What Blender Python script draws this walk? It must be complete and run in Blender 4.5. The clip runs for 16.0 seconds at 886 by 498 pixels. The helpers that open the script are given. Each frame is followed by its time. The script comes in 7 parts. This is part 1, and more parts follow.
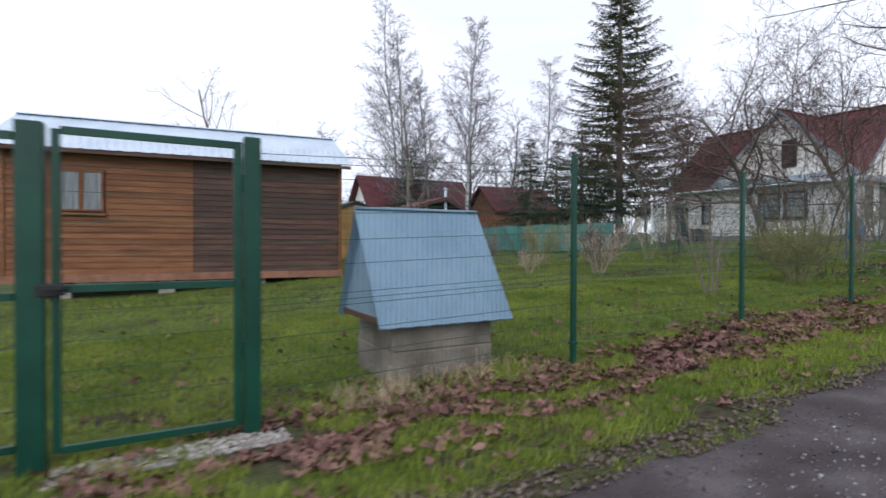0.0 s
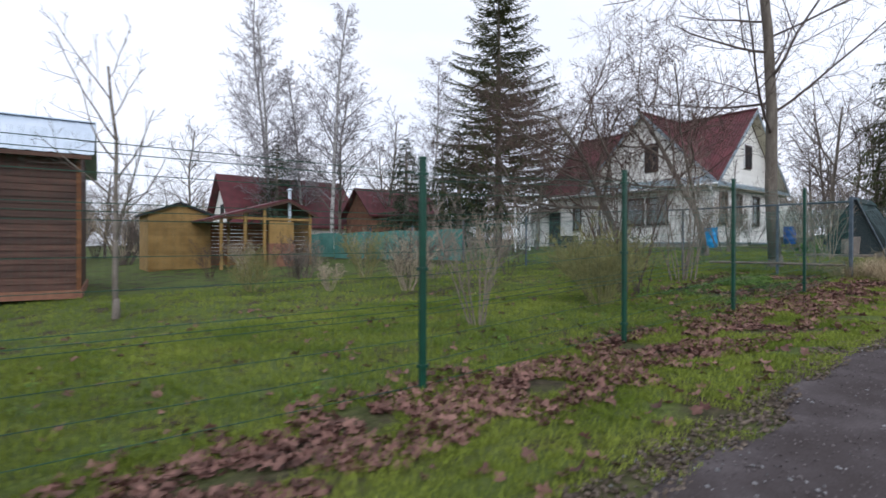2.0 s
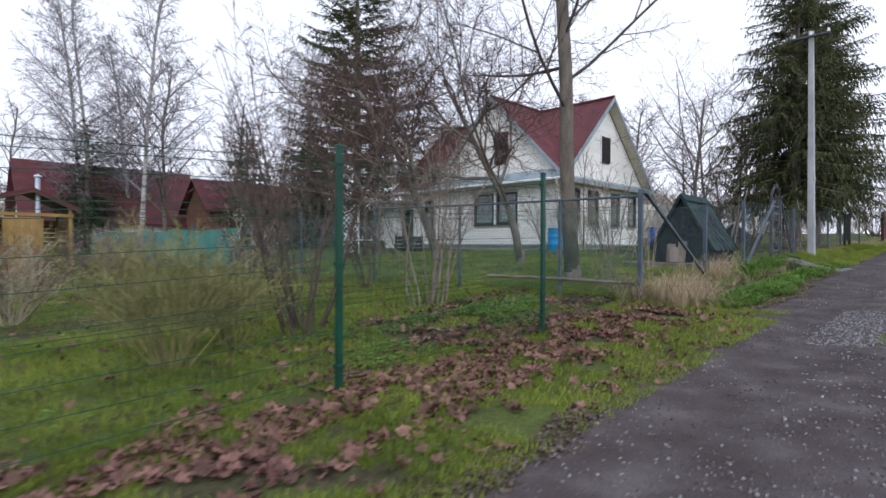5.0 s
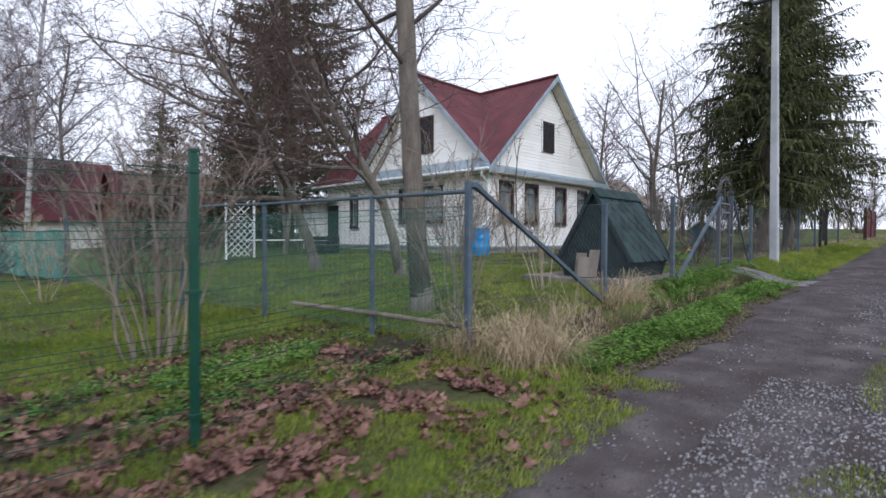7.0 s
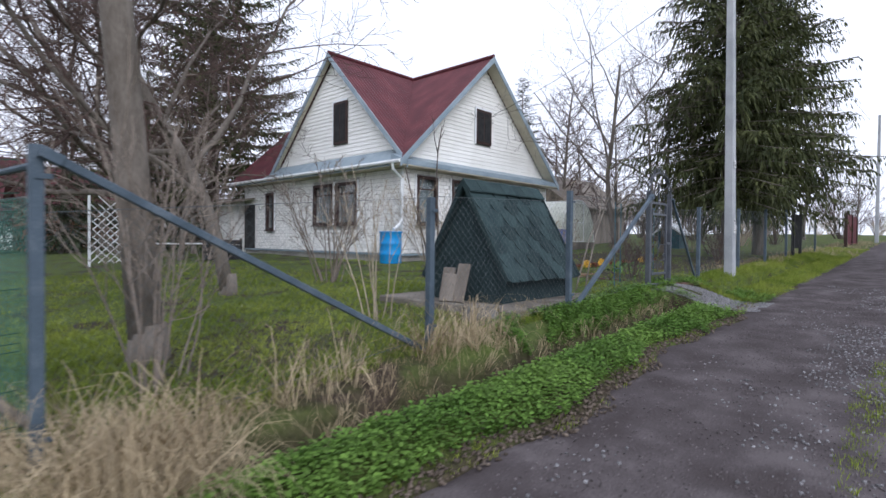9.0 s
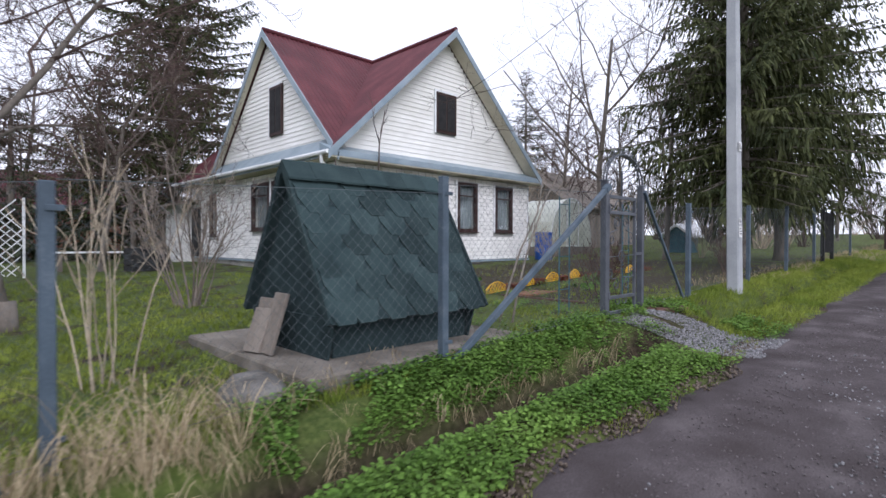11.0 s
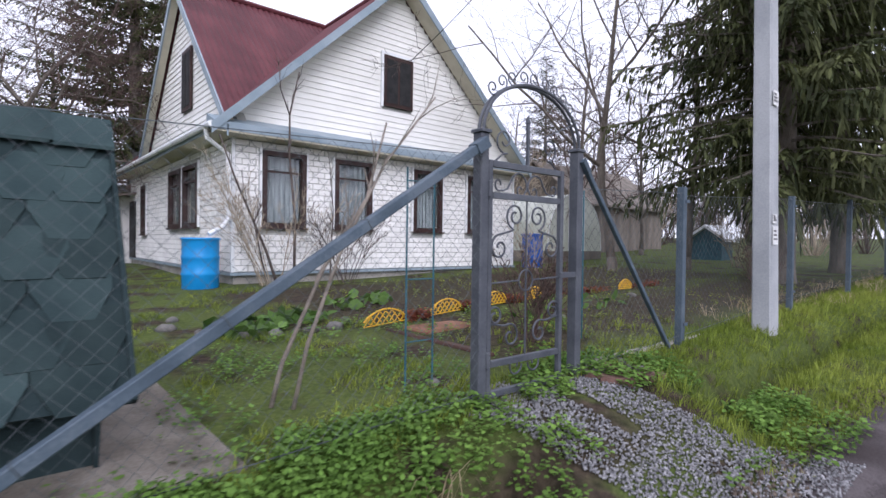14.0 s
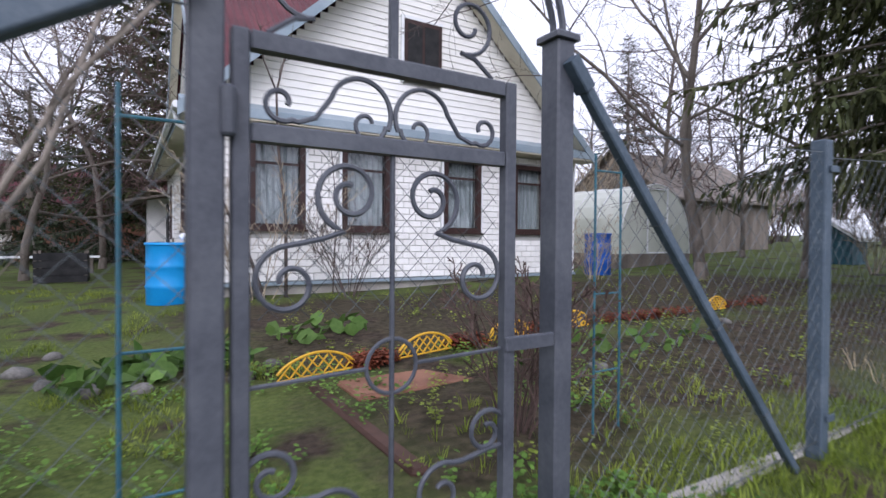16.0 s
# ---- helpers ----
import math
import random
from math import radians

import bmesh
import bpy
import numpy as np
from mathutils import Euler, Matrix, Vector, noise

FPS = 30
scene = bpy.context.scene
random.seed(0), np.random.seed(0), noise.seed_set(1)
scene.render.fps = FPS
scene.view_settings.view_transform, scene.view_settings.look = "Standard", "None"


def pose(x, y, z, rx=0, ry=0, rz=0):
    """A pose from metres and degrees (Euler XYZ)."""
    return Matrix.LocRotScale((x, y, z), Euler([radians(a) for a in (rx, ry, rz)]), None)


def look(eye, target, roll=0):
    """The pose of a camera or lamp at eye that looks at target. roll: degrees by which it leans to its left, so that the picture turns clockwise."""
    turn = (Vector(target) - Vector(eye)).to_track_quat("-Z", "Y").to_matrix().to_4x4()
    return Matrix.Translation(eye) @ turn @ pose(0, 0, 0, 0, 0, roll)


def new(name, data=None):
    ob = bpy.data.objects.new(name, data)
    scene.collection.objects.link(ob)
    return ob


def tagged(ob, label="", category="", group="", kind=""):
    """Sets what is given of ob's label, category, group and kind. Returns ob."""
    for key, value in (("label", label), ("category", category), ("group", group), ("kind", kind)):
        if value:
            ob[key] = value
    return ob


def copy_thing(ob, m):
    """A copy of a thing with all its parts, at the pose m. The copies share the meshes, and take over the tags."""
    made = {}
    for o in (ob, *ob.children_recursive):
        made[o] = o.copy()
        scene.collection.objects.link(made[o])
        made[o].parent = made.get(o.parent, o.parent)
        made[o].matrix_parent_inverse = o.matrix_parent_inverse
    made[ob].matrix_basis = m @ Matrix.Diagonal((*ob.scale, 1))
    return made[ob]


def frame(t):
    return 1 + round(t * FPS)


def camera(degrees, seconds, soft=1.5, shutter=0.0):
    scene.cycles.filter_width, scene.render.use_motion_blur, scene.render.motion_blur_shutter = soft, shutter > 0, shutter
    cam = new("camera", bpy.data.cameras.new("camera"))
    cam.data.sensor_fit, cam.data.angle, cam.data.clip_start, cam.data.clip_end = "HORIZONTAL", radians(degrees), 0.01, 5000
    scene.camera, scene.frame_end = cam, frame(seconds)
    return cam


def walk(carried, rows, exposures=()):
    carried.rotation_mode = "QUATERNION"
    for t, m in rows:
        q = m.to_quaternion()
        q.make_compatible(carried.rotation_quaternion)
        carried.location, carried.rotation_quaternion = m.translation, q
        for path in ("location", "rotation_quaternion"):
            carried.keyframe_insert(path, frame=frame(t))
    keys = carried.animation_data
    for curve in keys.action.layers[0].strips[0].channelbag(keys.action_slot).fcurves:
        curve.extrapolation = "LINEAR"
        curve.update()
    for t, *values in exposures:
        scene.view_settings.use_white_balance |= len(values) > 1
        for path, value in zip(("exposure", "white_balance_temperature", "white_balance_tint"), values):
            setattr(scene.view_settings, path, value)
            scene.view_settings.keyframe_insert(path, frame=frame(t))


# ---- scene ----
cam = camera(80.7, 16.0, shutter=0.4)
# seconds, eye, target, lean
PATH = [
    (0, (-3.941, -4.134, 1.175), (-2.963, -2.39, 1.15), 0.2),
    (0.5, (-2.898, -3.873, 1.157), (-1.837, -2.178, 1.141), 0.2),
    (1, (-1.746, -3.771, 1.237), (-0.639, -2.106, 1.226), 0.2),
    (1.5, (-0.673, -3.671, 1.292), (0.48, -2.037, 1.282), 0.1),
    (2, (0.41, -3.629, 1.356), (1.638, -2.05, 1.348), 0.1),
    (2.5, (1.432, -3.58, 1.382), (2.686, -2.022, 1.374), 0.1),
    (3, (2.471, -3.674, 1.427), (3.772, -2.156, 1.417), 0.1),
    (3.5, (3.565, -3.65, 1.482), (4.889, -2.151, 1.47), -0.0),
    (4, (4.589, -3.727, 1.494), (5.97, -2.28, 1.486), -0.1),
    (4.2, (4.93, -3.733, 1.496), (6.33, -2.305, 1.491), -0.1),
    (6.5, (9.779, -3.644, 1.869), (11.218, -2.255, 1.828), 0.4),
    (7, (10.729, -3.652, 1.904), (12.172, -2.268, 1.861), 0.2),
    (7.5, (11.686, -3.617, 1.945), (13.131, -2.236, 1.903), 0.4),
    (8, (12.62, -3.57, 1.971), (14.093, -2.218, 1.931), 0.7),
    (8.5, (13.538, -3.587, 1.975), (15.004, -2.227, 1.94), 0.5),
    (9, (14.37, -3.575, 2.009), (15.836, -2.215, 1.975), 0.6),
    (9.5, (15.27, -3.468, 2.063), (16.727, -2.098, 2.029), 0.4),
    (12, (19.037, -2.891, 2.187), (20.4, -1.427, 2.156), 0.4),
    (12.5, (19.693, -2.732, 2.221), (21.037, -1.25, 2.186), 0.5),
    (13, (20.236, -2.659, 2.207), (21.569, -1.168, 2.187), 0.6),
    (13.5, (20.794, -2.483, 2.208), (22.1, -0.968, 2.179), 0.8),
    (14, (21.341, -2.282, 2.215), (22.641, -0.763, 2.189), 0.8),
    (14.5, (21.903, -2.049, 2.228), (23.147, -0.483, 2.201), 0.4),
    (15, (22.52, -1.778, 2.206), (23.704, -0.166, 2.179), 0.8),
    (15.5, (23.084, -1.521, 2.257), (24.204, 0.136, 2.223), 0.3),
    (16, (23.496, -1.155, 2.284), (24.538, 0.552, 2.254), 0.4),
]
walk(cam, [(t, look(eye, target, roll)) for t, eye, target, roll in PATH],
     exposures=[(0.0, 0.08, 6000, 13), (4.2, 0.12, 5980, 13), (6.5, 0.26, 5900, 14), (9.5, 0.28, 5860, 15), (12.0, 0.44, 5950, 19), (16.0, 0.48, 5850, 21)])

# ---- world and light: a bright overcast afternoon ----
world = bpy.data.worlds.new("overcast_sky")
scene.world = world
world.use_nodes = True
wn, wl = world.node_tree.nodes, world.node_tree.links
wn.clear()
w_out = wn.new("ShaderNodeOutputWorld")
w_bg = wn.new("ShaderNodeBackground")
w_sky = wn.new("ShaderNodeTexSky")
w_sky.sky_type = "NISHITA"
w_sky.sun_disc = False
w_sky.sun_elevation = radians(31)
w_sky.sun_rotation = radians(200)
w_scale = wn.new("ShaderNodeVectorMath")
w_scale.operation = "SCALE"
w_scale.inputs["Scale"].default_value = 0.09
w_map = wn.new("ShaderNodeTexCoord")
w_stretch = wn.new("ShaderNodeMapping")
w_stretch.inputs["Scale"].default_value = (1.0, 1.0, 3.2)
w_noise = wn.new("ShaderNodeTexNoise")
w_noise.inputs["Scale"].default_value = 2.1
w_noise.inputs["Detail"].default_value = 6.0
w_ramp = wn.new("ShaderNodeValToRGB")
w_ramp.color_ramp.elements[0].position = 0.36
w_ramp.color_ramp.elements[0].color = (0.88, 0.88, 0.88, 1)
w_ramp.color_ramp.elements[1].position = 0.52
w_ramp.color_ramp.elements[1].color = (1, 1, 1, 1)
w_mix = wn.new("ShaderNodeMix")
w_mix.data_type = "RGBA"
w_mix.inputs[7].default_value = (0.93, 0.95, 1.0, 1)
w_bg.inputs["Strength"].default_value = 1.1
wl.new(w_sky.outputs["Color"], w_scale.inputs[0])
wl.new(w_map.outputs["Generated"], w_stretch.inputs["Vector"])
wl.new(w_stretch.outputs["Vector"], w_noise.inputs["Vector"])
wl.new(w_noise.outputs["Fac"], w_ramp.inputs["Fac"])
wl.new(w_ramp.outputs["Color"], w_mix.inputs[0])
wl.new(w_scale.outputs["Vector"], w_mix.inputs[6])
wl.new(w_mix.outputs[2], w_bg.inputs["Color"])
wl.new(w_bg.outputs["Background"], w_out.inputs["Surface"])

sun_data = bpy.data.lights.new("sun", "SUN")
sun_data.energy = 1.5
sun_data.angle = radians(40)
sun_data.color = (1.0, 0.98, 0.95)
sun = new("sun", sun_data)
sun.matrix_world = look((0, 0, 20), (14, 26, 2))
scene.view_settings.exposure = 0.0


# ---- materials ----
def mat(name, a, b, scale=6.0, rough=0.8, metal=0.0, bump=0.2, fine=60.0, island=0.0, piece=0.0, c=None, stretch=(1, 1, 1), spec=0.35, trans=0.0):
    """Two colours mixed by coarse and fine noise, with fine relief; island and piece vary the brightness from part to part."""
    m = bpy.data.materials.new(name)
    m.use_nodes = True
    nt = m.node_tree
    p = nt.nodes["Principled BSDF"]
    p.inputs["Roughness"].default_value = rough
    p.inputs["Metallic"].default_value = metal
    p.inputs["Specular IOR Level"].default_value = spec
    geo = nt.nodes.new("ShaderNodeNewGeometry")
    mp = nt.nodes.new("ShaderNodeMapping")
    mp.inputs["Scale"].default_value = stretch
    nt.links.new(geo.outputs["Position"], mp.inputs["Vector"])
    n1 = nt.nodes.new("ShaderNodeTexNoise")
    n1.inputs["Scale"].default_value = scale
    n1.inputs["Detail"].default_value = 5.0
    n2 = nt.nodes.new("ShaderNodeTexNoise")
    n2.inputs["Scale"].default_value = fine
    n2.inputs["Detail"].default_value = 3.0
    nt.links.new(mp.outputs["Vector"], n1.inputs["Vector"])
    nt.links.new(mp.outputs["Vector"], n2.inputs["Vector"])
    add = nt.nodes.new("ShaderNodeMath")
    add.operation = "MULTIPLY_ADD"
    add.inputs[1].default_value = 0.45
    nt.links.new(n2.outputs["Fac"], add.inputs[0])
    nt.links.new(n1.outputs["Fac"], add.inputs[2])
    ramp = nt.nodes.new("ShaderNodeValToRGB")
    ramp.color_ramp.elements[0].position = 0.52
    ramp.color_ramp.elements[0].color = (*a, 1)
    ramp.color_ramp.elements[1].position = 0.92
    ramp.color_ramp.elements[1].color = (*b, 1)
    if c:
        e = ramp.color_ramp.elements.new(0.74)
        e.color = (*c, 1)
    nt.links.new(add.outputs[0], ramp.inputs["Fac"])
    col = ramp.outputs["Color"]
    if island or piece:
        hsv = nt.nodes.new("ShaderNodeHueSaturation")
        mr = nt.nodes.new("ShaderNodeMapRange")
        amount = island or piece
        mr.inputs["To Min"].default_value = 1 - amount
        mr.inputs["To Max"].default_value = 1 + amount
        if island:
            nt.links.new(geo.outputs["Random Per Island"], mr.inputs["Value"])
        else:
            oi = nt.nodes.new("ShaderNodeObjectInfo")
            nt.links.new(oi.outputs["Random"], mr.inputs["Value"])
        nt.links.new(mr.outputs["Result"], hsv.inputs["Value"])
        nt.links.new(col, hsv.inputs["Color"])
        col = hsv.outputs["Color"]
    nt.links.new(col, p.inputs["Base Color"])
    if trans:
        p.inputs["Transmission Weight"].default_value = trans
    if bump:
        bp = nt.nodes.new("ShaderNodeBump")
        bp.inputs["Strength"].default_value = bump
        bp.inputs["Distance"].default_value = 0.02
        nt.links.new(add.outputs[0], bp.inputs["Height"])
        nt.links.new(bp.outputs["Normal"], p.inputs["Normal"])
    return m


def leafy(name, a, b, island=0.35, back=0.25, scale=1.2):
    """Thin leaves and blades: a little light comes through them."""
    m = mat(name, a, b, scale=scale, rough=0.7, bump=0.0, fine=30, island=island, spec=0.2)
    nt = m.node_tree
    p = nt.nodes["Principled BSDF"]
    tr = nt.nodes.new("ShaderNodeBsdfTranslucent")
    mx = nt.nodes.new("ShaderNodeMixShader")
    mx.inputs[0].default_value = back
    src = p.inputs["Base Color"].links[0].from_socket
    nt.links.new(src, tr.inputs["Color"])
    nt.links.new(p.outputs[0], mx.inputs[1])
    nt.links.new(tr.outputs[0], mx.inputs[2])
    nt.links.new(mx.outputs[0], nt.nodes["Material Output"].inputs["Surface"])
    return m


def glass(name, tint=(0.9, 0.95, 0.95), rough=0.02):
    m = bpy.data.materials.new(name)
    m.use_nodes = True
    p = m.node_tree.nodes["Principled BSDF"]
    p.inputs["Base Color"].default_value = (*tint, 1)
    p.inputs["Roughness"].default_value = rough
    p.inputs["Transmission Weight"].default_value = 1.0
    p.inputs["IOR"].default_value = 1.45
    return m


M_GREEN = mat("green_powder_coat", (0.0025, 0.034, 0.02), (0.005, 0.055, 0.033), rough=0.4, bump=0.03, scale=3)
M_BLUEGREY = mat("weathered_blue_paint", (0.045, 0.065, 0.085), (0.09, 0.115, 0.14), rough=0.6, scale=5, c=(0.06, 0.085, 0.11))
M_GATE = mat("dark_slate_gate_paint", (0.045, 0.05, 0.062), (0.085, 0.092, 0.105), rough=0.5, scale=5, bump=0.1)
M_WIRE = mat("galvanised_wire", (0.05, 0.062, 0.068), (0.11, 0.125, 0.13), rough=0.5, metal=0.4, bump=0)
M_SHEET = mat("blue_grey_steel_sheet", (0.13, 0.21, 0.28), (0.19, 0.28, 0.36), rough=0.42, scale=1.5, bump=0.05)
M_ZINC = mat("zinc_roof_sheet", (0.42, 0.5, 0.58), (0.55, 0.62, 0.7), rough=0.4, scale=1.2, bump=0.05, metal=0.3)
M_REDROOF = mat("dark_red_roof_sheet", (0.06, 0.011, 0.015), (0.115, 0.026, 0.031), rough=0.62, scale=1.5, c=(0.085, 0.017, 0.022))
M_WHITE = mat("white_brick_siding", (0.76, 0.75, 0.72), (0.87, 0.86, 0.83), rough=0.6, scale=2.5, piece=0.05)
M_WHITE_I = mat("white_brick_siding_rest", (0.76, 0.75, 0.72), (0.87, 0.86, 0.83), rough=0.6, scale=2.5, island=0.05)
M_CREAM = mat("cream_vinyl_siding", (0.76, 0.75, 0.7), (0.86, 0.85, 0.81), rough=0.5, scale=1.5, piece=0.04)
M_GROUT = mat("grey_siding_backing", (0.4, 0.4, 0.38), (0.5, 0.5, 0.47), rough=0.9)
M_FASCIA = mat("grey_blue_metal_flashing", (0.2, 0.26, 0.3), (0.3, 0.36, 0.4), rough=0.45, scale=2, bump=0.05)
M_SOFFIT = mat("cream_painted_soffit", (0.5, 0.46, 0.35), (0.62, 0.58, 0.46), rough=0.7, scale=3)
M_BROWN = mat("dark_brown_window_frame", (0.025, 0.012, 0.01), (0.05, 0.026, 0.022), rough=0.5, scale=4)
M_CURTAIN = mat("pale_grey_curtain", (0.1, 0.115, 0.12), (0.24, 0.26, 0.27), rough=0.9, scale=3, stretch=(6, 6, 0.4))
# near-black for doors, and for the shade inside the house put in as colour
M_DARK = mat("unlit_interior_and_door_dark", (0.015, 0.015, 0.015), (0.03, 0.03, 0.03), rough=0.9)
M_SHINGLE = mat("green_bitumen_shingle", (0.02, 0.034, 0.036), (0.035, 0.055, 0.055), rough=0.95, scale=4, fine=140, piece=0.3, bump=0.5, spec=0.15)
M_SHINGLE_B = mat("dark_bitumen_felt", (0.016, 0.027, 0.029), (0.028, 0.044, 0.046), rough=0.95, scale=4, fine=140, bump=0.5, spec=0.15)
M_CONC = mat("weathered_concrete", (0.26, 0.25, 0.22), (0.42, 0.4, 0.36), rough=0.9, scale=2.2, c=(0.33, 0.31, 0.28), bump=0.4)
M_OLDCONC = mat("stained_old_concrete", (0.095, 0.082, 0.066), (0.235, 0.21, 0.178), rough=0.95, scale=2.5, c=(0.165, 0.145, 0.12), bump=0.5)
M_POLE = mat("pale_concrete_pole", (0.27, 0.285, 0.3), (0.4, 0.41, 0.42), rough=0.85, scale=2, bump=0.25)
M_PAPER = mat("faded_paper_notice", (0.5, 0.5, 0.5), (0.72, 0.72, 0.7), rough=0.9, scale=9)
M_INK = mat("grey_print", (0.12, 0.12, 0.13), (0.2, 0.2, 0.2), rough=0.9)
M_PLANK = mat("brown_stained_boards", (0.10, 0.037, 0.012), (0.2, 0.085, 0.03), rough=0.7, scale=1.2, stretch=(1, 1, 9), fine=18, piece=0.22, c=(0.15, 0.058, 0.02))
M_PLANKD = mat("dark_stained_boards", (0.035, 0.016, 0.011), (0.085, 0.042, 0.028), rough=0.7, scale=1.2, stretch=(1, 1, 9), fine=18, piece=0.3)
M_OCHRE = mat("ochre_boards", (0.2, 0.12, 0.035), (0.3, 0.19, 0.065), rough=0.75, scale=2, piece=0.15)
M_BRICKRED = mat("red_brown_brick", (0.16, 0.07, 0.045), (0.26, 0.13, 0.08), rough=0.85, scale=4)
M_OLDBRICK = mat("dirty_old_brick", (0.07, 0.038, 0.03), (0.17, 0.1, 0.08), rough=0.9, scale=9, piece=0.25)
M_GREYWOOD = mat("weathered_grey_wood", (0.1, 0.085, 0.07), (0.22, 0.19, 0.16), rough=0.9, scale=3, stretch=(1, 1, 0.2))
M_BLUE = mat("bright_blue_plastic", (0.006, 0.2, 0.5), (0.012, 0.27, 0.6), rough=0.42, scale=2, bump=0.03)
M_DBLUE = mat("deep_blue_plastic", (0.006, 0.06, 0.3), (0.012, 0.09, 0.38), rough=0.42, scale=2, bump=0.03)
M_WHITEPL = mat("white_painted_metal", (0.7, 0.72, 0.72), (0.82, 0.83, 0.83), rough=0.5, scale=2, bump=0.03)
M_YELLOW = mat("yellow_plastic_edging", (0.5, 0.27, 0.012), (0.62, 0.36, 0.02), rough=0.5, bump=0.03)
M_TURQ = mat("turquoise_painted_rod", (0.018, 0.07, 0.1), (0.04, 0.13, 0.16), rough=0.5, bump=0.05)
M_TEAL = mat("teal_shade_net", (0.05, 0.16, 0.14), (0.09, 0.23, 0.2), rough=0.9, scale=1.5)
M_FILM = mat("milky_greenhouse_sheet", (0.42, 0.44, 0.36), (0.58, 0.6, 0.52), rough=0.35, scale=1, bump=0.05)
M_RUBBER = mat("black_rubber", (0.012, 0.012, 0.013), (0.03, 0.03, 0.03), rough=0.8)
M_STONE = mat("pale_field_stone", (0.06, 0.056, 0.05), (0.19, 0.18, 0.165), rough=0.9, scale=6, piece=0.2)
M_BARK = mat("grey_brown_bark", (0.09, 0.075, 0.06), (0.19, 0.165, 0.14), rough=0.95, scale=7, stretch=(1, 1, 0.3), bump=0.6)
M_TWIG = mat("brown_twigs", (0.055, 0.043, 0.036), (0.115, 0.09, 0.078), rough=0.9, bump=0, island=0.25)
M_REDTWIG = mat("reddish_brown_twigs", (0.052, 0.034, 0.028), (0.115, 0.077, 0.064), rough=0.9, bump=0, island=0.25)
M_PALETWIG = mat("pale_straw_stems", (0.25, 0.2, 0.14), (0.4, 0.34, 0.25), rough=0.9, bump=0, island=0.25)
M_GREYTWIG = mat("grey_brown_stems", (0.13, 0.105, 0.085), (0.24, 0.2, 0.165), rough=0.9, bump=0, island=0.25)
M_BUDTWIG = mat("budding_olive_twigs", (0.13, 0.12, 0.045), (0.24, 0.23, 0.09), rough=0.9, bump=0, island=0.25)
M_CHIP = mat("stone_chippings", (0.17, 0.15, 0.135), (0.4, 0.37, 0.34), rough=0.9, scale=20, island=0.35)
M_SAPLING = mat("grey_sapling_bark", (0.13, 0.11, 0.09), (0.26, 0.225, 0.185), rough=0.9, bump=0.2, island=0.2)
M_CRUMB = mat("dark_ash_grit", (0.055, 0.046, 0.046), (0.15, 0.133, 0.133), rough=0.95, scale=20, island=0.4)
M_DIRT = mat("brown_soil_crumbs", (0.05, 0.036, 0.026), (0.15, 0.12, 0.095), rough=0.95, scale=20, island=0.4)
M_BIRCH = mat("white_birch_bark", (0.08, 0.075, 0.07), (0.42, 0.41, 0.4), rough=0.8, scale=2.5, stretch=(1, 1, 2.5), c=(0.33, 0.32, 0.31))
M_BIRCHTWIG = mat("grey_violet_birch_twigs", (0.13, 0.12, 0.128), (0.23, 0.21, 0.222), rough=0.9, bump=0, island=0.2)
M_NEEDLE = leafy("spruce_needles", (0.03, 0.041, 0.016), (0.09, 0.098, 0.036), island=0.45, back=0.2)
M_FARNEEDLE = leafy("far_spruce_needles", (0.022, 0.034, 0.018), (0.05, 0.062, 0.03), island=0.3, back=0.1)
M_GRASS = leafy("spring_grass", (0.105, 0.155, 0.017), (0.255, 0.3, 0.052), scale=0.9)
M_HERB = leafy("bright_ground_elder", (0.07, 0.145, 0.022), (0.155, 0.26, 0.05), island=0.4)
M_DRY = leafy("dry_straw_grass", (0.27, 0.205, 0.12), (0.5, 0.41, 0.27), island=0.35)
M_LEAF = leafy("brown_fallen_leaves", (0.095, 0.046, 0.038), (0.22, 0.125, 0.1), island=0.5, back=0.1, scale=3)
M_RUSSET = leafy("russet_foliage", (0.13, 0.03, 0.018), (0.2, 0.06, 0.03), island=0.4)
M_BURGENIA = leafy("broad_green_leaves", (0.05, 0.11, 0.02), (0.12, 0.2, 0.05), island=0.4)
M_FLOWER = leafy("pale_yellow_flowers", (0.6, 0.58, 0.3), (0.75, 0.72, 0.5), island=0.1)
M_GRAVEL = mat("grey_gravel", (0.1, 0.1, 0.105), (0.28, 0.275, 0.28), rough=0.9, scale=30, island=0.35)
M_GLASS = glass("window_glass")


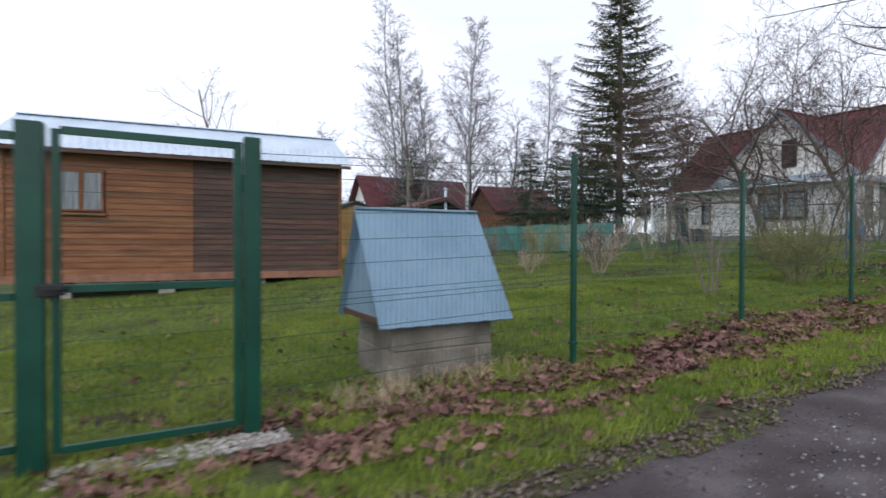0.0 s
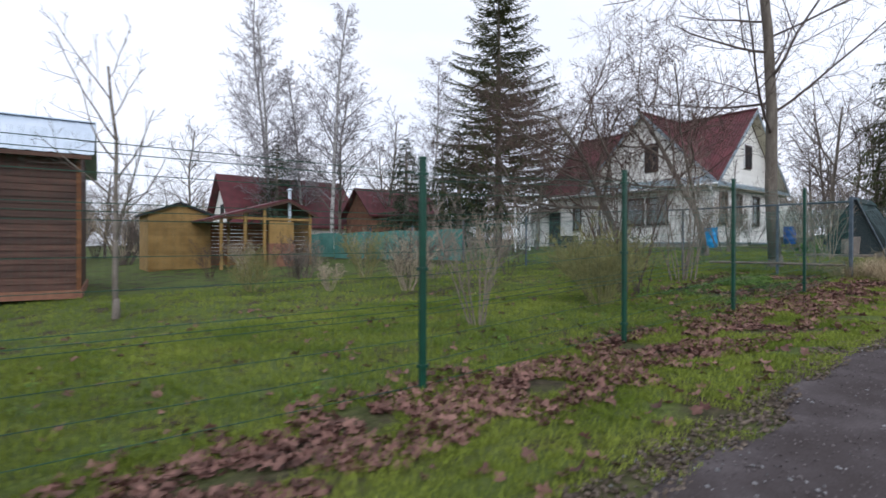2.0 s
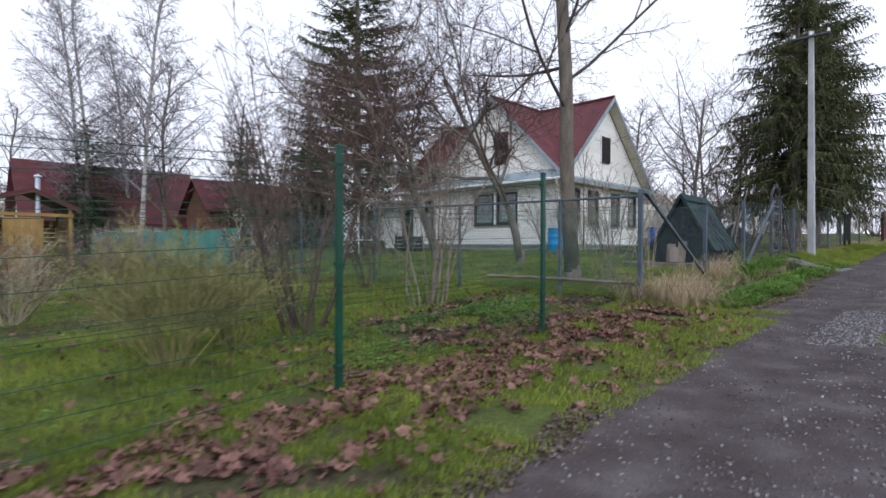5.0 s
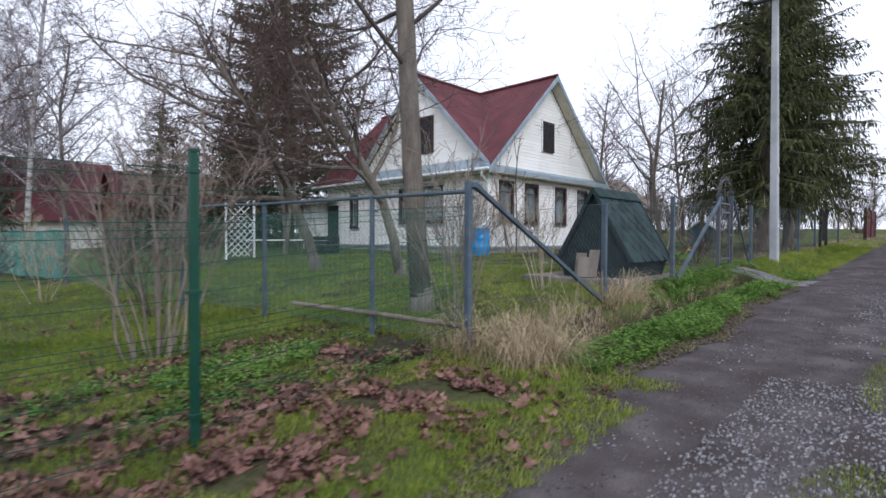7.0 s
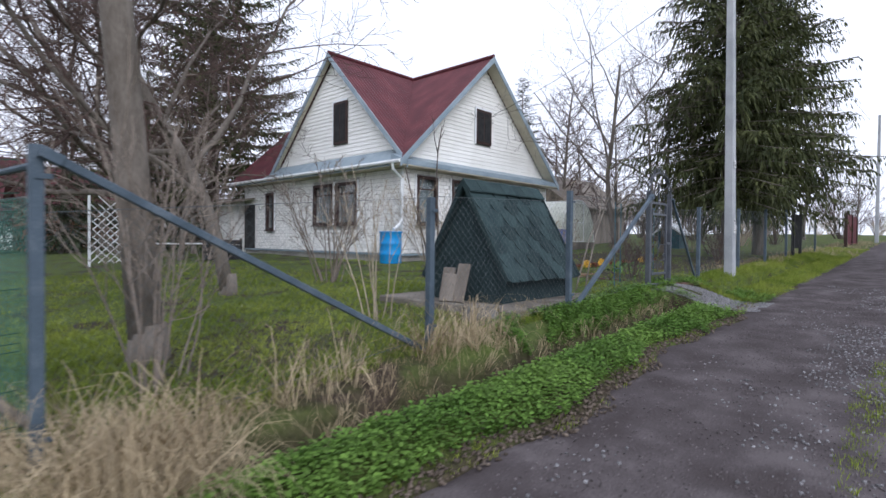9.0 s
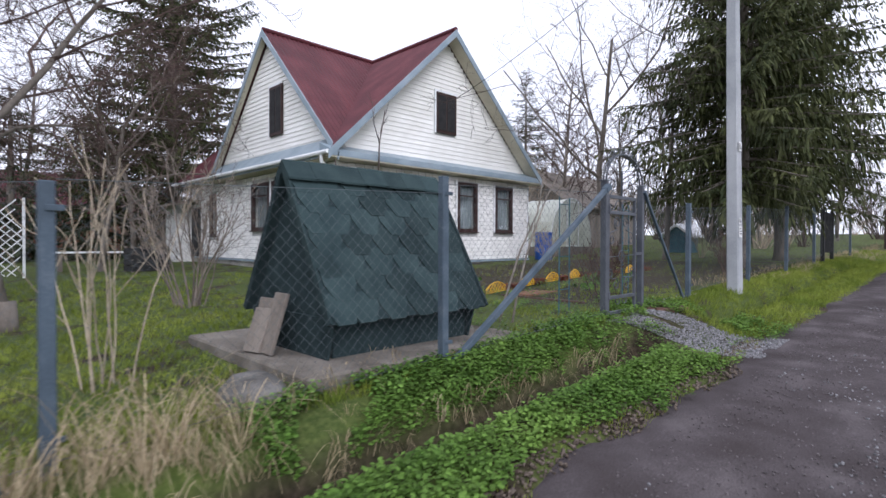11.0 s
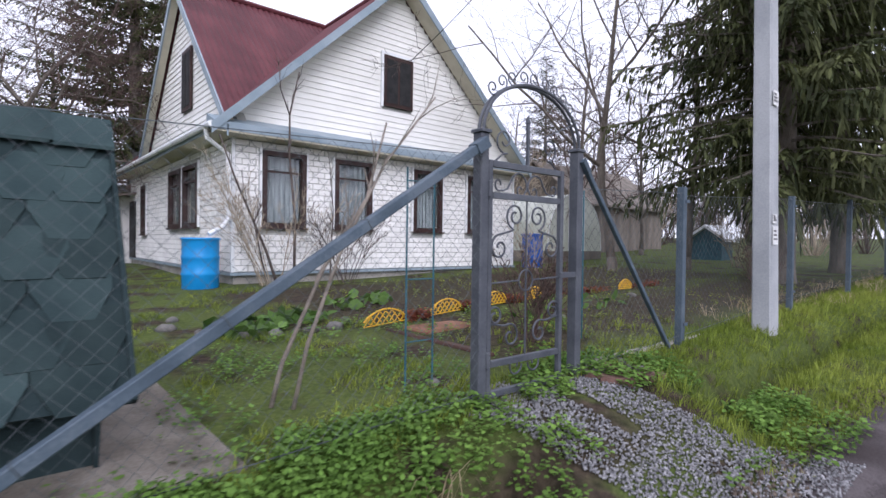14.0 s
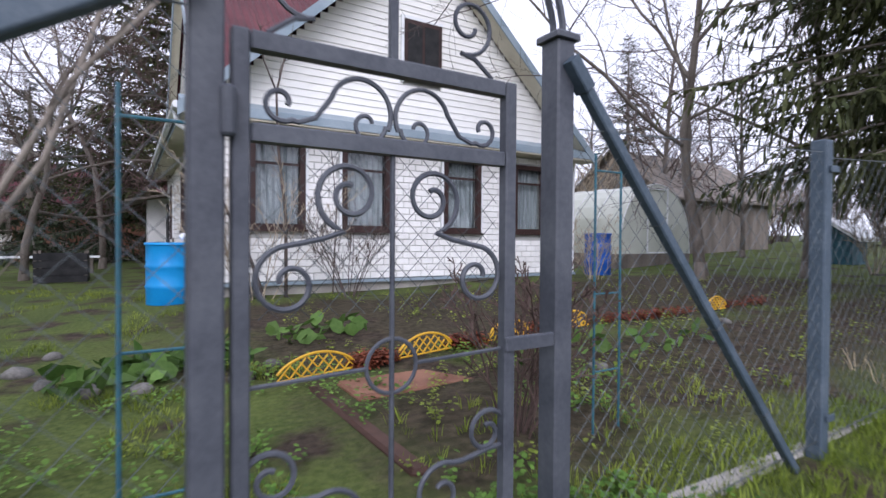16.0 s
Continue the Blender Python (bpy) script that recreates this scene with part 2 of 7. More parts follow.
# ---- mesh helpers ----
class Build:
    """Collects vertices and faces for one mesh."""

    def __init__(self):
        self.v, self.f = [], []

    def add(self, verts, faces):
        k = len(self.v)
        self.v.extend(verts)
        self.f.extend([tuple(i + k for i in f) for f in faces])

    def box(self, x0, x1, y0, y1, z0, z1, m=None):
        vs = [Vector(p) for p in ((x0, y0, z0), (x1, y0, z0), (x1, y1, z0), (x0, y1, z0), (x0, y0, z1), (x1, y0, z1), (x1, y1, z1), (x0, y1, z1))]
        if m is not None:
            vs = [m @ p for p in vs]
        self.add(vs, [(0, 3, 2, 1), (4, 5, 6, 7), (0, 1, 5, 4), (1, 2, 6, 5), (2, 3, 7, 6), (3, 0, 4, 7)])

    def chamfer(self, x0, x1, y0, y1, z0, z1, c, m=None):
        """A box whose edges along z and at the top are cut."""
        def ring(d, z):
            return [(x0 + d, y0 + c + d * 0, z), (x0 + c, y0 + d, z), (x1 - c, y0 + d, z), (x1 - d, y0 + c, z), (x1 - d, y1 - c, z), (x1 - c, y1 - d, z), (x0 + c, y1 - d, z), (x0 + d, y1 - c, z)]
        vs = ring(0, z0) + ring(0, z1 - c) + ring(c * 0.7, z1)
        vs = [m @ Vector(p) if m is not None else Vector(p) for p in vs]
        fs = [tuple(range(7, -1, -1)), tuple(range(16, 24))]
        for r in (0, 8):
            fs += [(r + i, r + (i + 1) % 8, r + 8 + (i + 1) % 8, r + 8 + i) for i in range(8)]
        self.add(vs, fs)

    def tube(self, pts, radii, sides=5, cap=True):
        pts = [Vector(p) for p in pts]
        if isinstance(radii, (int, float)):
            radii = [radii] * len(pts)
        k, n = len(self.v), len(pts)
        ref = None
        for i, p in enumerate(pts):
            d = pts[min(i + 1, n - 1)] - pts[max(i - 1, 0)]
            if d.length < 1e-9:
                d = Vector((0, 0, 1))
            d.normalize()
            if ref is None:
                ref = d.orthogonal().normalized()
            ref = (ref - d * ref.dot(d))
            ref = ref.normalized() if ref.length > 1e-6 else d.orthogonal().normalized()
            o = d.cross(ref)
            for j in range(sides):
                a = 2 * math.pi * j / sides
                self.v.append(p + (ref * math.cos(a) + o * math.sin(a)) * radii[i])
        for i in range(n - 1):
            for j in range(sides):
                a, b = k + i * sides + j, k + i * sides + (j + 1) % sides
                self.f.append((a, b, b + sides, a + sides))
        if cap:
            self.f.append(tuple(k + j for j in range(sides - 1, -1, -1)))
            self.f.append(tuple(k + (n - 1) * sides + j for j in range(sides)))

    def lathe(self, profile, sides=20, at=(0, 0, 0)):
        k = len(self.v)
        for r, z in profile:
            for j in range(sides):
                a = 2 * math.pi * j / sides
                self.v.append(Vector((at[0] + r * math.cos(a), at[1] + r * math.sin(a), at[2] + z)))
        for i in range(len(profile) - 1):
            for j in range(sides):
                a, b = k + i * sides + j, k + i * sides + (j + 1) % sides
                self.f.append((a, b, b + sides, a + sides))
        self.f.append(tuple(k + j for j in range(sides - 1, -1, -1)))
        self.f.append(tuple(k + (len(profile) - 1) * sides + j for j in range(sides)))

    def mesh(self, name, material, smooth=False):
        me = bpy.data.meshes.new(name)
        me.from_pydata([tuple(p) for p in self.v], [], self.f)
        me.materials.append(material)
        if smooth:
            me.shade_smooth()
        me.update()
        return me


def thing(name, label, category, group="", at=(0, 0, 0), kind=""):
    ob = new(name)
    ob.empty_display_size = 0.1
    ob.location = at
    return tagged(ob, label, category, group, kind)


def part(name, b, material, parent=None, label="", smooth=False):
    ob = new(name, b.mesh(name, material, smooth))
    if parent is not None:
        ob.parent = parent
        off = parent.location
        ob.matrix_parent_inverse = Matrix.Translation(-off)
    if label:
        tagged(ob, label)
    return ob


def piece(name, mesh, m, parent):
    """One of many alike pieces on a shared mesh; m is its pose in the world."""
    ob = new(name, mesh)
    ob.parent = parent
    off = parent.location
    ob.matrix_parent_inverse = Matrix.Translation(-off)
    ob.matrix_basis = m
    return ob


def solo(name, b, material, label, category, group="", kind="", smooth=False):
    return tagged(part(name, b, material, None, "", smooth), label, category, group, kind)


def smoothstep(a, b, x):
    x = np.clip((x - a) / (b - a), 0, 1)
    return x * x * (3 - 2 * x)


# ---- lie of the land ----
FENCE_X = [-60, -3, 0, 3, 6, 9, 12.1, 14.9, 18, 20.7, 24, 26.4, 30, 100, 400]
FENCE_Z = [-1.5, -0.28, -0.13, 0.11, 0.195, 0.325, 0.46, 0.66, 0.97, 1.075, 1.19, 1.275, 1.34, 3.2, 5.6]


def road_z(x):
    return np.where(x < 60, 0.03 + 0.036 * x, 2.19 + (x - 60) * 0.012)


def edge_y(x):
    """The verge's edge along the road."""
    return -2.03 + 0.53 * smoothstep(4, 17, x) + 0.22 * smoothstep(17, 24, x) + 0.10 * np.sin(x * 1.3) + 0.06 * np.sin(x * 3.7 + 1)


def ground_z(x, y):
    x, y = np.asarray(x, float), np.asarray(y, float)
    f = np.interp(x + 0.135 * np.clip(y, 0, 30), FENCE_X, FENCE_Z)
    r = road_z(x)
    up = smoothstep(12, 24, x) * 0.1 * smoothstep(0.3, 7.5, y)
    garden = f + up + 0.03 * np.sin(x * 0.9 + y * 0.7) * smoothstep(1, 4, y)
    e = edge_y(x)
    k = smoothstep(e, -0.1, y)
    verge = r + (f - r) * k
    wet = smoothstep(14.6, 16.2, x) * (1 - smoothstep(23.0, 23.6, x)) + smoothstep(25.2, 25.6, x) * (1 - smoothstep(33, 40, x)) * 0.7
    k2 = smoothstep(-0.62, 0.0, y)
    bank = r + 0.10 * smoothstep(e, e + 0.35, y) + (f - r - 0.10) * k2
    verge = verge * (1 - wet) + bank * wet
    verge = verge - wet * 0.52 * np.exp(-((y + 0.62) / 0.15) ** 2)
    crown = r + 0.03 * np.exp(-((y + 3.4) / 0.5) ** 2) - 0.02 * np.exp(-((y + 2.5) / 0.35) ** 2) - 0.02 * np.exp(-((y + 4.4) / 0.35) ** 2)
    z = np.where(y > 0, garden, np.where(y > e, verge, crown))
    other = r + 0.15 * smoothstep(-5.6, -7.5, y)
    return np.where(y < -5.4, other, z)


def gz(x, y):
    return float(ground_z(x, y))


def ground_normal(x, y, d=0.15):
    return Vector((-(gz(x + d, y) - gz(x - d, y)) / (2 * d), -(gz(x, y + d) - gz(x, y - d)) / (2 * d), 1)).normalized()


def axis(stops):
    out = []
    for (a, b, step) in stops:
        out += list(np.arange(a, b, step))
    return np.array(out + [stops[-1][1]])


def sheet(name, xs, ys, zfun, material, smooth=True):
    X, Y = np.meshgrid(xs, ys, indexing="ij")
    Z = zfun(X, Y)
    nx, ny = X.shape
    v = np.stack([X, Y, Z], -1).reshape(-1, 3)
    i = np.arange(nx * ny).reshape(nx, ny)
    f = np.stack([i[:-1, :-1], i[1:, :-1], i[1:, 1:], i[:-1, 1:]], -1).reshape(-1, 4)
    me = bpy.data.meshes.new(name)
    me.from_pydata(v.tolist(), [], f.tolist())
    me.materials.append(material)
    if smooth:
        me.shade_smooth()
    return new(name, me)


def ground_material():
    """Mossy lawn with thin, leafy and bare patches; darker soil in the beds."""
    m = bpy.data.materials.new("mossy_lawn_soil")
    m.use_nodes = True
    nt = m.node_tree
    p = nt.nodes["Principled BSDF"]
    p.inputs["Roughness"].default_value = 0.95
    p.inputs["Specular IOR Level"].default_value = 0.15
    geo = nt.nodes.new("ShaderNodeNewGeometry")

    def noise_at(scale, detail=5.0):
        n = nt.nodes.new("ShaderNodeTexNoise")
        n.inputs["Scale"].default_value = scale
        n.inputs["Detail"].default_value = detail
        nt.links.new(geo.outputs["Position"], n.inputs["Vector"])
        return n.outputs["Fac"]

    def ramp(fac, lo, hi, a, b):
        r = nt.nodes.new("ShaderNodeValToRGB")
        r.color_ramp.elements[0].position, r.color_ramp.elements[1].position = lo, hi
        r.color_ramp.elements[0].color, r.color_ramp.elements[1].color = (*a, 1), (*b, 1)
        nt.links.new(fac, r.inputs["Fac"])
        return r.outputs["Color"]

    def mix(fac, a, b):
        n = nt.nodes.new("ShaderNodeMix")
        n.data_type = "RGBA"
        nt.links.new(fac, n.inputs[0])
        nt.links.new(a, n.inputs[6])
        nt.links.new(b, n.inputs[7])
        return n.outputs[2]

    green = ramp(noise_at(0.9), 0.3, 0.7, (0.05, 0.082, 0.015), (0.105, 0.148, 0.028))
    fine = ramp(noise_at(26), 0.35, 0.7, (0.028, 0.036, 0.013), (0.12, 0.13, 0.045))
    half = nt.nodes.new("ShaderNodeMix")
    half.data_type = "RGBA"
    half.inputs[0].default_value = 0.5
    nt.links.new(green, half.inputs[6])
    nt.links.new(fine, half.inputs[7])
    soil = ramp(noise_at(14), 0.35, 0.7, (0.024, 0.018, 0.013), (0.075, 0.056, 0.039))
    bare = ramp(noise_at(1.7, 8.0), 0.52, 0.64, (0, 0, 0), (1, 1, 1))
    col = mix(bare, half.outputs[2], soil)
    sep = nt.nodes.new("ShaderNodeSeparateXYZ")
    nt.links.new(geo.outputs["Position"], sep.inputs[0])
    wob = noise_at(1.1, 4.0)

    def band(axis_out, centre, half_width, soft, wobble=1.6):
        s = nt.nodes.new("ShaderNodeMath")
        s.operation = "MULTIPLY_ADD"
        nt.links.new(wob, s.inputs[0])
        s.inputs[1].default_value = wobble
        nt.links.new(axis_out, s.inputs[2])
        d = nt.nodes.new("ShaderNodeMath")
        d.operation = "SUBTRACT"
        nt.links.new(s.outputs[0], d.inputs[0])
        d.inputs[1].default_value = centre + wobble * 0.5
        a = nt.nodes.new("ShaderNodeMath")
        a.operation = "ABSOLUTE"
        nt.links.new(d.outputs[0], a.inputs[0])
        r = nt.nodes.new("ShaderNodeMapRange")
        nt.links.new(a.outputs[0], r.inputs["Value"])
        r.inputs["From Min"].default_value = half_width + soft
        r.inputs["From Max"].default_value = half_width - soft
        return r.outputs["Result"]

    def both(a, b, k=1.0):
        n = nt.nodes.new("ShaderNodeMath")
        n.operation = "MULTIPLY"
        nt.links.new(a, n.inputs[0])
        nt.links.new(b, n.inputs[1])
        n2 = nt.nodes.new("ShaderNodeMath")
        n2.operation = "MULTIPLY"
        nt.links.new(n.outputs[0], n2.inputs[0])
        n2.inputs[1].default_value = k
        return n2.outputs[0]

    X, Y = sep.outputs[0], sep.outputs[1]
    col = mix(both(band(X, 29.6, 5.6, 0.5), band(Y, 4.7, 1.9, 0.35), 0.9), col, soil)
    col = mix(both(band(X, 30.0, 5.4, 0.5), band(Y, 1.4, 1.0, 0.3), 0.9), col, soil)
    col = mix(both(band(X, 14.2, 3.6, 0.7), band(Y, 1.1, 1.4, 0.4), 0.85), col, soil)
    col = mix(both(band(X, 20.0, 5.2, 0.6), band(Y, -1.62, 0.16, 0.14, 0.5), 0.9), col, soil)
    col = mix(both(band(X, 5.0, 9.5, 0.8), band(Y, -2.0, 0.2, 0.16, 0.7), 0.8), col, soil)
    col = mix(both(band(X, 20.0, 4.6, 0.6), band(Y, -0.6, 0.2, 0.08, 0.15), 0.95), col, soil)
    col = mix(both(band(X, 5.0, 9.5, 0.8), band(Y, -0.55, 0.55, 0.35, 1.0), 0.7), col, soil)
    col = mix(both(band(X, 8.4, 3.6, 0.8), band(Y, 6.4, 0.4, 0.25, 1.2), 0.85), col, soil)
    col = mix(both(band(X, 8.0, 3.8, 0.8), band(Y, 10.0, 0.45, 0.25, 1.2), 0.8), col, soil)
    nt.links.new(col, p.inputs["Base Color"])
    bp = nt.nodes.new("ShaderNodeBump")
    bp.inputs["Strength"].default_value = 0.7
    bp.inputs["Distance"].default_value = 0.05
    nt.links.new(noise_at(18, 8.0), bp.inputs["Height"])
    nt.links.new(bp.outputs["Normal"], p.inputs["Normal"])
    return m


M_GROUND = ground_material()
M_ROAD = mat("packed_ash_gravel_road", (0.05, 0.041, 0.04), (0.115, 0.1, 0.1), scale=2.2, rough=0.95, bump=1.0, fine=70, c=(0.072, 0.061, 0.062), spec=0.12)

gx = axis([(-320, -60, 20), (-60, -12, 3), (-12, 30, 0.25), (30, 45, 0.6), (45, 100, 3), (100, 500, 25)])
gy = axis([(-220, -40, 20), (-40, -8, 2), (-8, -5.5, 0.5), (-5.5, -2.2, 0.3), (-2.2, 0.3, 0.06), (0.3, 12, 0.3), (12, 40, 2), (40, 100, 6), (100, 500, 40)])
tagged(sheet("ground", gx, gy, lambda x, y: ground_z(x, y) - 0.03 * ((y < edge_y(x) - 0.1) & (y > -5.3)), M_GROUND), "mossy green lawn with bare soil beds and verges", "ground", kind="structure")


def road_sheet():
    xs = axis([(-60, -12, 2), (-12, 40, 0.2), (40, 140, 2)])
    k = np.linspace(0, 1, 22)
    X = np.repeat(xs[:, None], len(k), 1)
    left = edge_y(xs) - 0.02 + np.array([0.12 * noise.noise((x * 2.1, 0.3, 0)) + 0.05 * noise.noise((x * 7, 4.3, 0)) for x in xs])
    right = -5.5 + np.array([0.25 * noise.noise((x * 0.9, 8.3, 0)) for x in xs])
    Y = left[:, None] + (right - left)[:, None] * k[None, :]
    Z = ground_z(X, np.minimum(Y, edge_y(X) - 0.01)) + 0.008
    Z += np.array([[0.012 * noise.noise((a * 2.2, b * 2.2, 0)) for a, b in zip(r, q)] for r, q in zip(X, Y)])
    Z[:, 0] -= 0.03
    Z[:, -1] -= 0.05
    v = np.stack([X, Y, Z], -1).reshape(-1, 3)
    i = np.arange(X.size).reshape(X.shape)
    f = np.stack([i[:-1, :-1], i[:-1, 1:], i[1:, 1:], i[1:, :-1]], -1).reshape(-1, 4)
    me = bpy.data.meshes.new("road")
    me.from_pydata(v.tolist(), [], f.tolist())
    me.materials.append(M_ROAD)
    me.shade_smooth()
    return new("road", me)


tagged(road_sheet(), "grey packed ash and gravel lane", "road", kind="structure")


# ---- green welded-mesh fence ----
def green_post(x, y, top, base=None, w=0.06):
    b0 = gz(x, y) if base is None else base
    t = thing("fence_post", "dark green steel fence post with clamps and cap", "fence post", "green fence posts", (x, y, b0))
    b = Build()
    b.chamfer(x - w / 2, x + w / 2, y - w * 0.4, y + w * 0.4, b0 - 0.15, top, 0.006)
    part("shaft", b, M_GREEN, t)
    b = Build()
    b.chamfer(x - w / 2 - 0.004, x + w / 2 + 0.004, y - w * 0.4 - 0.004, y + w * 0.4 + 0.004, top + 0.001, top + 0.025, 0.008)
    part("cap", b, M_GREEN, t)
    for k in (0.93, 0.52, 0.1):
        z = b0 + (top - b0) * k
        b = Build()
        b.chamfer(x - w / 2 - 0.012, x + w / 2 + 0.012, y - w * 0.4 - 0.01, y + w * 0.4 + 0.01, z, z + 0.03, 0.004)
        part("clamp", b, M_GREEN, t)
    return t


def mesh_panel(x0, x1, y, bot0, bot1, height):
    """A welded panel: upright wires 5 cm apart, cross wires, three of them doubled at the folds."""
    t = thing("wire_fence", "dark green welded wire fence panel with folded ribs", "fence", "green fence panels", ((x0 + x1) / 2, y, (bot0 + bot1) / 2))
    n = int((x1 - x0) / 0.05)
    b = Build()
    for i in range(n + 1):
        k = i / n
        x, z = x0 + (x1 - x0) * k, bot0 + (bot1 - bot0) * k
        b.tube([(x, y, z), (x, y, z + height)], 0.0014, 3, False)
    tagged(part("wire_mesh", b, M_GREEN, t), kind="stuff")
    levels = (0.05, 0.25, 0.45, 0.66, 0.71, 0.76, 1.0, 1.2, 1.42, 1.47, 1.52, 1.7, 1.82, 1.88)
    for h in levels:
        if h > height:
            continue
        dy = 0.03 if h in (0.71, 1.47) else 0.0
        b = Build()
        b.tube([(x0, y - dy, bot0 + h), (x1, y - dy, bot1 + h)], 0.0035, 4)
        part("cross_wire", b, M_GREEN, t)
    return t


POSTS = [(-3.27, 1.97), (0.0, 2.085), (3.04, 2.11), (6.07, 2.27), (9.05, 2.41), (12.12, 2.48)]
for px, ptop in POSTS[1:]:
    green_post(px, 0.04, ptop)
for (pa, ta), (pb, tb) in zip(POSTS[:-1], POSTS[1:]):
    mesh_panel(pa + 0.04, pb - 0.04, 0.04, ta - 2.0, tb - 2.0, 1.93)
mesh_panel(12.16, 14.88, 0.04, 0.52, 0.72, 1.74)


def green_gate():
    """A garden gate between two square posts, its leaf shut, filled with welded mesh."""
    t = thing("garden_gate", "green steel garden gate, shut, with square posts and wire mesh", "gate", "", (-3.9, 0.05, -0.25))
    b = Build()
    b.chamfer(-3.33, -3.21, -0.02, 0.08, -0.45, 1.96, 0.008)
    part("gate_post", b, M_GREEN, t)
    b = Build()
    b.chamfer(-4.68, -4.53, -0.03, 0.09, -0.55, 1.93, 0.008)
    part("gate_post", b, M_GREEN, t)
    x0, x1 = -4.5, -3.34
    for name, box in (("stile", (x0, x0 + 0.05, 0.01, 0.05, -0.2, 1.9)), ("stile", (x1 - 0.06, x1, 0.01, 0.05, -0.2, 1.92)), ("top_rail", (x0 + 0.05, x1 - 0.06, 0.012, 0.048, 1.87, 1.92)), ("middle_rail", (x0 + 0.05, x1 - 0.06, 0.012, 0.048, 0.84, 0.89)), ("bottom_rail", (x0 + 0.05, x1 - 0.06, 0.012, 0.048, -0.21, -0.16))):
        b = Build()
        b.chamfer(*box, 0.005)
        part(name, b, M_GREEN, t)
    b = Build()
    for i in range(21):
        x = x0 + 0.06 + i * 0.05
        b.tube([(x, 0.03, -0.17), (x, 0.03, 1.88)], 0.0014, 3, False)
    for h in (0.12, 0.32, 0.52, 0.72, 1.1, 1.3, 1.35, 1.5, 1.68):
        b.tube([(x0 + 0.05, 0.03, h), (x1 - 0.06, 0.03, h)], 0.0025, 4, False)
    tagged(part("wire_mesh", b, M_GREEN, t), kind="stuff")
    for z in (1.55, 0.3):
        b = Build()
        b.lathe([(0.012, 0), (0.016, 0.005), (0.016, 0.12), (0.012, 0.125)], 10, (x1 + 0.015, 0.005, z))
        part("hinge", b, M_GREEN, t)
    b = Build()
    b.chamfer(-4.58, -4.42, -0.045, -0.005, 0.83, 0.9, 0.01)
    b.tube([(-4.44, -0.045, 0.87), (-4.44, -0.08, 0.87), (-4.52, -0.085, 0.87)], 0.009, 6)
    part("lock", b, M_RUBBER, t, "black gate lock and lever")
    # next leaf of the entrance, running on past the post
    for name, box in (("top_rail", (-6.4, -4.69, 0.012, 0.048, 1.81, 1.86)), ("middle_rail", (-6.4, -4.69, 0.012, 0.048, 0.8, 0.85)), ("bottom_rail", (-6.4, -4.69, 0.012, 0.048, -0.16, -0.11))):
        b = Build()
        b.chamfer(*box, 0.005)
        part(name, b, M_GREEN, t)
    b = Build()
    b.chamfer(-6.5, -6.4, -0.02, 0.08, -0.6, 1.86, 0.008)
    part("gate_post", b, M_GREEN, t)
    b = Build()
    for i in range(34):
        x = -6.39 + i * 0.05
        b.tube([(x, 0.03, -0.14), (x, 0.03, 1.8)], 0.0014, 3, False)
    for h in (0.1, 0.3, 0.5, 0.7, 1.1, 1.3, 1.5, 1.68):
        b.tube([(-6.4, 0.03, h), (-4.69, 0.03, h)], 0.0025, 4, False)
    tagged(part("wire_mesh", b, M_GREEN, t), kind="stuff")


green_gate()


# ---- chain-link fence ----
def pipe_post(x, y, z0, z1, r=0.035, material=None, square=True):
    t = thing("fence_post", "blue-grey painted steel post of the chain-link fence", "fence post", "chain-link posts", (x, y, z0))
    b = Build()
    if square:
        b.chamfer(x - r, x + r, y - r, y + r, z0 - 0.2, z1, 0.006)
    else:
        b.tube([(x, y, z0 - 0.2), (x, y, z1)], r, 10)
    part("shaft", b, material or M_BLUEGREY, t)
    for k in (0.12, 0.9):
        z = z0 + (z1 - z0) * k
        b = Build()
        b.chamfer(x - 0.01, x + r + 0.035, y - r - 0.012, y - r - 0.002, z, z + 0.03, 0.003)
        part("lug", b, material or M_BLUEGREY, t)
    return t


def chain_link(a, c, z0a, z0c, h, cell=0.062, r=0.0011, top_wire=True, wire=None):
    """Two crossing families of wires from a to c."""
    a, c = Vector((a[0], a[1], 0)), Vector((c[0], c[1], 0))
    d = c - a
    length = d.length
    d.normalize()
    t = thing("chain_link_mesh", "grey chain-link wire mesh stretched between posts", "chain-link fence", "chain-link meshes", ((a + c) / 2)[:2] + ((z0a + z0c) / 2,))
    b = Build()
    side = Vector((-d.y, d.x, 0))

    def at(u, w):
        k = u / length
        return a + d * u + Vector((0, 0, z0a + (z0c - z0a) * k + w))

    step = cell * 1.414
    for sgn in (1, -1):
        u = -h if sgn > 0 else 0.0
        while u < (length if sgn > 0 else length + h):
            if sgn > 0:
                u0, w0 = max(u, 0), max(-u, 0)
                u1, w1 = min(u + h, length), min(h, length - u)
            else:
                u0, w0 = min(u, length), max(u - length, 0)
                u1, w1 = max(u - h, 0), min(h, u)
            if abs(u1 - u0) > 0.01:
                off = side * (0.002 * sgn)
                b.tube([at(u0, w0) + off, at(u1, w1) + off], r, 3, False)
            u += step
    tagged(part("diamond_mesh", b, wire or M_WIRE, t), kind="stuff")
    if top_wire:
        b = Build()
        b.tube([at(0, h), at(length, h)], 0.003, 4)
        part("tension_wire", b, M_WIRE, t)
        b = Build()
        b.tube([at(0, 0.03), at(length, 0.03)], 0.003, 4)
        part("tension_wire", b, M_WIRE, t)
    return t


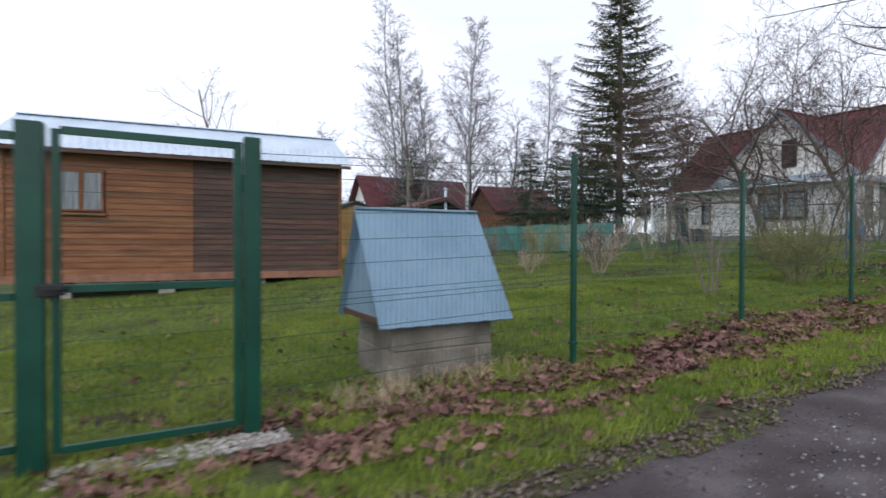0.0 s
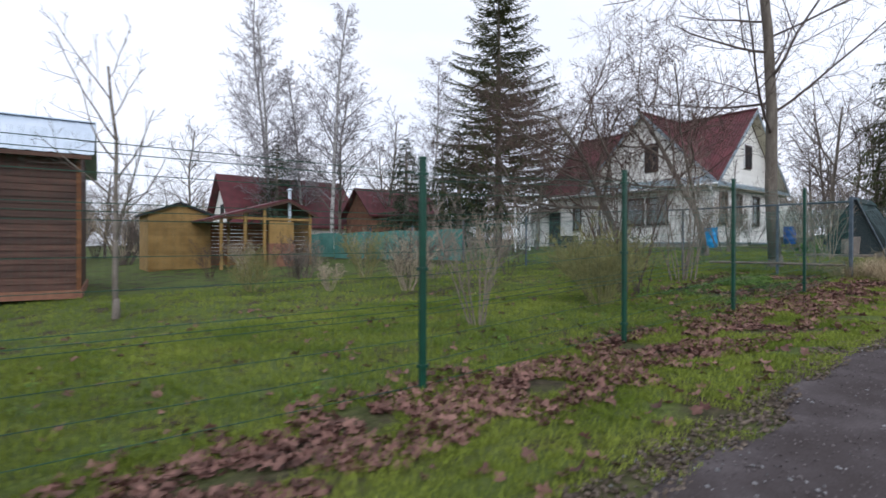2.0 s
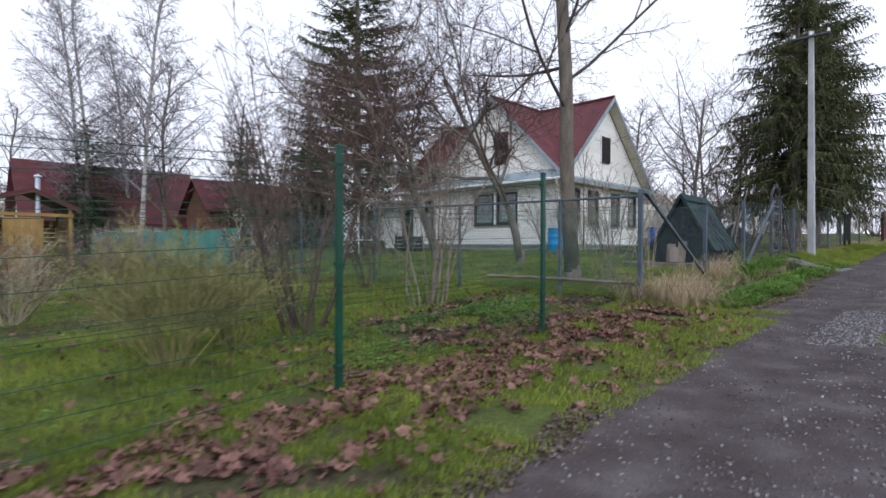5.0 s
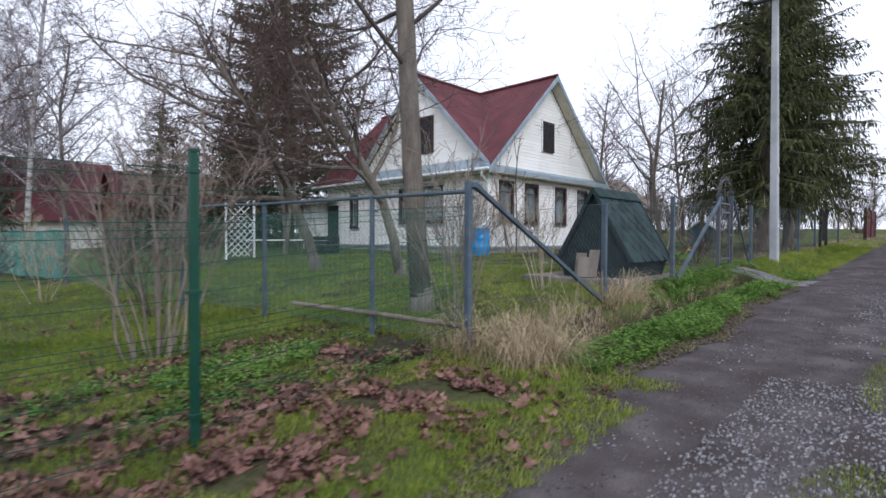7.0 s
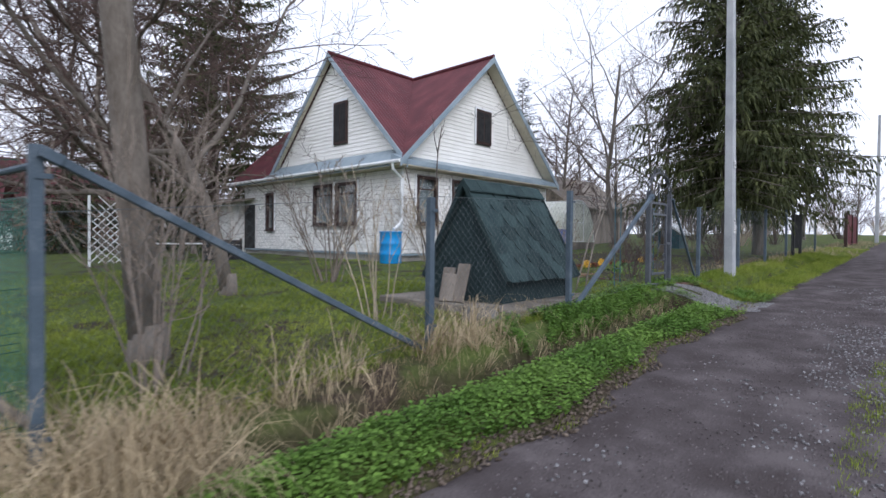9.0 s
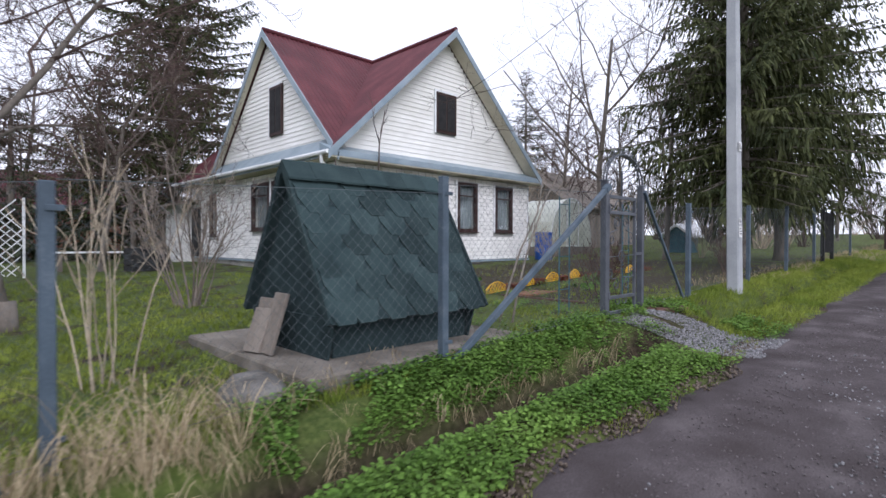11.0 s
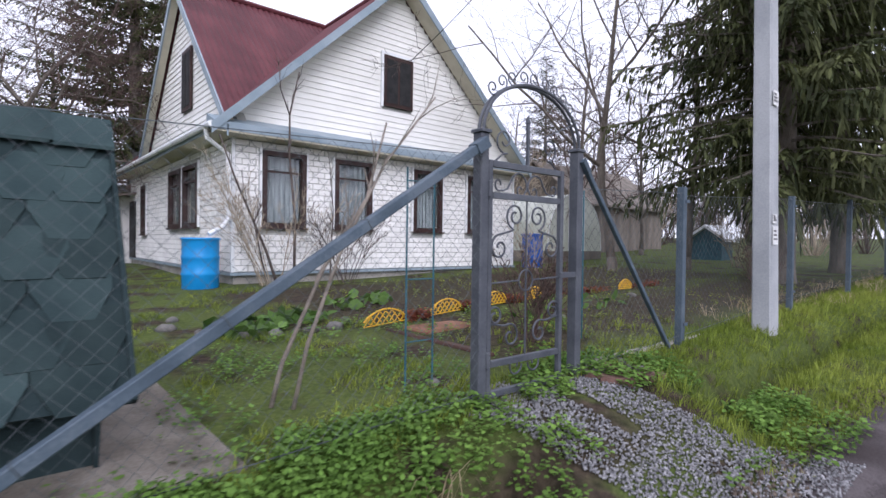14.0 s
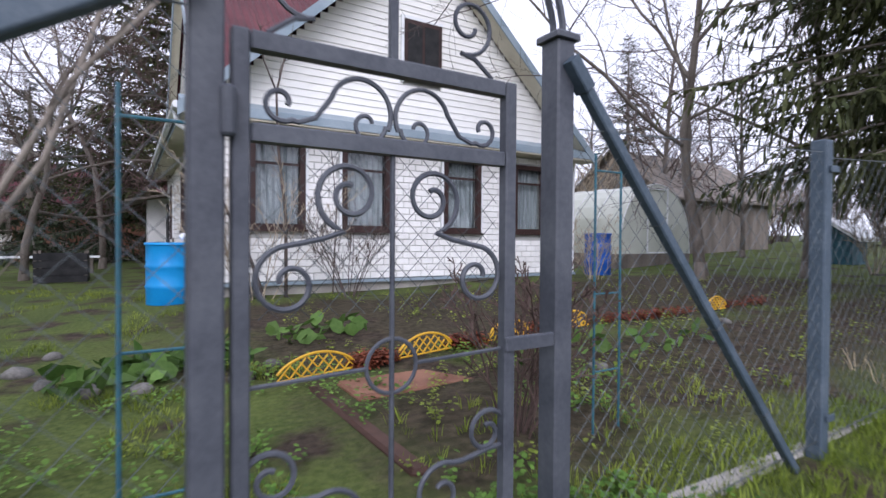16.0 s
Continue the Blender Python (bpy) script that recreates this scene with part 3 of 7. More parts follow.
C0, C1, C2, G1, G2, C4 = 14.95, 18.06, 20.79, 23.64, 24.645, 26.3
for cx, cz0, cz1 in ((C0, 0.64, 2.51), (C1, 0.97, 2.43), (C2, 1.07, 2.7), (C4, 1.27, 2.77), (29.5, 1.42, 2.9), (32.6, 1.52, 3.05), (35.8, 1.62, 3.2), (42.2, 1.85, 3.4)):
    pipe_post(cx, 0.02, cz0, cz1)
for xa, xc, za, zc, hh in ((C0, C1, 0.74, 1.02, 1.4), (C1, C2, 1.02, 1.13, 1.42), (C2, G1, 1.13, 1.25, 1.5), (G2, C4, 1.25, 1.33, 1.38), (C4, 29.5, 1.33, 1.5, 1.36), (29.5, 32.6, 1.5, 1.6, 1.35), (32.6, 35.8, 1.6, 1.7, 1.4), (35.8, 37.0, 1.7, 1.75, 1.4), (38.6, 42.2, 1.8, 1.9, 1.4)):
    chain_link((xa + 0.04, 0.0), (xc - 0.04, 0.0), za, zc, hh)


def brace(p, q, w=0.05):
    p, q = Vector(p), Vector(q)
    d = (q - p)
    t = thing("brace_bar", "blue-grey painted steel bar bracing a fence post", "brace", "fence braces", tuple(q))
    m = Matrix.Translation(p) @ d.to_track_quat("Z", "Y").to_matrix().to_4x4()
    b = Build()
    b.chamfer(-w / 2, w / 2, -w / 2, w / 2, 0, d.length, 0.005, m)
    part("bar", b, M_BLUEGREY, t)
    b = Build()
    b.chamfer(-w * 0.7, w * 0.7, -w * 0.62, w * 0.62, -0.02, 0.09, 0.004, m)
    part("end_plate", b, M_BLUEGREY, t)
    for k in (0.3, 0.55, 0.8):
        b = Build()
        b.tube([m @ Vector((a * w * 0.56, c * w * 0.56, d.length * k)) for a, c in ((-1, -1), (1, -1), (1, 1), (-1, 1), (-1, -1))], 0.0025, 4)
        part("wire_tie", b, M_WIRE, t, "thin wire tie")
    return t


brace((C0 + 0.03, -0.05, 2.46), (17.92, -0.06, 0.95))
brace((G1 - 0.05, -0.02, 2.82), (C2 + 0.05, -0.03, 1.08), 0.055)
brace((G2 + 0.01, 0.0, 2.82), (26.05, 0.0, 1.27), 0.038)

# boundary fence running back into the gardens
def back_x(y):
    return C0 - 0.115 * y


for yy, top in ((1.45, 2.39), (3.7, 2.38), (6.2, 2.5), (9.0, 2.45), (12.0, 2.4), (15, 2.3), (18, 2.25), (21, 2.2)):
    pipe_post(back_x(yy), yy, gz(back_x(yy), yy), top, 0.025)
for ya, yc in ((0.05, 1.45), (1.45, 3.7), (3.7, 6.2), (6.2, 9.0), (9.0, 12.0)):
    chain_link((back_x(ya) + 0.02, ya), (back_x(yc) + 0.02, yc), gz(back_x(ya), ya) + 0.12, gz(back_x(yc), yc) + 0.12, 1.45, cell=0.05, r=0.0018, wire=M_TEAL)
b = Build()
b.tube([(C0, 0.05, 2.4), (back_x(1.45), 1.45, 2.4), (back_x(3.7), 3.7, 2.4), (back_x(6.2), 6.2, 2.44)], 0.022, 8)
solo("fence_rail", b, M_BLUEGREY, "blue-grey pipe rail along the boundary fence", "fence rail", "boundary rails")
b = Build()
b.tube([(C0 - 0.02, 0.1, 0.95), (back_x(1.45) - 0.02, 1.45, 0.97), (back_x(3) - 0.02, 3.0, 0.97)], 0.03, 8)
solo("fence_rail", b, M_GREYWOOD, "grey pipe lying low along the boundary fence", "fence rail", "boundary rails")


def shade_net(y0, y1, z0, z1, seed):
    """Loose netting with slack folds, hung on the boundary posts."""
    rnd = random.Random(seed)
    b = Build()
    ny, nz = int((y1 - y0) / 0.16), 6
    ph = rnd.random() * 9
    for layer in (0, 1):
        for i in range(ny + 1):
            for j in range(nz + 1):
                y = y0 + (y1 - y0) * i / ny
                k = j / nz
                sag = 0.03 * math.sin(y * 2.0 + ph) * k
                b.v.append(Vector((back_x(y) - 0.06 - 0.012 * layer + 0.05 * math.sin(y * 5.1 + ph + 2 * k), y, z0 + (z1 - z0 + sag) * k)))
    s = (ny + 1) * (nz + 1)
    for layer in (0, 1):
        for i in range(ny):
            for j in range(nz):
                a = layer * s + i * (nz + 1) + j
                f = (a, a + 1, a + nz + 2, a + nz + 1)
                b.f.append(f if layer else f[::-1])
    return solo("shade_net", b, M_TEAL, "faded teal shade netting tied along the boundary fence", "netting", "shade nets", smooth=True)


for k, (ya, yb) in enumerate(((12, 15), (15, 18), (18, 21), (21, 24))):
    shade_net(ya + 0.03, yb - 0.03, gz(back_x(ya), ya) + 0.1, 2.05, k)


# ---- wrought gate with an arch ----
def spiral(cx, cz, r0, r1, a0, a1, y, n=26):
    pts = []
    for i in range(n + 1):
        k = i / n
        a = a0 + (a1 - a0) * k
        r = r0 + (r1 - r0) * k
        pts.append((cx + r * math.cos(a), y, cz + r * math.sin(a)))
    return pts


def iron_gate():
    t = thing("wrought_gate", "dark slate-grey wrought iron gate, shut, with scrolls under an arch", "gate", "", (24.1, 0.05, 1.25))
    for x in (G1, G2):
        p = Build()
        p.chamfer(x - 0.035, x + 0.035, 0.01, 0.09, 0.95, 2.9, 0.006)
        p.chamfer(x - 0.048, x + 0.048, -0.002, 0.102, 2.901, 2.922, 0.006)
        part("gate_post", p, M_GATE, t)
    x0, x1, y = 23.69, 24.465, 0.045
    for name, box in (("stile", (x0, x0 + 0.038, 0.025, 0.062, 1.21, 2.74)), ("stile", (x1 - 0.038, x1, 0.025, 0.062, 1.21, 2.74)), ("rail", (x0 + 0.04, x1 - 0.04, 0.026, 0.061, 2.7, 2.74)), ("rail", (x0 + 0.04, x1 - 0.04, 0.026, 0.061, 2.5, 2.54)), ("rail", (x0 + 0.04, x1 - 0.04, 0.026, 0.061, 1.42, 1.46)), ("rail", (x0 + 0.04, x1 - 0.04, 0.026, 0.061, 1.225, 1.265))):
        p = Build()
        p.chamfer(*box, 0.004)
        part(name, p, M_GATE, t)
    cx = (x0 + x1) / 2
    p = Build()
    p.tube([(cx, y, 1.46), (cx, y, 2.5)], 0.007, 6)
    part("centre_bar", p, M_GATE, t)
    p = Build()
    p.tube([(cx, y, 2.74), (cx, y, 3.02)], [0.014, 0.014], 4)
    p.lathe([(0.014, 0), (0.02, 0.01), (0.004, 0.06)], 8, (cx, y, 3.02))
    part("spike", p, M_GATE, t)
    p = Build()
    p.tube([(x0 + 0.04, y, 1.955), (cx - 0.07, y, 1.965)], 0.006, 6)
    part("cross_bar", p, M_GATE, t)
    p = Build()
    p.tube([(cx + 0.07, y, 1.965), (x1 - 0.04, y, 1.975)], 0.006, 6)
    part("cross_bar", p, M_GATE, t)
    p = Build()
    p.tube(spiral(cx, 1.965, 0.07, 0.07, 0, 2 * math.pi, y, 24), 0.006, 6, False)
    part("ring", p, M_GATE, t)
    pi = math.pi
    for sg in (-1, 1):
        def flip(pts):
            return [(cx + sg * (q[0] - cx), q[1], q[2]) for q in pts]
        # upper pair: an S that curls at both ends
        s1 = spiral(cx + 0.115, 2.395, 0.022, 0.09, 2.6 * pi, -0.45 * pi, y, 34)
        link = [(cx + 0.18, y, 2.288)]
        s2 = spiral(cx + 0.262, 2.185, 0.085, 0.02, 0.42 * pi, -2.0 * pi, y, 34)
        p = Build()
        p.tube(flip(s1 + link + s2), 0.0075, 6)
        part("scroll", p, M_GATE, t)
        # in the top field
        p = Build()
        p.tube(flip(spiral(cx + 0.09, 2.6, 0.085, 0.075, 1.15 * pi, 0.1 * pi, y, 16) + [(cx + 0.2, y, 2.57), (cx + 0.24, y, 2.555)] + spiral(cx + 0.28, 2.595, 0.045, 0.015, 1.3 * pi, 3.1 * pi, y, 16)), 0.0065, 6)
        part("scroll", p, M_GATE, t)
        p = Build()
        p.tube(flip(spiral(cx + 0.07, 2.57, 0.05, 0.012, 1.0 * pi, 2.9 * pi, y, 18)), 0.006, 6)
        part("scroll", p, M_GATE, t)
        # on top of the leaf
        p = Build()
        p.tube(flip([(cx + 0.31, y, 2.745), (cx + 0.25, y, 2.79)] + spiral(cx + 0.23, 2.88, 0.085, 0.022, -0.6 * pi, 1.9 * pi, y, 30)), 0.0065, 6)
        part("scroll", p, M_GATE, t)
        # lower pair
        s1 = spiral(cx + 0.3, 1.74, 0.02, 0.075, 2.6 * pi, -0.2 * pi, y, 30)
        s2 = spiral(cx + 0.15, 1.6, 0.085, 0.02, 0.35 * pi, 2.7 * pi, y, 34)
        p = Build()
        p.tube(flip(s1 + [(cx + 0.3, y, 1.69), (cx + 0.22, y, 1.675)] + s2), 0.0075, 6)
        part("scroll", p, M_GATE, t)
        p = Build()
        p.tube(flip(spiral(cx + 0.1, 1.4, 0.07, 0.02, 1.0 * pi, 3.2 * pi, y, 22)), 0.006, 6)
        part("scroll", p, M_GATE, t)
    for z in (2.5, 1.42):
        p = Build()
        p.lathe([(0.012, 0), (0.016, 0.006), (0.016, 0.1), (0.012, 0.106)], 10, (x0 - 0.01, 0.008, z))
        part("hinge", p, M_GATE, t)
    chain_link((x0 + 0.04, 0.07), (x1 - 0.04, 0.07), 2.1, 2.1, 0.4, cell=0.05, top_wire=False)
    p = Build()
    p.chamfer(x1 - 0.04, G2 - 0.035, 0.015, 0.03, 1.97, 2.01, 0.004)
    part("latch", p, M_GATE, t)
    # the arch: two bent bars with curls along the outer one
    ax, rr = (G1 + G2) / 2, (G2 - G1) / 2
    for dy, rad in ((0.03, 0.012), (0.07, 0.012)):
        p = Build()
        p.tube([(ax + rr * math.cos(a), dy, 2.92 + rr * 0.72 * math.sin(a)) for a in np.linspace(0, pi, 30)], rad, 6)
        part("arch_bar", p, M_GATE, t)
    for i in range(9):
        a = pi * (0.24 + 0.52 * i / 8)
        m = Matrix.Translation((ax + (rr + 0.055) * math.cos(a), 0.05, 2.92 + (rr * 0.72 + 0.055) * math.sin(a))) @ Matrix.Rotation(pi / 2 - a, 4, "Y")
        sg = 1 if i % 2 else -1
        p = Build()
        p.tube([m @ Vector((sg * q[0], q[1], q[2])) for q in spiral(0, 0, 0.05, 0.014, -0.5 * pi, 1.9 * pi, 0, 22)], 0.0055, 6)
        part("arch_scroll", p, M_GATE, t)
    p = Build()
    p.tube([(ax + 0.1, 0.05, 2.95), (ax + rr * 0.8, 0.05, 3.08), (ax + rr * 0.98, 0.05, 3.12)], 0.006, 6)
    part("tie_bar", p, M_GATE, t)


iron_gate()


def bar_gate(x0, x1, z0, z1):
    t = thing("bar_gate", "black steel garden gate with upright bars", "gate", "", ((x0 + x1) / 2, 0.02, z0))
    for x in (x0, x1):
        p = Build()
        p.chamfer(x - 0.05, x + 0.05, -0.03, 0.07, z0 - 0.2, z1 + 0.08, 0.006)
        part("gate_post", p, M_RUBBER, t)
    for z in (z0 + 0.15, (z0 + z1) / 2, z1 - 0.05):
        p = Build()
        p.chamfer(x0 + 0.07, x1 - 0.07, 0.0, 0.04, z, z + 0.05, 0.005)
        part("rail", p, M_RUBBER, t)
    for i in range(11):
        x = x0 + 0.12 + (x1 - x0 - 0.24) * i / 10
        p = Build()
        p.tube([(x, -0.01, z0 + 0.1), (x, -0.01, z1)], 0.012, 6)
        part("bar", p, M_RUBBER, t)


bar_gate(37.05, 38.55, 1.75, 3.1)


# ---- turquoise rod trellises inside the gate ----
def rod_trellis(x, y, w, h):
    z = gz(x, y)
    t = thing("rod_trellis", "turquoise painted steel rod plant support", "trellis", "rod trellises", (x, y, z))
    for dx in (-w / 2, w / 2):
        p = Build()
        p.tube([(x + dx, y, z - 0.1), (x + dx, y, z + h)], 0.0075, 6)
        part("rod", p, M_TURQ, t)
    for k in (0.22, 0.5, 0.94):
        p = Build()
        p.tube([(x - w / 2, y, z + h * k), (x + w / 2, y, z + h * k)], 0.0055, 6)
        part("rung", p, M_TURQ, t)


rod_trellis(23.6, 0.6, 0.24, 1.55)
rod_trellis(25.74, 0.8, 0.2, 1.5)


# ---- well with a steel gable roof ----
def blue_well():
    t = thing("well", "concrete garden well under a blue-grey steel gable roof", "well", "", (-1.15, 1.0, -0.1))
    for k, (z0, z1) in enumerate(((-0.3, 0.12), (0.13, 0.42))):
        p = Build()
        p.chamfer(-1.72 + 0.01 * k, -0.58 - 0.012 * k, 0.58, 1.5, z0, z1, 0.02)
        part("concrete_ring", p, M_OLDCONC, t)
    ridge = (-1.93, -0.5, 1.02, 1.5)
    for sg in (-1, 1):
        p = Build()
        n = 40
        for i in range(n + 1):
            k = i / n
            w = 0.006 * (1 if (i % 5) < 2 else 0)
            xr = ridge[0] + (ridge[1] - ridge[0]) * k
            xe = -1.9 + (1.47) * k
            for off in (0.0, -0.012):
                p.v.append(Vector((xr, 1.02 + sg * 0.0 + sg * off, 1.5 + w + off)))
                p.v.append(Vector((xe, 1.02 + sg * 0.59 + sg * off, 0.38 + w + off)))
        for i in range(n):
            a = i * 4
            f = [(a, a + 1, a + 5, a + 4), (a + 2, a + 6, a + 7, a + 3), (a + 1, a + 3, a + 7, a + 5)]
            p.f.extend(f if sg < 0 else [q[::-1] for q in f])
        part("roof_sheet", p, M_SHEET, t)
    for x in (-1.84, -0.56):
        p = Build()
        vs = [Vector((x + d, 1.02 + yy, zz)) for d in (-0.01, 0.01) for yy, zz in ((-0.52, 0.46), (0.52, 0.46), (0, 1.44))]
        p.add(vs, [(0, 2, 1), (3, 4, 5), (0, 1, 4, 3), (1, 2, 5, 4), (2, 0, 3, 5)])
        part("gable_sheet", p, M_SHEET, t)
        p = Build()
        p.chamfer(x - 0.02, x + 0.02, 0.48, 1.56, 0.4, 0.46, 0.005)
        part("tie_beam", p, M_PLANKD, t, "dark brown wooden beam")
    p = Build()
    p.chamfer(-1.93, -0.5, 0.99, 1.05, 1.5, 1.525, 0.01)
    part("ridge_cap", p, M_SHEET, t)
    t.location += Vector((-0.16, -0.05, -0.03))
    t.scale = (1.04, 1.04, 1.03)


blue_well()


# ---- brown wooden cabin with a zinc roof ----
def wooden_cabin():
    t = thing("wooden_cabin", "brown stained wooden garden cabin with a zinc roof", "cabin", "", (-2.6, 13.9, 0.0))
    m = pose(1.2, 11.55, 0.02, 0, 0, -5)
    L, D, z0, z1 = 8.4, 5.0, 0.3, 3.56
    p = Build()
    p.box(-L, -0.0, 0.06, D, z0, z1, m)
    vs = [m @ Vector(q) for q in ((-0.0, 0.06, z1), (-0.0, D, z1), (0.0, D / 2, 4.6), (-L, 0.06, z1), (-L, D, z1), (-L, D / 2, 4.6))]
    p.add(vs, [(0, 1, 2), (3, 5, 4), (0, 2, 5, 3), (1, 4, 5, 2)])
    part("core", p, M_PLANKD, t)
    p = Build()
    p.box(-L - 0.05, 0.05, -0.1, 0.05, 0.1, 0.295, m)
    p.box(0.01, 0.06, 0.06, D, 0.1, 0.295, m)
    part("sill_beam", p, M_BRICKRED, t, "red-brown painted base beam")
    for x in (-7.2, -4.8, -2.4, -0.3):
        p = Build()
        q = m @ Vector((x, 0.4, 0))
        p.chamfer(q.x - 0.2, q.x + 0.2, q.y - 0.2, q.y + 0.2, gz(q.x, q.y) - 0.1, 0.1, 0.02)
        part("footing_block", p, M_CONC, t)
    # overlapping boards, the right half older and darker
    n = 21
    h = (z1 - z0) / n
    for seg, (xa, xb, mt, nm) in enumerate(((-L, -4.12, M_PLANK, "board"), (-4.1, 0.0, M_PLANKD, "board"))):
        p = Build()
        p.add([Vector(q) for q in ((xa, 0.055, 0), (xb, 0.055, 0), (xb, 0.02, 0), (xa, 0.02, 0), (xa, 0.055, h * 1.08), (xb, 0.055, h * 1.08), (xb, 0.045, h * 1.08), (xa, 0.045, h * 1.08))], [(0, 3, 2, 1)[::-1], (4, 5, 6, 7)[::-1], (0, 1, 5, 4), (1, 2, 6, 5), (2, 3, 7, 6), (3, 0, 4, 7)])
        me = p.mesh("board", mt)
        for i in range(n):
            piece("board", me, m @ pose(0, 0, z0 + i * h), t)
    for xa in (-0.06, -L):
        p = Build()
        p.chamfer(xa, xa + 0.1, -0.005, 0.05, z0, z1, 0.006, m)
        part("corner_board", p, M_PLANK, t)
    # window with two sashes
    w = part("window", (lambda q: (q.box(-7.22, -6.2, -0.01, 0.03, 1.9, 3.02, m), q)[1])(Build()), M_PLANKD, t)
    for xa in (-7.15, -6.66):
        p = Build()
        p.box(xa, xa + 0.38, -0.03, -0.012, 1.98, 2.94, m)
        part("pane", p, M_CURTAIN, w, "pale curtained pane")
        p = Build()
        for bx in ((xa - 0.05, xa, 1.93, 2.99), (xa + 0.38, xa + 0.43, 1.93, 2.99)):
            p.box(bx[0], bx[1], -0.05, -0.011, bx[2], bx[3], m)
        p.box(xa, xa + 0.38, -0.05, -0.011, 1.93, 1.98, m)
        p.box(xa, xa + 0.38, -0.05, -0.011, 2.94, 2.99, m)
        part("sash", p, M_PLANK, w)
    p = Build()
    p.box(-7.26, -6.16, -0.06, -0.008, 1.82, 1.89, m)
    part("sill", p, M_PLANK, w)
    # roof
    for sg in (-1, 1):
        p = Build()
        n = 110
        for i in range(n + 1):
            x = -L - 0.3 + (L + 0.6) * i / n
            wv = 0.015 if (i % 5) == 0 else 0.0
            yr, ye = D / 2, (-0.35 if sg < 0 else D + 0.35)
            for o in (0.0, -0.015):
                p.v.append(m @ Vector((x, yr, 4.78 + wv + o)))
                p.v.append(m @ Vector((x, ye, 3.5 + wv + o)))
        for i in range(n):
            a = i * 4
            f = [(a, a + 1, a + 5, a + 4), (a + 2, a + 6, a + 7, a + 3), (a + 1, a + 3, a + 7, a + 5)]
            p.f.extend(f if sg < 0 else [q[::-1] for q in f])
        part("roof_sheet", p, M_ZINC, t, "pale blue zinc sheet")
    p = Build()
    p.box(-L - 0.3, 0.3, D / 2 - 0.12, D / 2 + 0.12, 4.79, 4.82, m)
    part("ridge_cap", p, M_ZINC, t)
    p = Build()
    p.box(-L - 0.25, 0.25, -0.33, -0.28, 3.38, 3.47, m)
    part("eave_board", p, M_PLANKD, t)


wooden_cabin()


# ---- walls with openings ----
def wall_with_holes(b, plane, at, thick, u0, u1, z0, z1, holes):
    """plane 'y': a wall in x at y = at; plane 'x': a wall in y at x = at. holes: u0, u1, z0, z1."""
    us = sorted({u0, u1, *[h[0] for h in holes], *[h[1] for h in holes]})
    for a, c in zip(us[:-1], us[1:]):
        cuts = sorted([(h[2], h[3]) for h in holes if h[0] < (a + c) / 2 < h[1]])
        z = z0
        for lo, hi in cuts + [(z1, z1)]:
            if lo > z:
                if plane == "y":
                    b.box(a, c, at, at + thick, z, lo)
                else:
                    b.box(at, at + thick, a, c, z, lo)
            z = hi


def corrugated(b, columns, amp=0.022, thick=0.012):
    """columns: list of (top point, bottom point, outward) along the sheet, waved by their number."""
    k = len(b.v)
    for i, (p, q) in enumerate(columns):
        w = amp * math.sin(i * math.pi / 2)
        for o in (0.0, -thick):
            b.v.append(Vector(p) + Vector((0, 0, w + o)))
            b.v.append(Vector(q) + Vector((0, 0, w + o)))
    for i in range(len(columns) - 1):
        a = k + i * 4
        b.f += [(a, a + 1, a + 5, a + 4), (a + 2, a + 6, a + 7, a + 3), (a + 1, a + 3, a + 7, a + 5), (a, a + 4, a + 6, a + 2)]


def house_window(house, plane, at, u0, u1, z0, z1, bars=True, curtain=True, out=-1):
    """Dark frame set into the wall, a pane and a curtain behind it."""
    f = Build()
    fr = 0.09

    def bx(b, a0, a1, d0, d1, c0, c1):
        if plane == "y":
            b.box(a0, a1, at + d0, at + d1, c0, c1)
        else:
            b.box(at + d0, at + d1, a0, a1, c0, c1)

    bx(f, u0, u0 + fr, -0.06, 0.05, z0, z1)
    bx(f, u1 - fr, u1, -0.06, 0.05, z0, z1)
    bx(f, u0 + fr, u1 - fr, -0.06, 0.05, z0, z0 + fr)
    bx(f, u0 + fr, u1 - fr, -0.06, 0.05, z1 - fr, z1)
    if bars:
        bx(f, u0 + fr, u1 - fr, -0.02, 0.04, z0 + (z1 - z0) * 0.72, z0 + (z1 - z0) * 0.72 + 0.04)
    w = part("window", f, M_BROWN, house, "dark brown framed window")
    p = Build()
    bx(p, u0 + fr, u1 - fr, 0.012, 0.018, z0 + fr, z1 - fr)
    g = part("pane", p, M_GLASS, w)
    g.visible_shadow = False
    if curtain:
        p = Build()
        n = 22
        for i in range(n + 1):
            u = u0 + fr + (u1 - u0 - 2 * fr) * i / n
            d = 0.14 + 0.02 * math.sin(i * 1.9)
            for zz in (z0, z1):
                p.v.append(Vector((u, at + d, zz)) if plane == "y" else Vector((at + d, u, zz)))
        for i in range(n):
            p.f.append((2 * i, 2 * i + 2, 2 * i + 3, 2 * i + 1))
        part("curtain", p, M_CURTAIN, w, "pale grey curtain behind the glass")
    p = Build()
    bx(p, u0 - 0.04, u1 + 0.04, -0.09, -0.058, z0 - 0.035, z0 - 0.002)
    part("sill", p, M_BROWN, w)
    for a in (u0 - 0.05, u1 + 0.004):
        p = Build()
        bx(p, a, a + 0.045, -0.045, 0.0, z0, z1 + 0.05)
        part("trim", p, M_WHITEPL, w, "white trim strip")
    return w


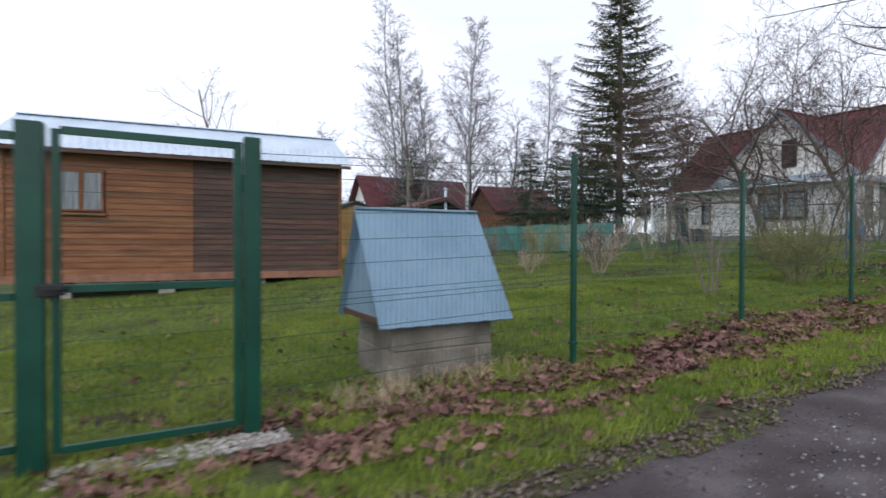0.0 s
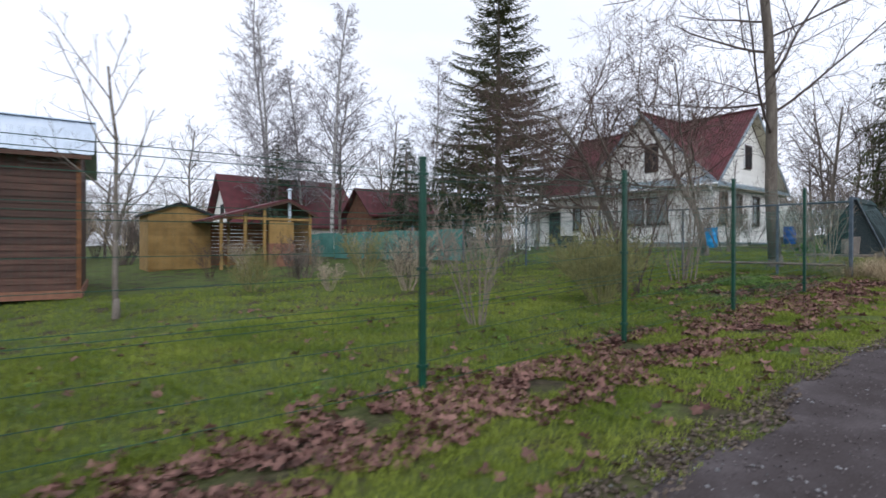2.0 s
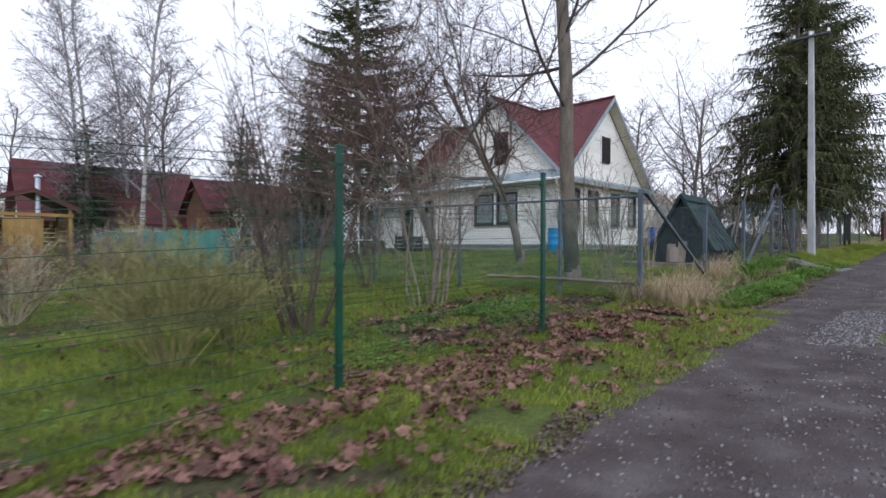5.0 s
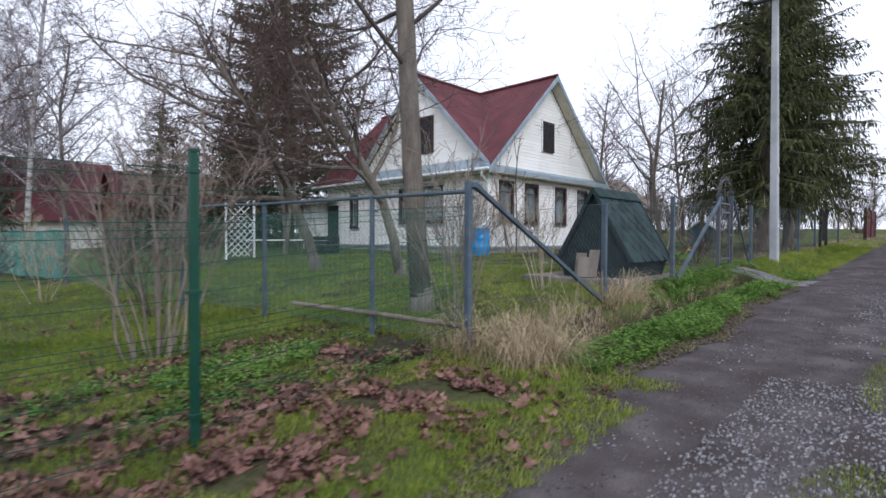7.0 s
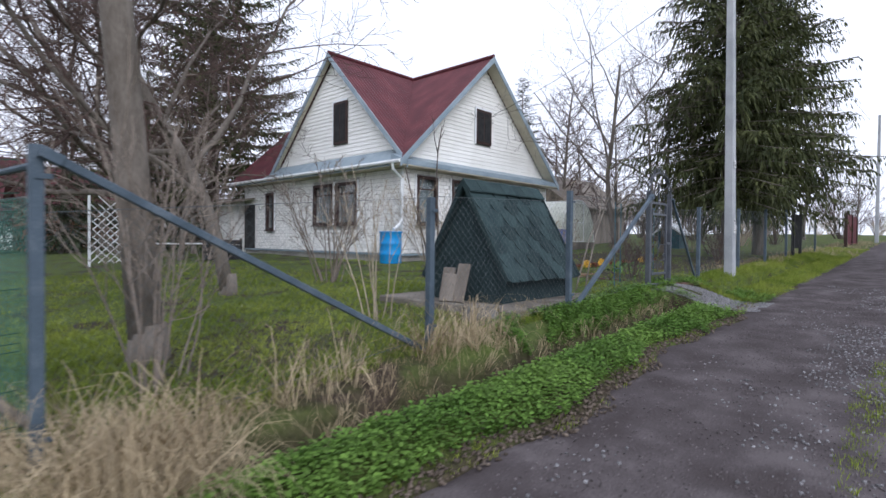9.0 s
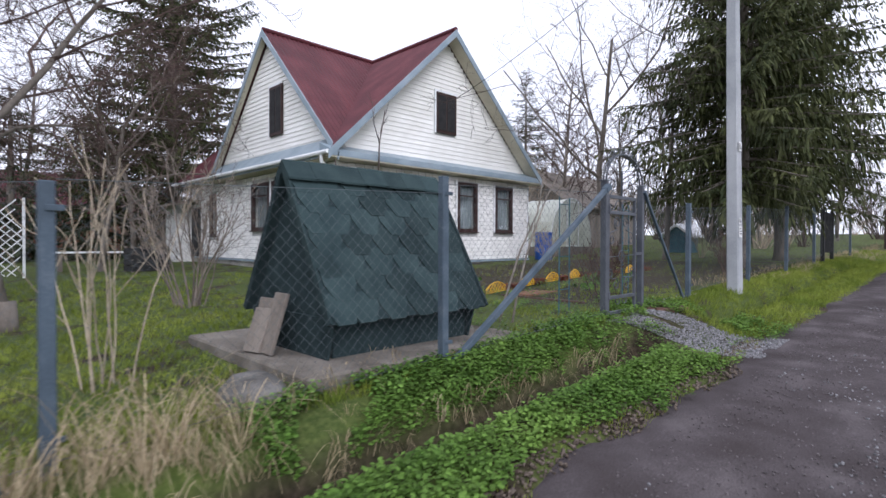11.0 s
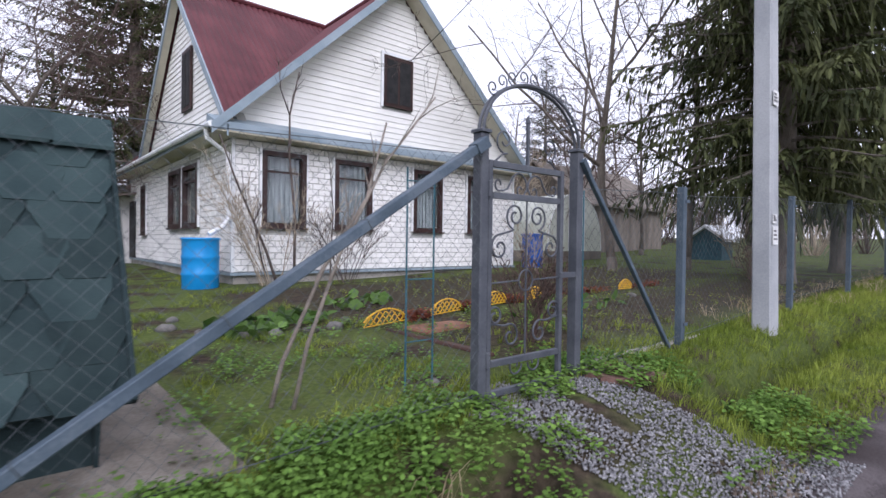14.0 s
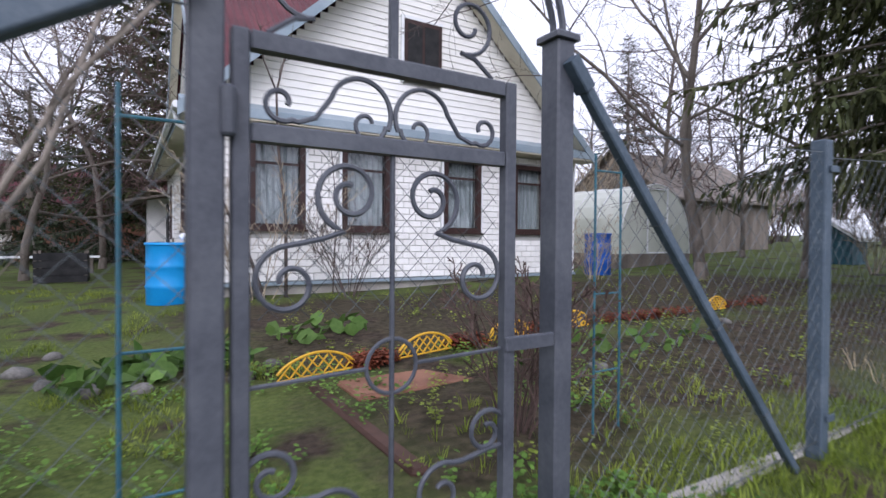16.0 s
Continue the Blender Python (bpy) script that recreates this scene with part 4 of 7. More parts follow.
HX0, HX1, HY0, HY1, HZ = 24.64, 32.36, 7.58, 17.2, 1.6
FRONT = [(25.19, 26.09, 2.46, 3.93), (26.74, 27.66, 2.46, 3.93), (28.82, 29.7, 2.46, 3.925), (30.56, 31.44, 2.465, 3.925)]
SIDE = [(9.65, 10.8, 2.47, 3.85), (10.95, 12.1, 2.47, 3.85), (14.77, 15.38, 2.32, 3.75)]
RX, RZ, EZ, CY = 28.3, 8.12, 4.25, 11.0
GABLE = {"y": (27.93, 28.74, 5.27, 6.42), "x": (10.2, 10.92, 5.12, 6.5)}
OH = 0.46
XG, BACK = 24.42, 3.7
SLOPE_R = (RZ - 4.26) / (32.5 - RX)


def white_house():
    t = thing("house", "white brick-sided dacha with a dark red corrugated roof", "house", "", (28.5, 11.5, 1.5))
    b = Build()
    wall_with_holes(b, "y", HY0 + 0.02, 0.2, HX0 + 0.02, HX1 - 0.02, HZ, 4.5, FRONT)
    part("wall", b, M_GROUT, t)
    b = Build()
    wall_with_holes(b, "x", HX0 + 0.02, 0.2, HY0 + 0.23, HY1, HZ, 4.5, SIDE)
    part("wall", b, M_GROUT, t)
    b = Build()
    b.box(HX1 - 0.2, HX1 - 0.02, HY0 + 0.23, HY1, HZ, 4.5)
    b.box(HX0 + 0.23, HX1 - 0.21, HY1 - 0.2, HY1, HZ, 4.5)
    part("wall", b, M_WHITE, t)
    b = Build()
    # solid near-black block standing in for the unlit interior behind the panes
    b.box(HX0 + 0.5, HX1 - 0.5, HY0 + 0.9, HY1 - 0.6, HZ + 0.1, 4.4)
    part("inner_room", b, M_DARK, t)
    b = Build()
    b.box(HX0 + 0.05, HX1 - 0.05, HY0 + 0.06, HY1, gz(28, 8) - 0.5, HZ - 0.005)
    part("plinth", b, M_CONC, t, "grey concrete plinth")
    b = Build()
    b.box(HX0 - 0.04, HX1 + 0.03, HY0 - 0.05, HY0 + 0.055, HZ - 0.06, HZ - 0.006)
    b.box(HX0 - 0.04, HX0 + 0.045, HY0 + 0.06, HY1, HZ - 0.06, HZ - 0.006)
    part("drip_strip", b, M_FASCIA, t)
    for h in FRONT:
        house_window(t, "y", HY0, *h)
    for h in SIDE:
        house_window(t, "x", HX0, *h)
    # corner trims
    for x, y in ((HX0 - 0.012, HY0 - 0.012), (HX1 - 0.05, HY0 - 0.012)):
        b = Build()
        b.box(x, x + 0.06, y, y + 0.06, HZ, 4.2)
        part("corner_trim", b, M_WHITEPL, t, "white corner trim")
    # gable walls
    for plane in ("y", "x"):
        b = Build()
        if plane == "y":
            vs = [Vector((x, y, z)) for y in (HY0 + 0.03, HY0 + 0.2) for x, z in ((HX0, 4.4), (HX1 - 0.05, 4.4), (RX, RZ - 0.12))]
        else:
            vs = [Vector((x, y, z)) for x in (HX0 + 0.03, HX0 + 0.2) for y, z in ((CY + 3.58, 4.4), (CY - 3.58, 4.4), (CY, RZ - 0.07))]
        b.add(vs, [(0, 1, 2), (3, 5, 4), (0, 3, 4, 1), (1, 4, 5, 2), (2, 5, 3, 0)])
        part("gable_wall", b, M_GROUT, t)
    # gable windows, shuttered dark
    for plane, u0, u1, z0, z1 in [(k, *v) for k, v in GABLE.items()]:
        f = Build()
        p1 = Build()
        if plane == "y":
            a = HY0 - 0.005
            f.box(u0, u1, a - 0.05, a, z0, z1)
            for k in range(2):
                p1.box(u0 + 0.07 + k * 0.36, u0 + 0.38 + k * 0.36, a - 0.056, a - 0.0505, z0 + 0.08, z1 - 0.08)
        else:
            a = HX0 - 0.005
            f.box(a - 0.05, a, u0, u1, z0, z1)
            for k in range(2):
                p1.box(a - 0.056, a - 0.0505, u0 + 0.07 + k * 0.31, u0 + 0.34 + k * 0.31, z0 + 0.08, z1 - 0.08)
        w = part("window", f, M_BROWN, t, "dark brown attic window")
        part("pane", p1, M_RUBBER, w, "black attic pane")
        tr = Build()
        if plane == "y":
            tr.box(u0 - 0.06, u0 - 0.002, a - 0.045, a, z0 - 0.02, z1 + 0.06)
            tr.box(u0 - 0.002, u1 + 0.03, a - 0.045, a, z1 + 0.002, z1 + 0.06)
        else:
            tr.box(a - 0.045, a, u1 + 0.002, u1 + 0.06, z0, z1 + 0.06)
            tr.box(a - 0.045, a, u0, u1, z1 + 0.002, z1 + 0.06)
        part("trim", tr, M_WHITEPL, w, "white trim strip")
    # roof
    sx = (RZ - EZ) / (RX - (HX0 - OH))
    sy = (RZ - EZ) / (CY - (HY0 - OH))
    step = 0.0375
    y_front, y_back = HY0 - OH, HY1 + 0.45

    def valley_x(y):
        return max(RX - (sy / sx) * abs(CY - y), HX0 - OH)

    b = Build()
    ys = np.arange(y_front, y_back, step)
    corrugated(b, [((RX, y, RZ), (valley_x(y), y, RZ - sx * (RX - valley_x(y)))) for y in ys])
    part("roof_sheet", b, M_REDROOF, t)
    b = Build()
    corrugated(b, [((RX, y, RZ), (HX1 + 0.15, y, RZ - SLOPE_R * (HX1 + 0.15 - RX))) for y in ys[::-1]])
    part("roof_sheet", b, M_REDROOF, t)
    xs = np.arange(XG, RX, step)
    for sg in (-1, 1):
        cols = []
        for x in xs:
            run = min((sx / sy) * (RX - x), BACK if sg > 0 else 9)
            cols.append(((x, CY, RZ), (x, CY + sg * run, RZ - sy * run)))
        b = Build()
        corrugated(b, cols[::-1] if sg < 0 else cols)
        part("roof_sheet", b, M_REDROOF, t)
    # eave strip of the main roof under the side gable
    b = Build()
    vs = [(HX0 - OH, y_front, EZ), (HX0 + 0.05, y_front, EZ + sx * (OH + 0.05)), (HX0 + 0.05, y_back, EZ + sx * (OH + 0.05)), (HX0 - OH, y_back, EZ)]
    b.add([Vector(v) + Vector((0, 0, -0.03)) for v in vs] + [Vector(v) + Vector((0, 0, -0.06)) for v in vs], [(0, 1, 2, 3), (4, 7, 6, 5), (0, 3, 7, 4), (0, 4, 5, 1)])
    part("side_eave", b, M_FASCIA, t)
    # ridge caps
    for p0, p1_ in (((RX, y_front, RZ + 0.03), (RX, y_back, RZ + 0.03)), ((XG, CY, RZ + 0.03), (RX, CY, RZ + 0.03))):
        b = Build()
        b.tube([p0, p1_], 0.07, 8)
        part("ridge_cap", b, M_REDROOF, t)
    # barge boards with pale soffits
    def barge(p0, p1_, along, w=0.2):
        p0, p1_ = Vector(p0), Vector(p1_)
        b = Build()
        o = Vector(along) * 0.03
        dn = Vector((0, 0, -w))
        b.add([p0, p1_, p1_ + dn, p0 + dn, p0 + o, p1_ + o, p1_ + dn + o, p0 + dn + o], [(0, 1, 2, 3), (4, 7, 6, 5), (0, 4, 5, 1), (3, 2, 6, 7), (0, 3, 7, 4), (1, 5, 6, 2)])
        part("barge_board", b, M_FASCIA, t)
        b = Build()
        deep = Vector(along) * ((OH if along[1] else 0.2) - 0.03)
        q0, q1 = p0 + dn * 0.65 + o, p1_ + dn * 0.65 + o
        b.add([q0, q1, q1 + deep, q0 + deep, q0 + Vector((0, 0, 0.02)), q1 + Vector((0, 0, 0.02)), q1 + deep + Vector((0, 0, 0.02)), q0 + deep + Vector((0, 0, 0.02))], [(0, 1, 2, 3), (4, 7, 6, 5), (0, 4, 5, 1), (2, 6, 7, 3)])
        part("soffit", b, M_SOFFIT, t, "cream painted soffit")
    yf = y_front - 0.02
    barge((HX0 - OH - 0.05, yf, EZ - 0.02), (RX, yf, RZ + 0.02), (0, 1, 0))
    barge((RX, yf, RZ + 0.02), (HX1 + 0.2, yf, RZ - SLOPE_R * (HX1 + 0.2 - RX)), (0, 1, 0))
    xf = XG - 0.03
    barge((xf, CY, RZ + 0.02), (xf, y_front, EZ - 0.02), (1, 0, 0))
    barge((xf, CY + BACK + 0.05, RZ - sy * (BACK + 0.05)), (xf, CY, RZ + 0.02), (1, 0, 0))
    # pent strip across the front gable
    b = Build()
    x0, x1 = HX0 - OH, HX1 + 0.2
    vs = [(x0, y_front, 4.27), (x1, y_front, 4.27), (x1, HY0, 4.46), (x0, HY0, 4.46), (x0, y_front, 4.13), (x1, y_front, 4.13), (x1, HY0, 4.17), (x0, HY0, 4.17)]
    b.add([Vector(v) for v in vs], [(0, 1, 2, 3), (0, 4, 5, 1), (0, 3, 7, 4), (1, 5, 6, 2)])
    part("pent_strip", b, M_FASCIA, t, "grey-blue metal flashing")
    b = Build()
    b.box(x0 + 0.02, x1 - 0.02, y_front + 0.02, HY0 + 0.02, 4.1, 4.126)
    b.box(HX0 - OH + 0.02, HX0 + 0.02, HY0 + 0.03, HY1, 4.1, 4.126)
    part("soffit", b, M_SOFFIT, t, "cream painted soffit")
    b = Build()
    b.box(HX0 - OH, HX0 - OH + 0.02, HY0, y_back, 4.1, 4.24)
    part("fascia", b, M_FASCIA, t)
    # gutter and downpipe
    b = Build()
    b.tube([(24.12, 7.42, 4.2), (24.16, 7.46, 4.0), (24.54, 7.5, 3.75), (24.56, 7.5, 2.6), (24.45, 7.48, 2.45), (24.2, 7.46, 2.3)], 0.045, 10)
    part("downpipe", b, M_WHITEPL, t, "white bent downpipe")
    b = Build()
    b.tube([(HX0 - OH - 0.06, y_front, 4.2), (HX0 - OH - 0.06, y_back, 4.2)], 0.055, 8)
    part("gutter", b, M_WHITEPL, t, "white gutter")
    # lean-to with the door at the back of the side wall
    b = Build()
    b.box(24.1, 25.2, 17.25, 18.4, 1.2, 3.55)
    part("porch_wall", b, M_WHITE, t)
    b = Build()
    b.add([Vector(v) for v in ((23.5, 16.3, 3.42), (26.5, 16.3, 4.02), (26.5, 18.9, 4.02), (23.5, 18.9, 3.42), (23.5, 16.3, 3.36), (26.5, 16.3, 3.96), (26.5, 18.9, 3.96), (23.5, 18.9, 3.36))], [(0, 1, 2, 3), (4, 7, 6, 5), (0, 3, 7, 4), (0, 4, 5, 1)])
    part("porch_roof", b, M_GREYWOOD, t)
    b = Build()
    b.box(HX0 - 0.05, HX0 + 0.01, 16.3, 17.1, HZ, 3.36)
    part("door", b, M_DARK, t, "dark side door")
    return t


HOUSE = white_house()


# ---- well hut under hexagonal shingles ----
def shingled_hut():
    t = thing("well_hut", "A-frame well hut covered in dark green hexagonal shingles", "well hut", "", (20.87, 1.2, 1.05))
    x0, x1, yr, zr_, ye0, ze = 19.92, 21.82, 1.2, 2.84, 0.42, 1.47
    yb = 2 * yr - ye0
    b = Build()
    b.chamfer(20.06, 21.7, 0.6, 1.8, 1.0, 1.72, 0.01)
    part("body", b, M_SHINGLE_B, t, "black felt covered well body")
    # gable ends
    for x in (20.0, 21.7):
        b = Build()
        vs = [Vector((x + d, y, z)) for d in (0, 0.04) for y, z in ((ye0 + 0.08, 1.5), (yb - 0.08, 1.5), (yr, zr_ - 0.1))]
        b.add(vs, [(0, 2, 1), (3, 4, 5), (0, 1, 4, 3), (1, 2, 5, 4), (2, 0, 3, 5)])
        part("gable_end", b, M_SHINGLE_B, t)
        for sg in (-1, 1):
            b = Build()
            vs = [Vector((x + d, y, z)) for d in (-0.02, 0.0) for y, z in ((yr + sg * 0.74, 1.5), (yr + sg * 0.62, 1.08), (yr, 1.08), (yr, 1.5))]
            b.add(vs, [(0, 1, 2, 3), (4, 7, 6, 5), (0, 4, 5, 1), (1, 5, 6, 2), (2, 6, 7, 3), (3, 7, 4, 0)])
            part("skirt", b, M_SHINGLE_B, t)
    length = math.hypot(yr - ye0, zr_ - ze)
    for sg in (-1, 1):
        ang = math.atan2(zr_ - ze, yr - ye0)
        # local frame: u along x, v up the slope
        base = Matrix.Translation((x0, yr + sg * (yr - ye0), ze)) @ Matrix.Rotation(math.pi if sg > 0 else 0.0, 4, "Z") @ Matrix.Rotation(ang, 4, "X")
        if sg > 0:
            base = Matrix.Translation((x1, yb, ze)) @ Matrix.Rotation(math.pi, 4, "Z") @ Matrix.Rotation(ang, 4, "X")
        b = Build()
        b.box(0, x1 - x0, 0, length, -0.03, 0.0, base)
        part("roof_board", b, M_SHINGLE_B, t)
        w, hgt = 0.33, 0.215
        q = Build()
        hexa = [(-w * 0.25, -hgt * 0.64), (w * 0.25, -hgt * 0.64), (w * 0.492, 0.1 * hgt), (w * 0.492, hgt * 0.7), (-w * 0.492, hgt * 0.7), (-w * 0.492, 0.1 * hgt)]
        lo = [Vector((a, c, 0.002)) for a, c in hexa]
        hi = [Vector((a * 0.985, c, 0.021 if c < -0.05 else (0.015 if c < 0.05 else 0.003))) for a, c in hexa]
        q.add(lo + hi, [tuple(range(6, 12))] + [(i, (i + 1) % 6, 6 + (i + 1) % 6, 6 + i) for i in range(6)])
        me = q.mesh("shingle", M_SHINGLE)
        rows_n = int(length / hgt) + 1
        cols_n = int((x1 - x0) / w)
        rnd = random.Random(5 + sg)
        for r in range(rows_n):
            for c in range(cols_n + 1):
                u = w * (c + 0.5 * (r % 2)) + 0.04
                v = hgt * (r + 0.5) + 0.01
                if u > x1 - x0 - 0.02 or v > length - 0.02:
                    continue
                u = min(max(u, w * 0.47), x1 - x0 - w * 0.47)
                tilt = pose(0, 0, 0, rnd.uniform(1.0, 3.0), rnd.uniform(-1, 1), rnd.uniform(-1.5, 1.5))
                piece("shingle", me, base @ Matrix.Translation((u, v, 0.001 * (r % 2))) @ tilt, t)
        b = Build()
        b.chamfer(-0.012, 0.012, 0, length, -0.035, 0.03, 0.004, base)
        part("edge_strip", b, M_SHINGLE, t)
        b = Build()
        b.chamfer(x1 - x0 - 0.012, x1 - x0 + 0.012, 0, length, -0.035, 0.03, 0.004, base)
        part("edge_strip", b, M_SHINGLE_B, t)
    for i in range(7):
        b = Build()
        a, c = x0 - 0.01 + 0.272 * i, x0 - 0.01 + 0.272 * i + 0.288
        z = zr_ + 0.03 + 0.006 * (i % 2)
        vs = [(a, yr - 0.14, z - 0.16), (c, yr - 0.14, z - 0.16), (c, yr, z + 0.01), (a, yr, z + 0.01), (a, yr + 0.14, z - 0.16), (c, yr + 0.14, z - 0.16)]
        vs = vs + [(p[0], p[1], p[2] - 0.02) for p in vs]
        b.add([Vector(p) for p in vs], [(0, 1, 2, 3), (3, 2, 5, 4), (6, 9, 8, 7), (9, 10, 11, 8), (0, 6, 7, 1), (4, 5, 11, 10), (0, 3, 9, 6), (3, 4, 10, 9), (1, 7, 8, 2), (2, 8, 11, 5)])
        part("ridge_shingle", b, M_SHINGLE, t)


shingled_hut()
b = Build()
b.chamfer(19.58, 22.25, 0.16, 2.6, 0.7, 1.155, 0.02)
solo("concrete_slab", b, M_OLDCONC, "stained grey concrete slab round the well hut", "slab")
for k, (px, py, tilt) in enumerate(((19.72, 1.12, 17), (19.76, 1.38, 15), (19.66, 1.27, 22))):
    b = Build()
    m = pose(px, py, 1.155, 0, tilt, 8 * k) 
    b.chamfer(-0.02, 0.02, -0.1, 0.1, 0.012, 0.55 - 0.07 * k, 0.006, m)
    solo("loose_board", b, M_GREYWOOD, "weathered grey board leaning on the well hut", "board", "leaning boards")


# ---- concrete utility pole ----
def utility_pole(x, y, z, h, lean=0.0, w=0.12, wires=True):
    t = thing("utility_pole", "tapered pale concrete power pole on the verge", "utility pole", "power poles", (x, y, z))
    b = Build()
    k = lean
    for zz, r in ((-0.3, w), (h * 0.5, w * 0.85), (h, w * 0.65)):
        for a, c in ((-1, -1), (1, -1), (1, 1), (-1, 1)):
            for ex in ((1, 0.8), (0.8, 1)) if a * c > 0 else ((0.8, 1), (1, 0.8)):
                b.v.append(Vector((x + k * zz + a * r * ex[0], y + c * r * 0.8 * ex[1], z + zz)))
    for i in (0, 8):
        b.f += [(i + j, i + (j + 1) % 8, i + 8 + (j + 1) % 8, i + 8 + j) for j in range(8)]
    b.f.append(tuple(range(16, 24)))
    part("shaft", b, M_POLE, t)
    return t


POLE = utility_pole(27.9, -0.2, 1.22, 7.5, -0.05, 0.13)
b = Build()
b.chamfer(27.36, 27.54, -0.73, 0.32, 8.5, 8.56, 0.008)
part("crossarm", b, M_GATE, POLE, "dark steel crossarm")
for yy in (-0.68, -0.2, 0.27):
    b = Build()
    b.lathe([(0.02, 0), (0.045, 0.02), (0.05, 0.06), (0.03, 0.08), (0.04, 0.11), (0.015, 0.14)], 10, (27.45, yy, 8.56))
    part("insulator", b, M_WHITEPL, POLE, "white insulator")
for zz, hh, ww in ((2.52, 0.16, 0.15), (1.02, 0.2, 0.16), (2.55 - 1.3, 0.1, 0.12)):
    b = Build()
    zc = 1.22 + zz
    xx = 27.9 - 0.05 * zz
    b.box(xx - 0.115, xx + ww - 0.115, -0.2 - 0.112, -0.2 - 0.107, zc, zc + hh)
    p = solo("paper_notice", b, M_PAPER, "faded paper notice pasted on the concrete pole", "notice", "pole notices")
    for r in range(3):
        b = Build()
        b.box(xx - 0.1, xx - 0.1 + ww * 0.7 - 0.02 * r, -0.2 - 0.116, -0.2 - 0.1125, zc + hh * (0.25 + 0.22 * r), zc + hh * (0.25 + 0.22 * r) + 0.02)
        part("text_bar", b, M_INK, p)
for k, (px, py) in enumerate(((58, -1.2), (92, -1.6), (128, -1.2))):
    utility_pole(px, py, gz(px, py), 8.2, 0.0, 0.13)


# ---- barrels, greenhouse and odds and ends ----
def barrel(x, y, z, r, h, material, label):
    t = thing("water_barrel", label, "barrel", "water barrels", (x, y, z))
    b = Build()
    prof = [(r * 0.93, 0), (r * 0.97, 0.02)]
    for k in (0.3, 0.62):
        prof += [(r * 0.98, h * k - 0.03), (r * 1.03, h * k), (r * 0.98, h * k + 0.03)]
    prof += [(r * 0.98, h - 0.05), (r * 1.02, h - 0.03), (r * 1.02, h), (r * 0.95, h), (r * 0.93, h - 0.12)]
    b.lathe(prof, 28, (x, y, z))
    part("body", b, material, t, smooth=True)
    b = Build()
    b.tube([(x + r * 1.01 * math.cos(a), y + r * 1.01 * math.sin(a), z + h * 0.97) for a in np.linspace(0, 2 * math.pi, 29)], 0.014, 6, False)
    part("rim", b, material, t)


barrel(24.05, 7.4, gz(24.05, 7.4) - 0.02, 0.31, 0.9, M_BLUE, "bright blue plastic water barrel by the house corner")
barrel(32.75, 7.2, gz(32.75, 7.2), 0.3, 0.95, M_DBLUE, "deep blue plastic water barrel behind the house corner")


def greenhouse():
    x0, x1, y0, y1 = 34.7, 37.7, 8.2, 14.5
    z = gz(36, 9)
    t = thing("greenhouse", "arched garden greenhouse of milky sheet on a metal frame", "greenhouse", "", (36.2, 11, z))
    n = 14
    cx, r, h = (x0 + x1) / 2, (x1 - x0) / 2, 2.25
    b = Build()
    for y in np.linspace(y0, y1, 8):
        for i in range(n + 1):
            a = math.pi * i / n
            b.v.append(Vector((cx + r * math.cos(a), y, z + 0.3 + (h - 0.3) * math.sin(a) ** 0.8)))
    for k in range(7):
        for i in range(n):
            a = k * (n + 1) + i
            b.f.append((a, a + n + 1, a + n + 2, a + 1))
    for k in (0, 7):
        b.f.append(tuple(k * (n + 1) + i for i in range(n + 1)))
    part("sheet_cover", b, M_FILM, t)
    for y in np.linspace(y0 - 0.01, y1 + 0.01, 8):
        b = Build()
        b.tube([(cx + (r + 0.012) * math.cos(math.pi * i / n), y, z + 0.3 + (h - 0.288) * math.sin(math.pi * i / n) ** 0.8) for i in range(n + 1)], 0.014, 5)
        part("hoop", b, M_WHITEPL, t)
    b = Build()
    b.box(x0 - 0.02, x1 + 0.02, y0 - 0.02, y1 + 0.02, z - 0.1, z + 0.32)
    part("base", b, M_GREYWOOD, t)
    d = Build()
    for bx in ((cx - 0.45, cx - 0.41), (cx + 0.41, cx + 0.45)):
        d.box(bx[0], bx[1], y0 - 0.05, y0 - 0.025, z + 0.33, z + 2.15)
    for zz in (0.33, 1.2, 2.1):
        d.box(cx - 0.41, cx + 0.41, y0 - 0.05, y0 - 0.025, z + zz, z + zz + 0.04)
    part("door_frame", d, M_WHITEPL, t)


greenhouse()


